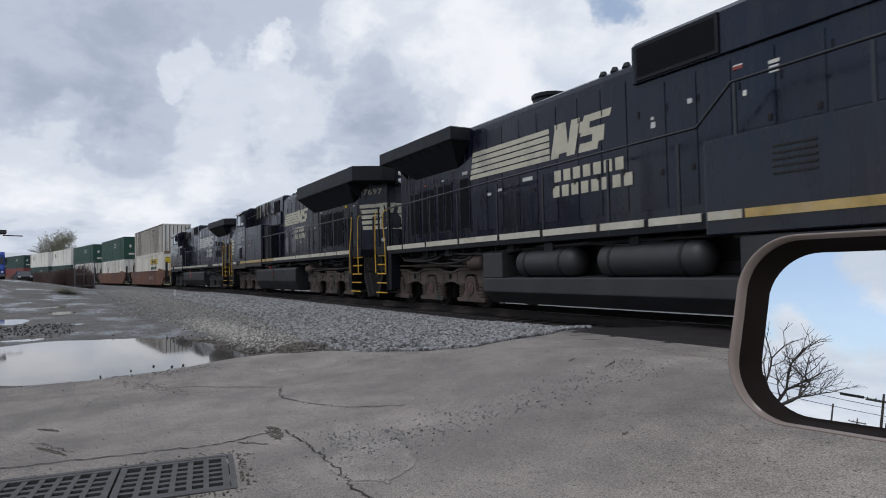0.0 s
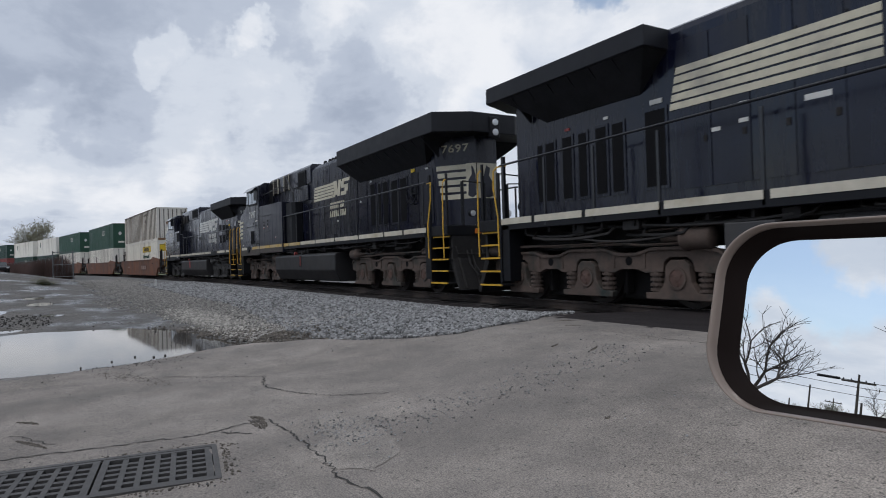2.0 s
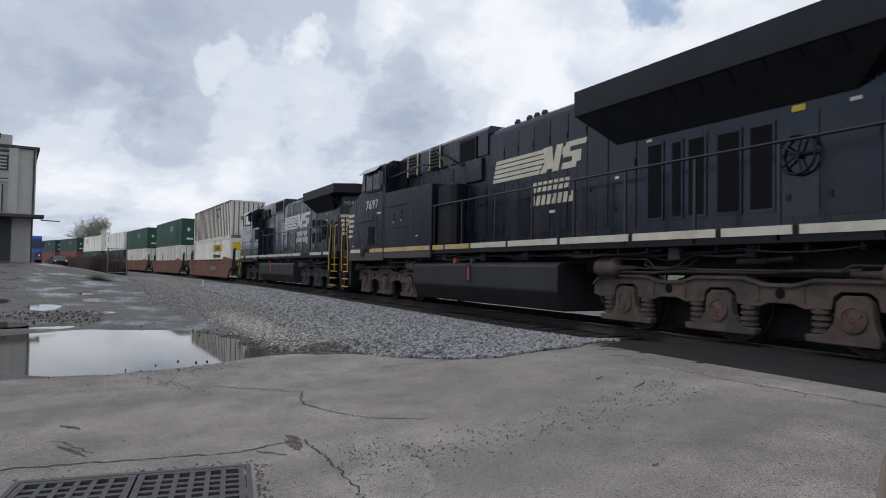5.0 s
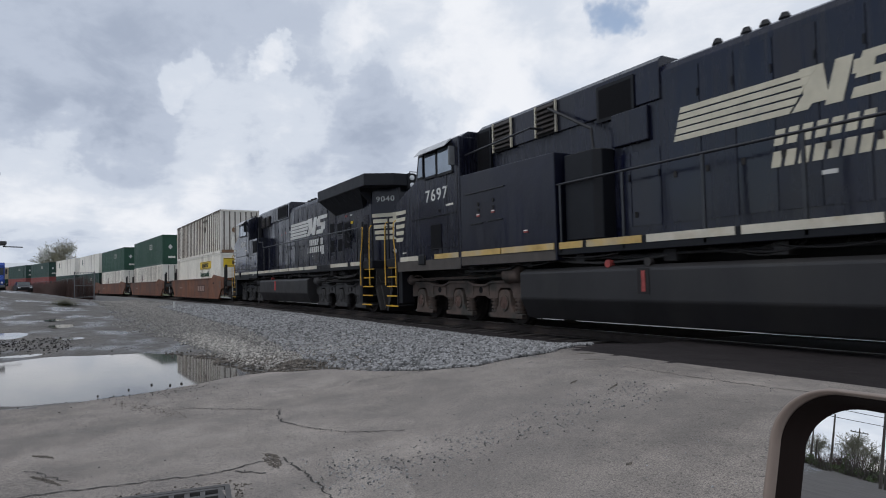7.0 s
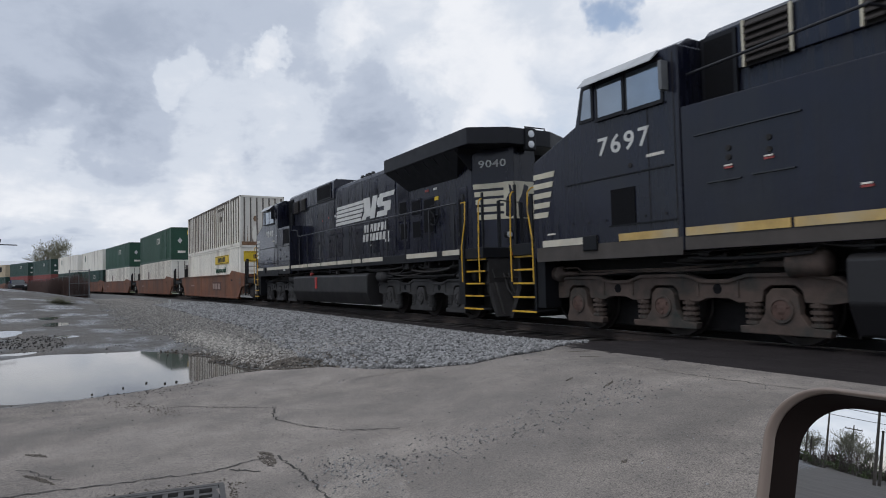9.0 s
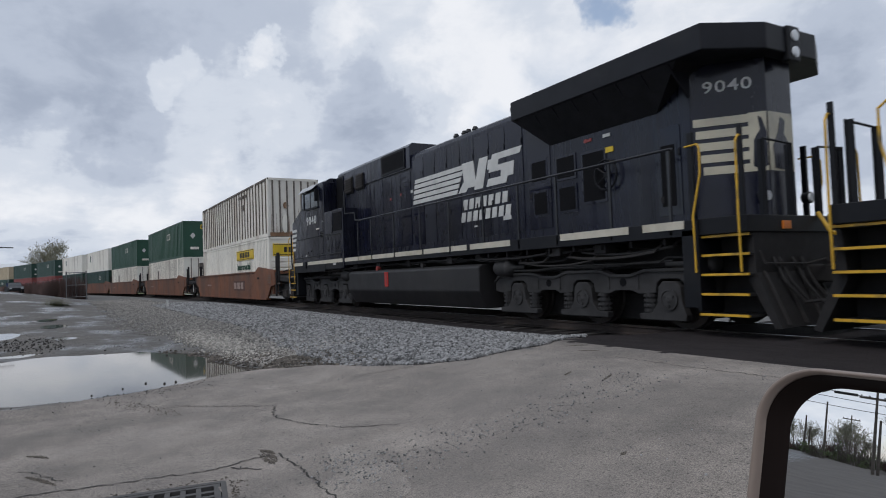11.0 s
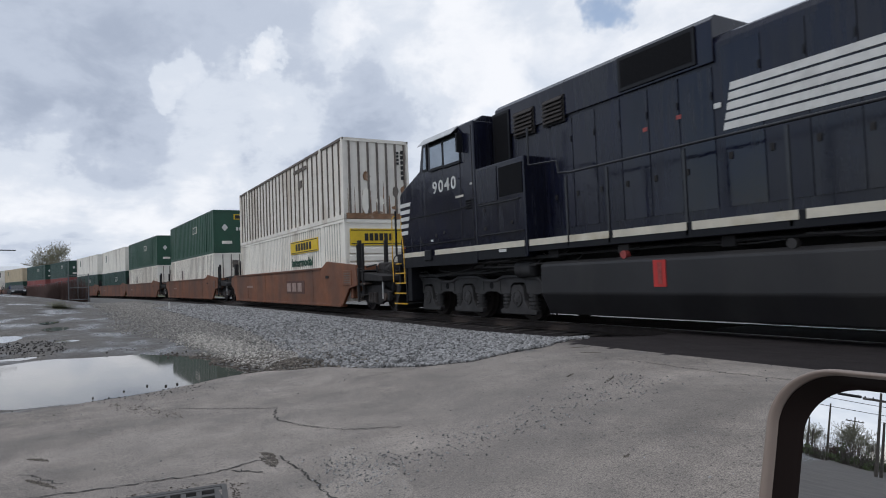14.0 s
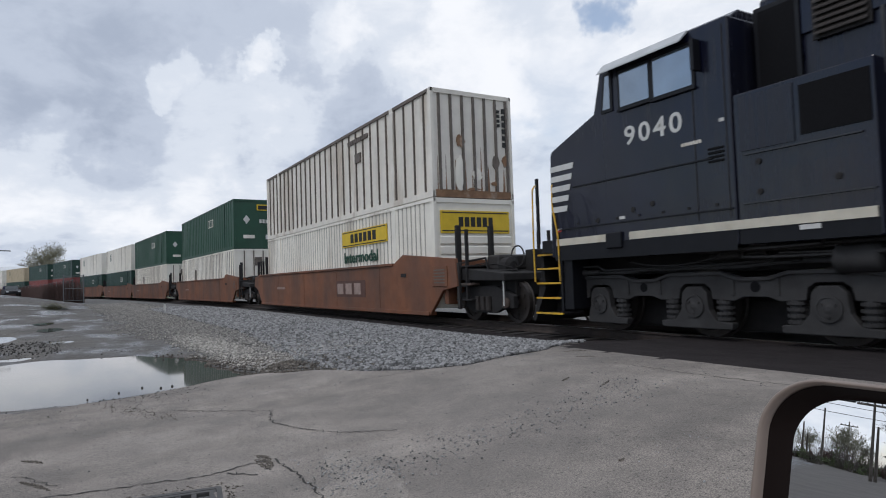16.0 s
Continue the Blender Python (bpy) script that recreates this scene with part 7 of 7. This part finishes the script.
def place_tree(x, y, height, seed, label, leaves=0, group="", wood=None, leaf=None, **kw):
    th = holder("tree", label, "tree", group, m=pose(x, y, float(ground_z(x, y)) - 0.05, 0, 0, seed * 47))
    part("trunk", lathe([(height * 0.03, 0), (height * 0.023, height * 0.06), (height * 0.02, height * 0.12)], 10, "z"), M_BARK, th)
    part("branch", tree_mesh(height, seed, **kw), wood or M_BARK, th)
    if leaves:
        me = leaf_cloud((height * 0.55, height * 0.55, height * 0.4), leaves, seed, min(0.16, height * 0.012), height * 0.35)
        me.materials.append(leaf or M_LEAF)
        part("crown", me, None, th)
    return th




def build_far_tree():
    """Round budding tree, its twigs a pale haze."""
    x, y = -243, -6.0
    th = holder("tree", "round pale budding tree beyond the lot", "tree", m=pose(x, y, float(ground_z(x, y)) - 0.05))
    part("trunk", lathe([(0.5, 0), (0.4, 2.0), (0.3, 5.0)], 10, "z"), M_BARK, th)
    part("branch", tree_mesh(25, 5, spread_=0.5, levels=6, fork=0.2, thick=0.03), M_TWIG, th)
    rng = np.random.default_rng(12)
    n = 5200
    clump = rng.normal(0, 1, (60, 3))
    clump = clump / np.linalg.norm(clump, axis=1, keepdims=True) * rng.uniform(0.35, 1, (60, 1)) * np.array([5.4, 5.4, 4.6]) + np.array([0, 0, 13.0])
    p = clump[rng.integers(0, 60, n)] + rng.normal(0, 0.85, (n, 3))
    d = rng.normal(0, 1, (n, 3)) * np.array([0.22, 0.22, 0.3])
    e = rng.normal(0, 0.045, (n, 3))
    v = np.stack([p - d, p + e, p + d, p - e], 1).reshape(-1, 3)
    me = bpy.data.meshes.new("crown")
    me.from_pydata(v.tolist(), [], np.arange(n * 4).reshape(n, 4).tolist())
    me.materials.append(M_TWIG)
    part("crown", me, None, th)


build_far_tree()
# behind the car, seen in its mirror
MIRROR_EYE = Vector((-0.25, 0.46, 1.05))


def behind(az, dist):
    return MIRROR_EYE.x + dist * math.cos(radians(az)), MIRROR_EYE.y + dist * math.sin(radians(az))


place_tree(*behind(241.7, 38), 7.4, 12, "bare dark tree with a low spreading limb", spread_=0.66, levels=5, fork=0.35)
place_tree(*behind(252.6, 60), 12.5, 21, "tall bare forked tree beside a house", spread_=0.55, levels=5, fork=0.3)
place_tree(*behind(250.9, 95), 9, 33, "bare roadside tree among low bushes", spread_=0.6, levels=5, fork=0.3)


for az, dist, h, seed in ((248.05, 112, 6.2, 41), (248.6, 104, 6.6, 42), (249.1, 110, 6.2, 43), (249.5, 100, 5.0, 44), (245.7, 105, 5.0, 45), (246.3, 110, 4.6, 46), (245.1, 98, 4.6, 47)):
    place_tree(*behind(az, dist), h, seed, "bare grey roadside tree in a thicket", 1100, "roadside thicket", M_TWIG, M_TWIG, spread_=0.6, levels=5, fork=0.28, thick=0.012)


def build_pole(az, dist, height, arm, lean, seed):
    x, y = behind(az, dist)
    th = holder("utility_pole", "weathered timber utility pole with a crossarm" if arm else "weathered plain timber utility pole", "utility pole", "utility poles", m=pose(x, y, float(ground_z(x, y)) - 0.1, lean, 0, az - 90))
    part("pole", moved(lathe([(0.13, 0), (0.11, height * 0.5), (0.08, height)], 10, "z"), Matrix.Identity(4)), M_POLE, th)
    if arm:
        part("crossarm", box(-1.2, 1.2, -0.07, 0.07, height - 0.7, height - 0.56), M_POLE, th)
        for k in (-1.05, -0.5, 0.5, 1.05):
            part("insulator", moved(lathe([(0.04, 0), (0.06, 0.08), (0.03, 0.16)], 8, "z"), Matrix.Translation((k, 0, height - 0.56))), M_ZINC, th)
    return th


build_pole(247.1, 85, 6.3, False, 1.5, 1)
build_pole(248.7, 120, 6.6, True, 0, 2)
build_pole(250.2, 62, 6.6, True, 0, 3)
build_pole(250.5, 62.6, 4.4, False, 0, 4)
build_pole(245.8, 95, 4.6, False, 0, 5)
build_pole(246.1, 96, 3.2, False, 0, 6)
build_pole(253.6, 70, 8.0, True, 0, 7)


def build_wires():
    bm = bmesh.new()
    for za, zb, sag in ((6.2, 6.3, 0.5), (5.8, 5.9, 0.6), (5.0, 5.2, 0.5)):
        a, b = behind(236, 55), behind(258, 66)
        pts = []
        for i in range(25):
            k = i / 24
            pts.append((a[0] + (b[0] - a[0]) * k, a[1] + (b[1] - a[1]) * k, za + (zb - za) * k - sag * 4 * k * (1 - k)))
        for p, q in zip(pts, pts[1:]):
            add_tube(bm, p, q, 0.022, None, 5, False)
    wires = part("overhead_wires", bm, M_INK)
    tagged(wires, "black overhead wires strung between poles", "cable", kind="stuff")
    for az in (244.8, 247.9, 248.6):
        x, y = behind(az, 60)
        ob = part("cable_splice", moved(lathe([(0.05, -0.45), (0.11, -0.4), (0.11, 0.4), (0.05, 0.45)], 10, "x"), pose(0, 0, 0, 0, 0, az - 90)), M_INK)
        ob.location = (x, y, 5.75)
        tagged(ob, "black cable splice box hung on the wires", "cable box")


build_wires()


def build_hedges():
    rnd = random.Random(5)
    for i in range(16):
        az = 244.6 + i * 0.47
        d = 88 + rnd.uniform(-6, 8)
        x, y = behind(az, d)
        h = rnd.uniform(1.6, 2.6) + 1.6 * (1 if 247.3 < az < 250.2 else 0)
        th = holder("bush", "budding roadside bush in dull green and brown", "bush", "roadside bushes", m=pose(x, y, float(ground_z(x, y)) - 0.1))
        bm = bmesh.new()
        for k in range(70):
            a, t = rnd.uniform(0, 6.28), rnd.uniform(0.05, 0.6)
            d1 = Vector((math.cos(a) * t, math.sin(a) * t, 1)).normalized()
            p = Vector((rnd.gauss(0, 0.5), rnd.gauss(0, 0.5), 0))
            add_tube(bm, p, p + d1 * h * rnd.uniform(0.4, 0.9), 0.022, 0.007, 3, False)
        part("stems", bm, M_BARK, th)
        me = leaf_cloud((2.0, 2.0, h * 0.6), 380, i + 50, 0.11, 0.1)
        me.materials.append(M_LEAF if i % 3 else M_BRUSH)
        part("leaves", me, None, th)


build_hedges()


def build_house(az, dist):
    x, y = behind(az, dist)
    th = holder("house", "small grey house with a low gabled roof", "house", m=pose(x, y, float(ground_z(x, y)), 0, 0, az - 90))
    part("wall", box(-3.2, 3.2, -3, 3, 0, 2.3), M_WALL, th)
    part("roof", prism([(-3.6, 2.25), (3.6, 2.25), (0, 3.6)], -3.3, 3.3, "y"), M_TRIM, th)
    for k in (-1.8, 0.9):
        w = part("window", box(k, k + 0.9, 3.0, 3.04, 0.9, 1.9), M_WHITE, th)
        part("pane", box(k + 0.08, k + 0.82, 3.03, 3.06, 0.98, 1.82), M_GLASS_D, w)


build_house(253.6, 78)


def build_warehouse():
    """Pale two-storey building at the side of the lot, its dock canopy over a dark bay."""
    x, y = -60, -5.85
    z = float(ground_z(x, y)) - 0.1
    th = holder("building", "pale rendered two-storey warehouse with a dark dock canopy", "building", m=pose(x, y, z, 0, 0, 7))
    part("wall", box(-24, 0, -30, 0, 3.75, 9.1), M_WALL, th)
    part("ground_wall", box(-24, -0.4, -30, -0.1, 0, 3.75), M_WALL, th)
    part("dock_bay", box(-0.42, -0.3, -30, -1.5, 0.2, 3.7), M_TRIM, th)
    part("parapet", box(-24.2, 0.2, -30.2, 0.2, 9.1, 9.32, 0.03), M_TRIM, th)
    part("roof_house", box(-12, 0.05, -16, -1.65, 9.3, 10.1), M_WALL, th)
    part("roof_house_trim", box(-12.1, 0.12, -16.1, -2.4, 9.75, 10.15), M_TRIM, th)
    part("canopy", box(-0.2, 1.6, -30, 0.6, 3.6, 3.85, 0.03), M_TRIM, th)
    for k in range(5):
        py = -1.7 - k * 3.6
        part("pilaster", box(0, 0.16, py - 0.12, py + 0.5, 3.9, 9.1), M_WALL, th)
        part("recess_panel", box(0.0, 0.06, py - 2.8, py - 0.5, 4.0, 6.1), M_WALL, th)
        part("panel_edge", box(0.0, 0.08, py - 0.52, py - 0.42, 4.0, 6.2), M_TRIM, th)
        part("string_course", box(0, 0.1, py - 3.1, py - 0.12, 6.4, 6.6), M_WALL, th)
        part("string_line", box(0, 0.11, py - 3.1, py - 0.12, 6.62, 6.68), M_TRIM, th)
        w = part("window", box(0.0, 0.07, py - 1.5, py - 0.15, 7.3, 8.5), M_TRIM, th)
        for j in range(4):
            part("louvre", box(0.07, 0.1, py - 1.42, py - 0.25, 7.42 + j * 0.26, 7.54 + j * 0.26), M_WALL, w)
        part("cornice", box(0, 0.12, py - 3.1, py - 0.12, 8.75, 8.9), M_TRIM, th)
    for k in range(3):
        part("dock_door", box(-0.3, -0.24, -5 - k * 5, -2.2 - k * 5, 0.9, 3.2), M_GLASS_D, th)
    part("lamp_arm", tube([(0.5, 0.4, 3.5), (0.6, 1.7, 3.45)], 0.05, 6), M_ZINC, th)
    part("drainpipe", tube([(0.08, -0.15, 0), (0.08, -0.15, 9.0)], 0.06, 8), M_TRIM, th)


build_warehouse()


def wheel(parent, x, y, r, w, s):
    t = part("wheel", moved(lathe([(r * 0.6, -w / 2), (r * 0.95, -w / 2), (r, -w / 4), (r, w / 4), (r * 0.95, w / 2), (r * 0.6, w / 2)], 20), Matrix.Translation((x, y, r))), M_TYRE, parent)
    part("rim", moved(lathe([(r * 0.6, s * w * 0.2), (r * 0.2, s * w * 0.45)], 16), Matrix.Translation((x, y, r))), M_ZINC, t)


def build_lorry():
    x, y = -110, -10.9
    th = holder("lorry", "blue articulated lorry parked in the lot facing the camera", "lorry", m=pose(x, y, float(ground_z(x, y)), 0, 0, 7))
    part("cab", prism([(0, 0.6), (0, 3.6), (-0.3, 3.9), (-2.6, 3.9), (-2.6, 0.6)], -1.2, 1.2, "y", 0.06), M_BLUE, th)
    hood = part("bonnet", prism([(0, 0.6), (1.7, 0.6), (1.8, 1.5), (1.6, 1.9), (0, 2.15)], -1.0, 1.0, "y", 0.06), M_BLUE, th)
    part("grille", box(1.78, 1.83, -0.5, 0.5, 0.85, 1.65, 0.02), M_ZINC, th)
    part("windscreen", box(-0.02, 0.02, -1.05, 1.05, 2.2, 3.2, 0.02), M_GLASS_D, th)
    part("bumper", box(1.75, 1.95, -1.15, 1.15, 0.4, 0.75, 0.04), M_ZINC, th)
    for s in (-1, 1):
        part("headlight", box(1.74, 1.8, *sorted((s * 0.7, s * 0.95)), 0.95, 1.2, 0.02), M_LENS, th)
        part("side_mirror", box(-0.1, 0.1, *sorted((s * 1.25, s * 1.5)), 2.3, 3.0, 0.02), M_DKCAR, th)
        wheel(th, 1.0, s * 1.05, 0.5, 0.3, s)
        for k in (-3.5, -4.7, -13.0, -14.2):
            wheel(th, k, s * 1.0, 0.5, 0.5, s)
    part("trailer", box(-15.5, -2.9, -1.28, 1.28, 1.15, 4.05, 0.03), M_BLUE, th)
    part("chassis", box(-15.2, -1.0, -0.45, 0.45, 0.75, 1.15), M_DARK, th)


build_lorry()


def build_car(x, y, turn):
    th = holder("car", "dark saloon car parked in the far lot", "car", m=pose(x, y, float(ground_z(x, y)), 0, 0, turn))
    part("body", prism([(-2.3, 0.35), (2.3, 0.35), (2.35, 0.75), (1.4, 0.95), (-1.7, 0.98), (-2.3, 0.85)], -0.9, 0.9, "y", 0.06), M_DKCAR, th)
    part("cabin", prism([(-1.6, 0.95), (1.1, 0.95), (0.3, 1.45), (-1.0, 1.47)], -0.75, 0.75, "y", 0.06), M_GLASS_D, th)
    part("roof", box(-0.95, 0.25, -0.72, 0.72, 1.44, 1.49, 0.02), M_DKCAR, th)
    for s in (-1, 1):
        for k in (-1.4, 1.45):
            wheel(th, k, s * 0.82, 0.32, 0.2, s)
        part("headlight", box(2.25, 2.36, *sorted((s * 0.5, s * 0.8)), 0.6, 0.75, 0.02), M_LENS, th)


build_car(-104, -7.1, 10)


def build_fence():
    """Wire fence overgrown with dry brush between lot and track."""
    rnd = random.Random(11)
    pts = []
    for i in range(20):
        a = 63 + i * 4.2
        m = on_track(a)
        p = m @ Vector((0, -8.2 + 0.2 * math.sin(i), 0))
        pts.append((p.x, p.y))
    fence = holder("fence", "wire fence with zinc posts overgrown with dry brown brush", "fence")
    for x, y in pts:
        z = float(ground_z(x, y))
        part("post", moved(lathe([(0.04, -0.1), (0.04, 2.0)], 8, "z"), Matrix.Translation((x, y, z))), M_ZINC, fence)
    for h in (0.3, 1.1, 1.95):
        part("wire", tube([(x, y, float(ground_z(x, y)) + h) for x, y in pts], 0.015, 4), M_ZINC, fence)
    rng = np.random.default_rng(3)
    v, f = [], []
    for k in range(9500):
        q = rnd.uniform(0, len(pts) - 1.001)
        i, w = int(q), q % 1
        x = pts[i][0] * (1 - w) + pts[i + 1][0] * w + rnd.gauss(0, 0.35)
        y = pts[i][1] * (1 - w) + pts[i + 1][1] * w + rnd.gauss(0, 0.35)
        z = float(lot_rise(x, 8.4)) - 0.15
        h = rnd.uniform(0.8, 2.2)
        dx, dy = rnd.gauss(0, 0.28), rnd.gauss(0, 0.28)
        b = len(v)
        s = rnd.uniform(0.03, 0.09)
        v += [(x - s, y - s * 0.5, z), (x + s, y + s * 0.5, z), (x + dx, y + dy, z + h)]
        f.append((b, b + 1, b + 2))
    me = bpy.data.meshes.new("brush")
    me.from_pydata(v, [], f)
    me.materials.append(M_BRUSH)
    tagged(new("brush", me), "dry brown brush and bramble along the fence", "brush", kind="stuff")
    # gate beside the fence's end
    gate = holder("gate", "tall zinc tube gate frame with wire mesh", "gate", m=pose(-62, -0.6, float(ground_z(-62, 0)), 0, 0, 75))
    for k in (0, 1.5):
        part("gate_post", moved(lathe([(0.05, -0.1), (0.05, 2.3)], 8, "z"), Matrix.Translation((k, 0, 0))), M_ZINC, gate)
    for h in (0.15, 1.15, 2.2):
        part("gate_bar", tube([(0, 0, h), (1.5, 0, h)], 0.03, 6), M_ZINC, gate)
    bm = bmesh.new()
    for i in range(14):
        add_tube(bm, (0.1 * i + 0.05, 0, 0.15), (0.1 * i + 0.05, 0, 2.2), 0.006, None, 3, False)
    part("gate_mesh", bm, M_ZINC, gate)
    marker = part("track_marker", box(-0.04, 0.04, -0.04, 0.04, -0.2, 0.35, 0.01), M_WHITE)
    marker.matrix_world = pose(-31, 3.6, float(ground_z(-31, 3.6)))
    tagged(marker, "small white marker post in the ballast", "post")
    # low grass tuft by the gate
    v, f = [], []
    for k in range(1600):
        x, y = rnd.gauss(-41, 0.9), rnd.gauss(-0.75, 0.3)
        z = float(ground_z(x, y))
        b = len(v)
        v += [(x - 0.03, y, z), (x + 0.03, y, z), (x + rnd.gauss(0, 0.1), y + rnd.gauss(0, 0.1), z + rnd.uniform(0.15, 0.55))]
        f.append((b, b + 1, b + 2))
    me = bpy.data.meshes.new("grass_tuft")
    me.from_pydata(v, [], f)
    me.materials.append(M_TUFT)
    tagged(new("grass_tuft", me), "rough yellow-green grass at the lot's edge", "grass", kind="stuff")


build_fence()


def build_far_shed():
    th = holder("far_shed", "long pale warehouse roof far beyond the lot", "building", m=pose(-290, -30, 0.8, 0, 0, 8))
    part("wall", box(-8, 8, -60, 45, 0, 8.5), M_SEAL, th)
    part("roof", prism([(-9, 8.4), (9, 8.4), (0, 10.5)], -61, 46, "y"), M_SEAL, th)


build_far_shed()
for i, (x, y, h) in enumerate(((-10, 34, 6.5), (-1, 31, 5.5), (8, 36, 7), (-19, 38, 6), (-30, 40, 6.5), (17, 33, 6), (-42, 43, 6.5))):
    place_tree(x, y, h, 70 + i, "small leafy tree beyond the tracks", 2600, "trees beyond the tracks", spread_=0.6, levels=3, fork=0.35)


# ---- what moves ----


def motions():
    for entry in KEYED:
        ob, at, turned = entry[:3]
        lift = entry[3] if len(entry) > 3 else 0.0
        times = [r[0] for r in ADVANCE] if at < 50 and not lift else [float(t) for t in range(0, 17)]
        rows = []
        for t in times:
            m = on_track(at - advance(t)) @ pose(0, 0, lift, 0, 0, 180 if turned else 0)
            rows.append((t, m))
        walk(ob, rows)
    for ob, place, r, spin in WHEELS:
        rows = []
        for k in range(81):
            t = k * 0.2
            rows.append((t, Matrix.Translation(place) @ pose(0, 0, 0, 0, math.degrees(advance(t) / r) * spin, 0)))
        walk(ob, rows)


motions()
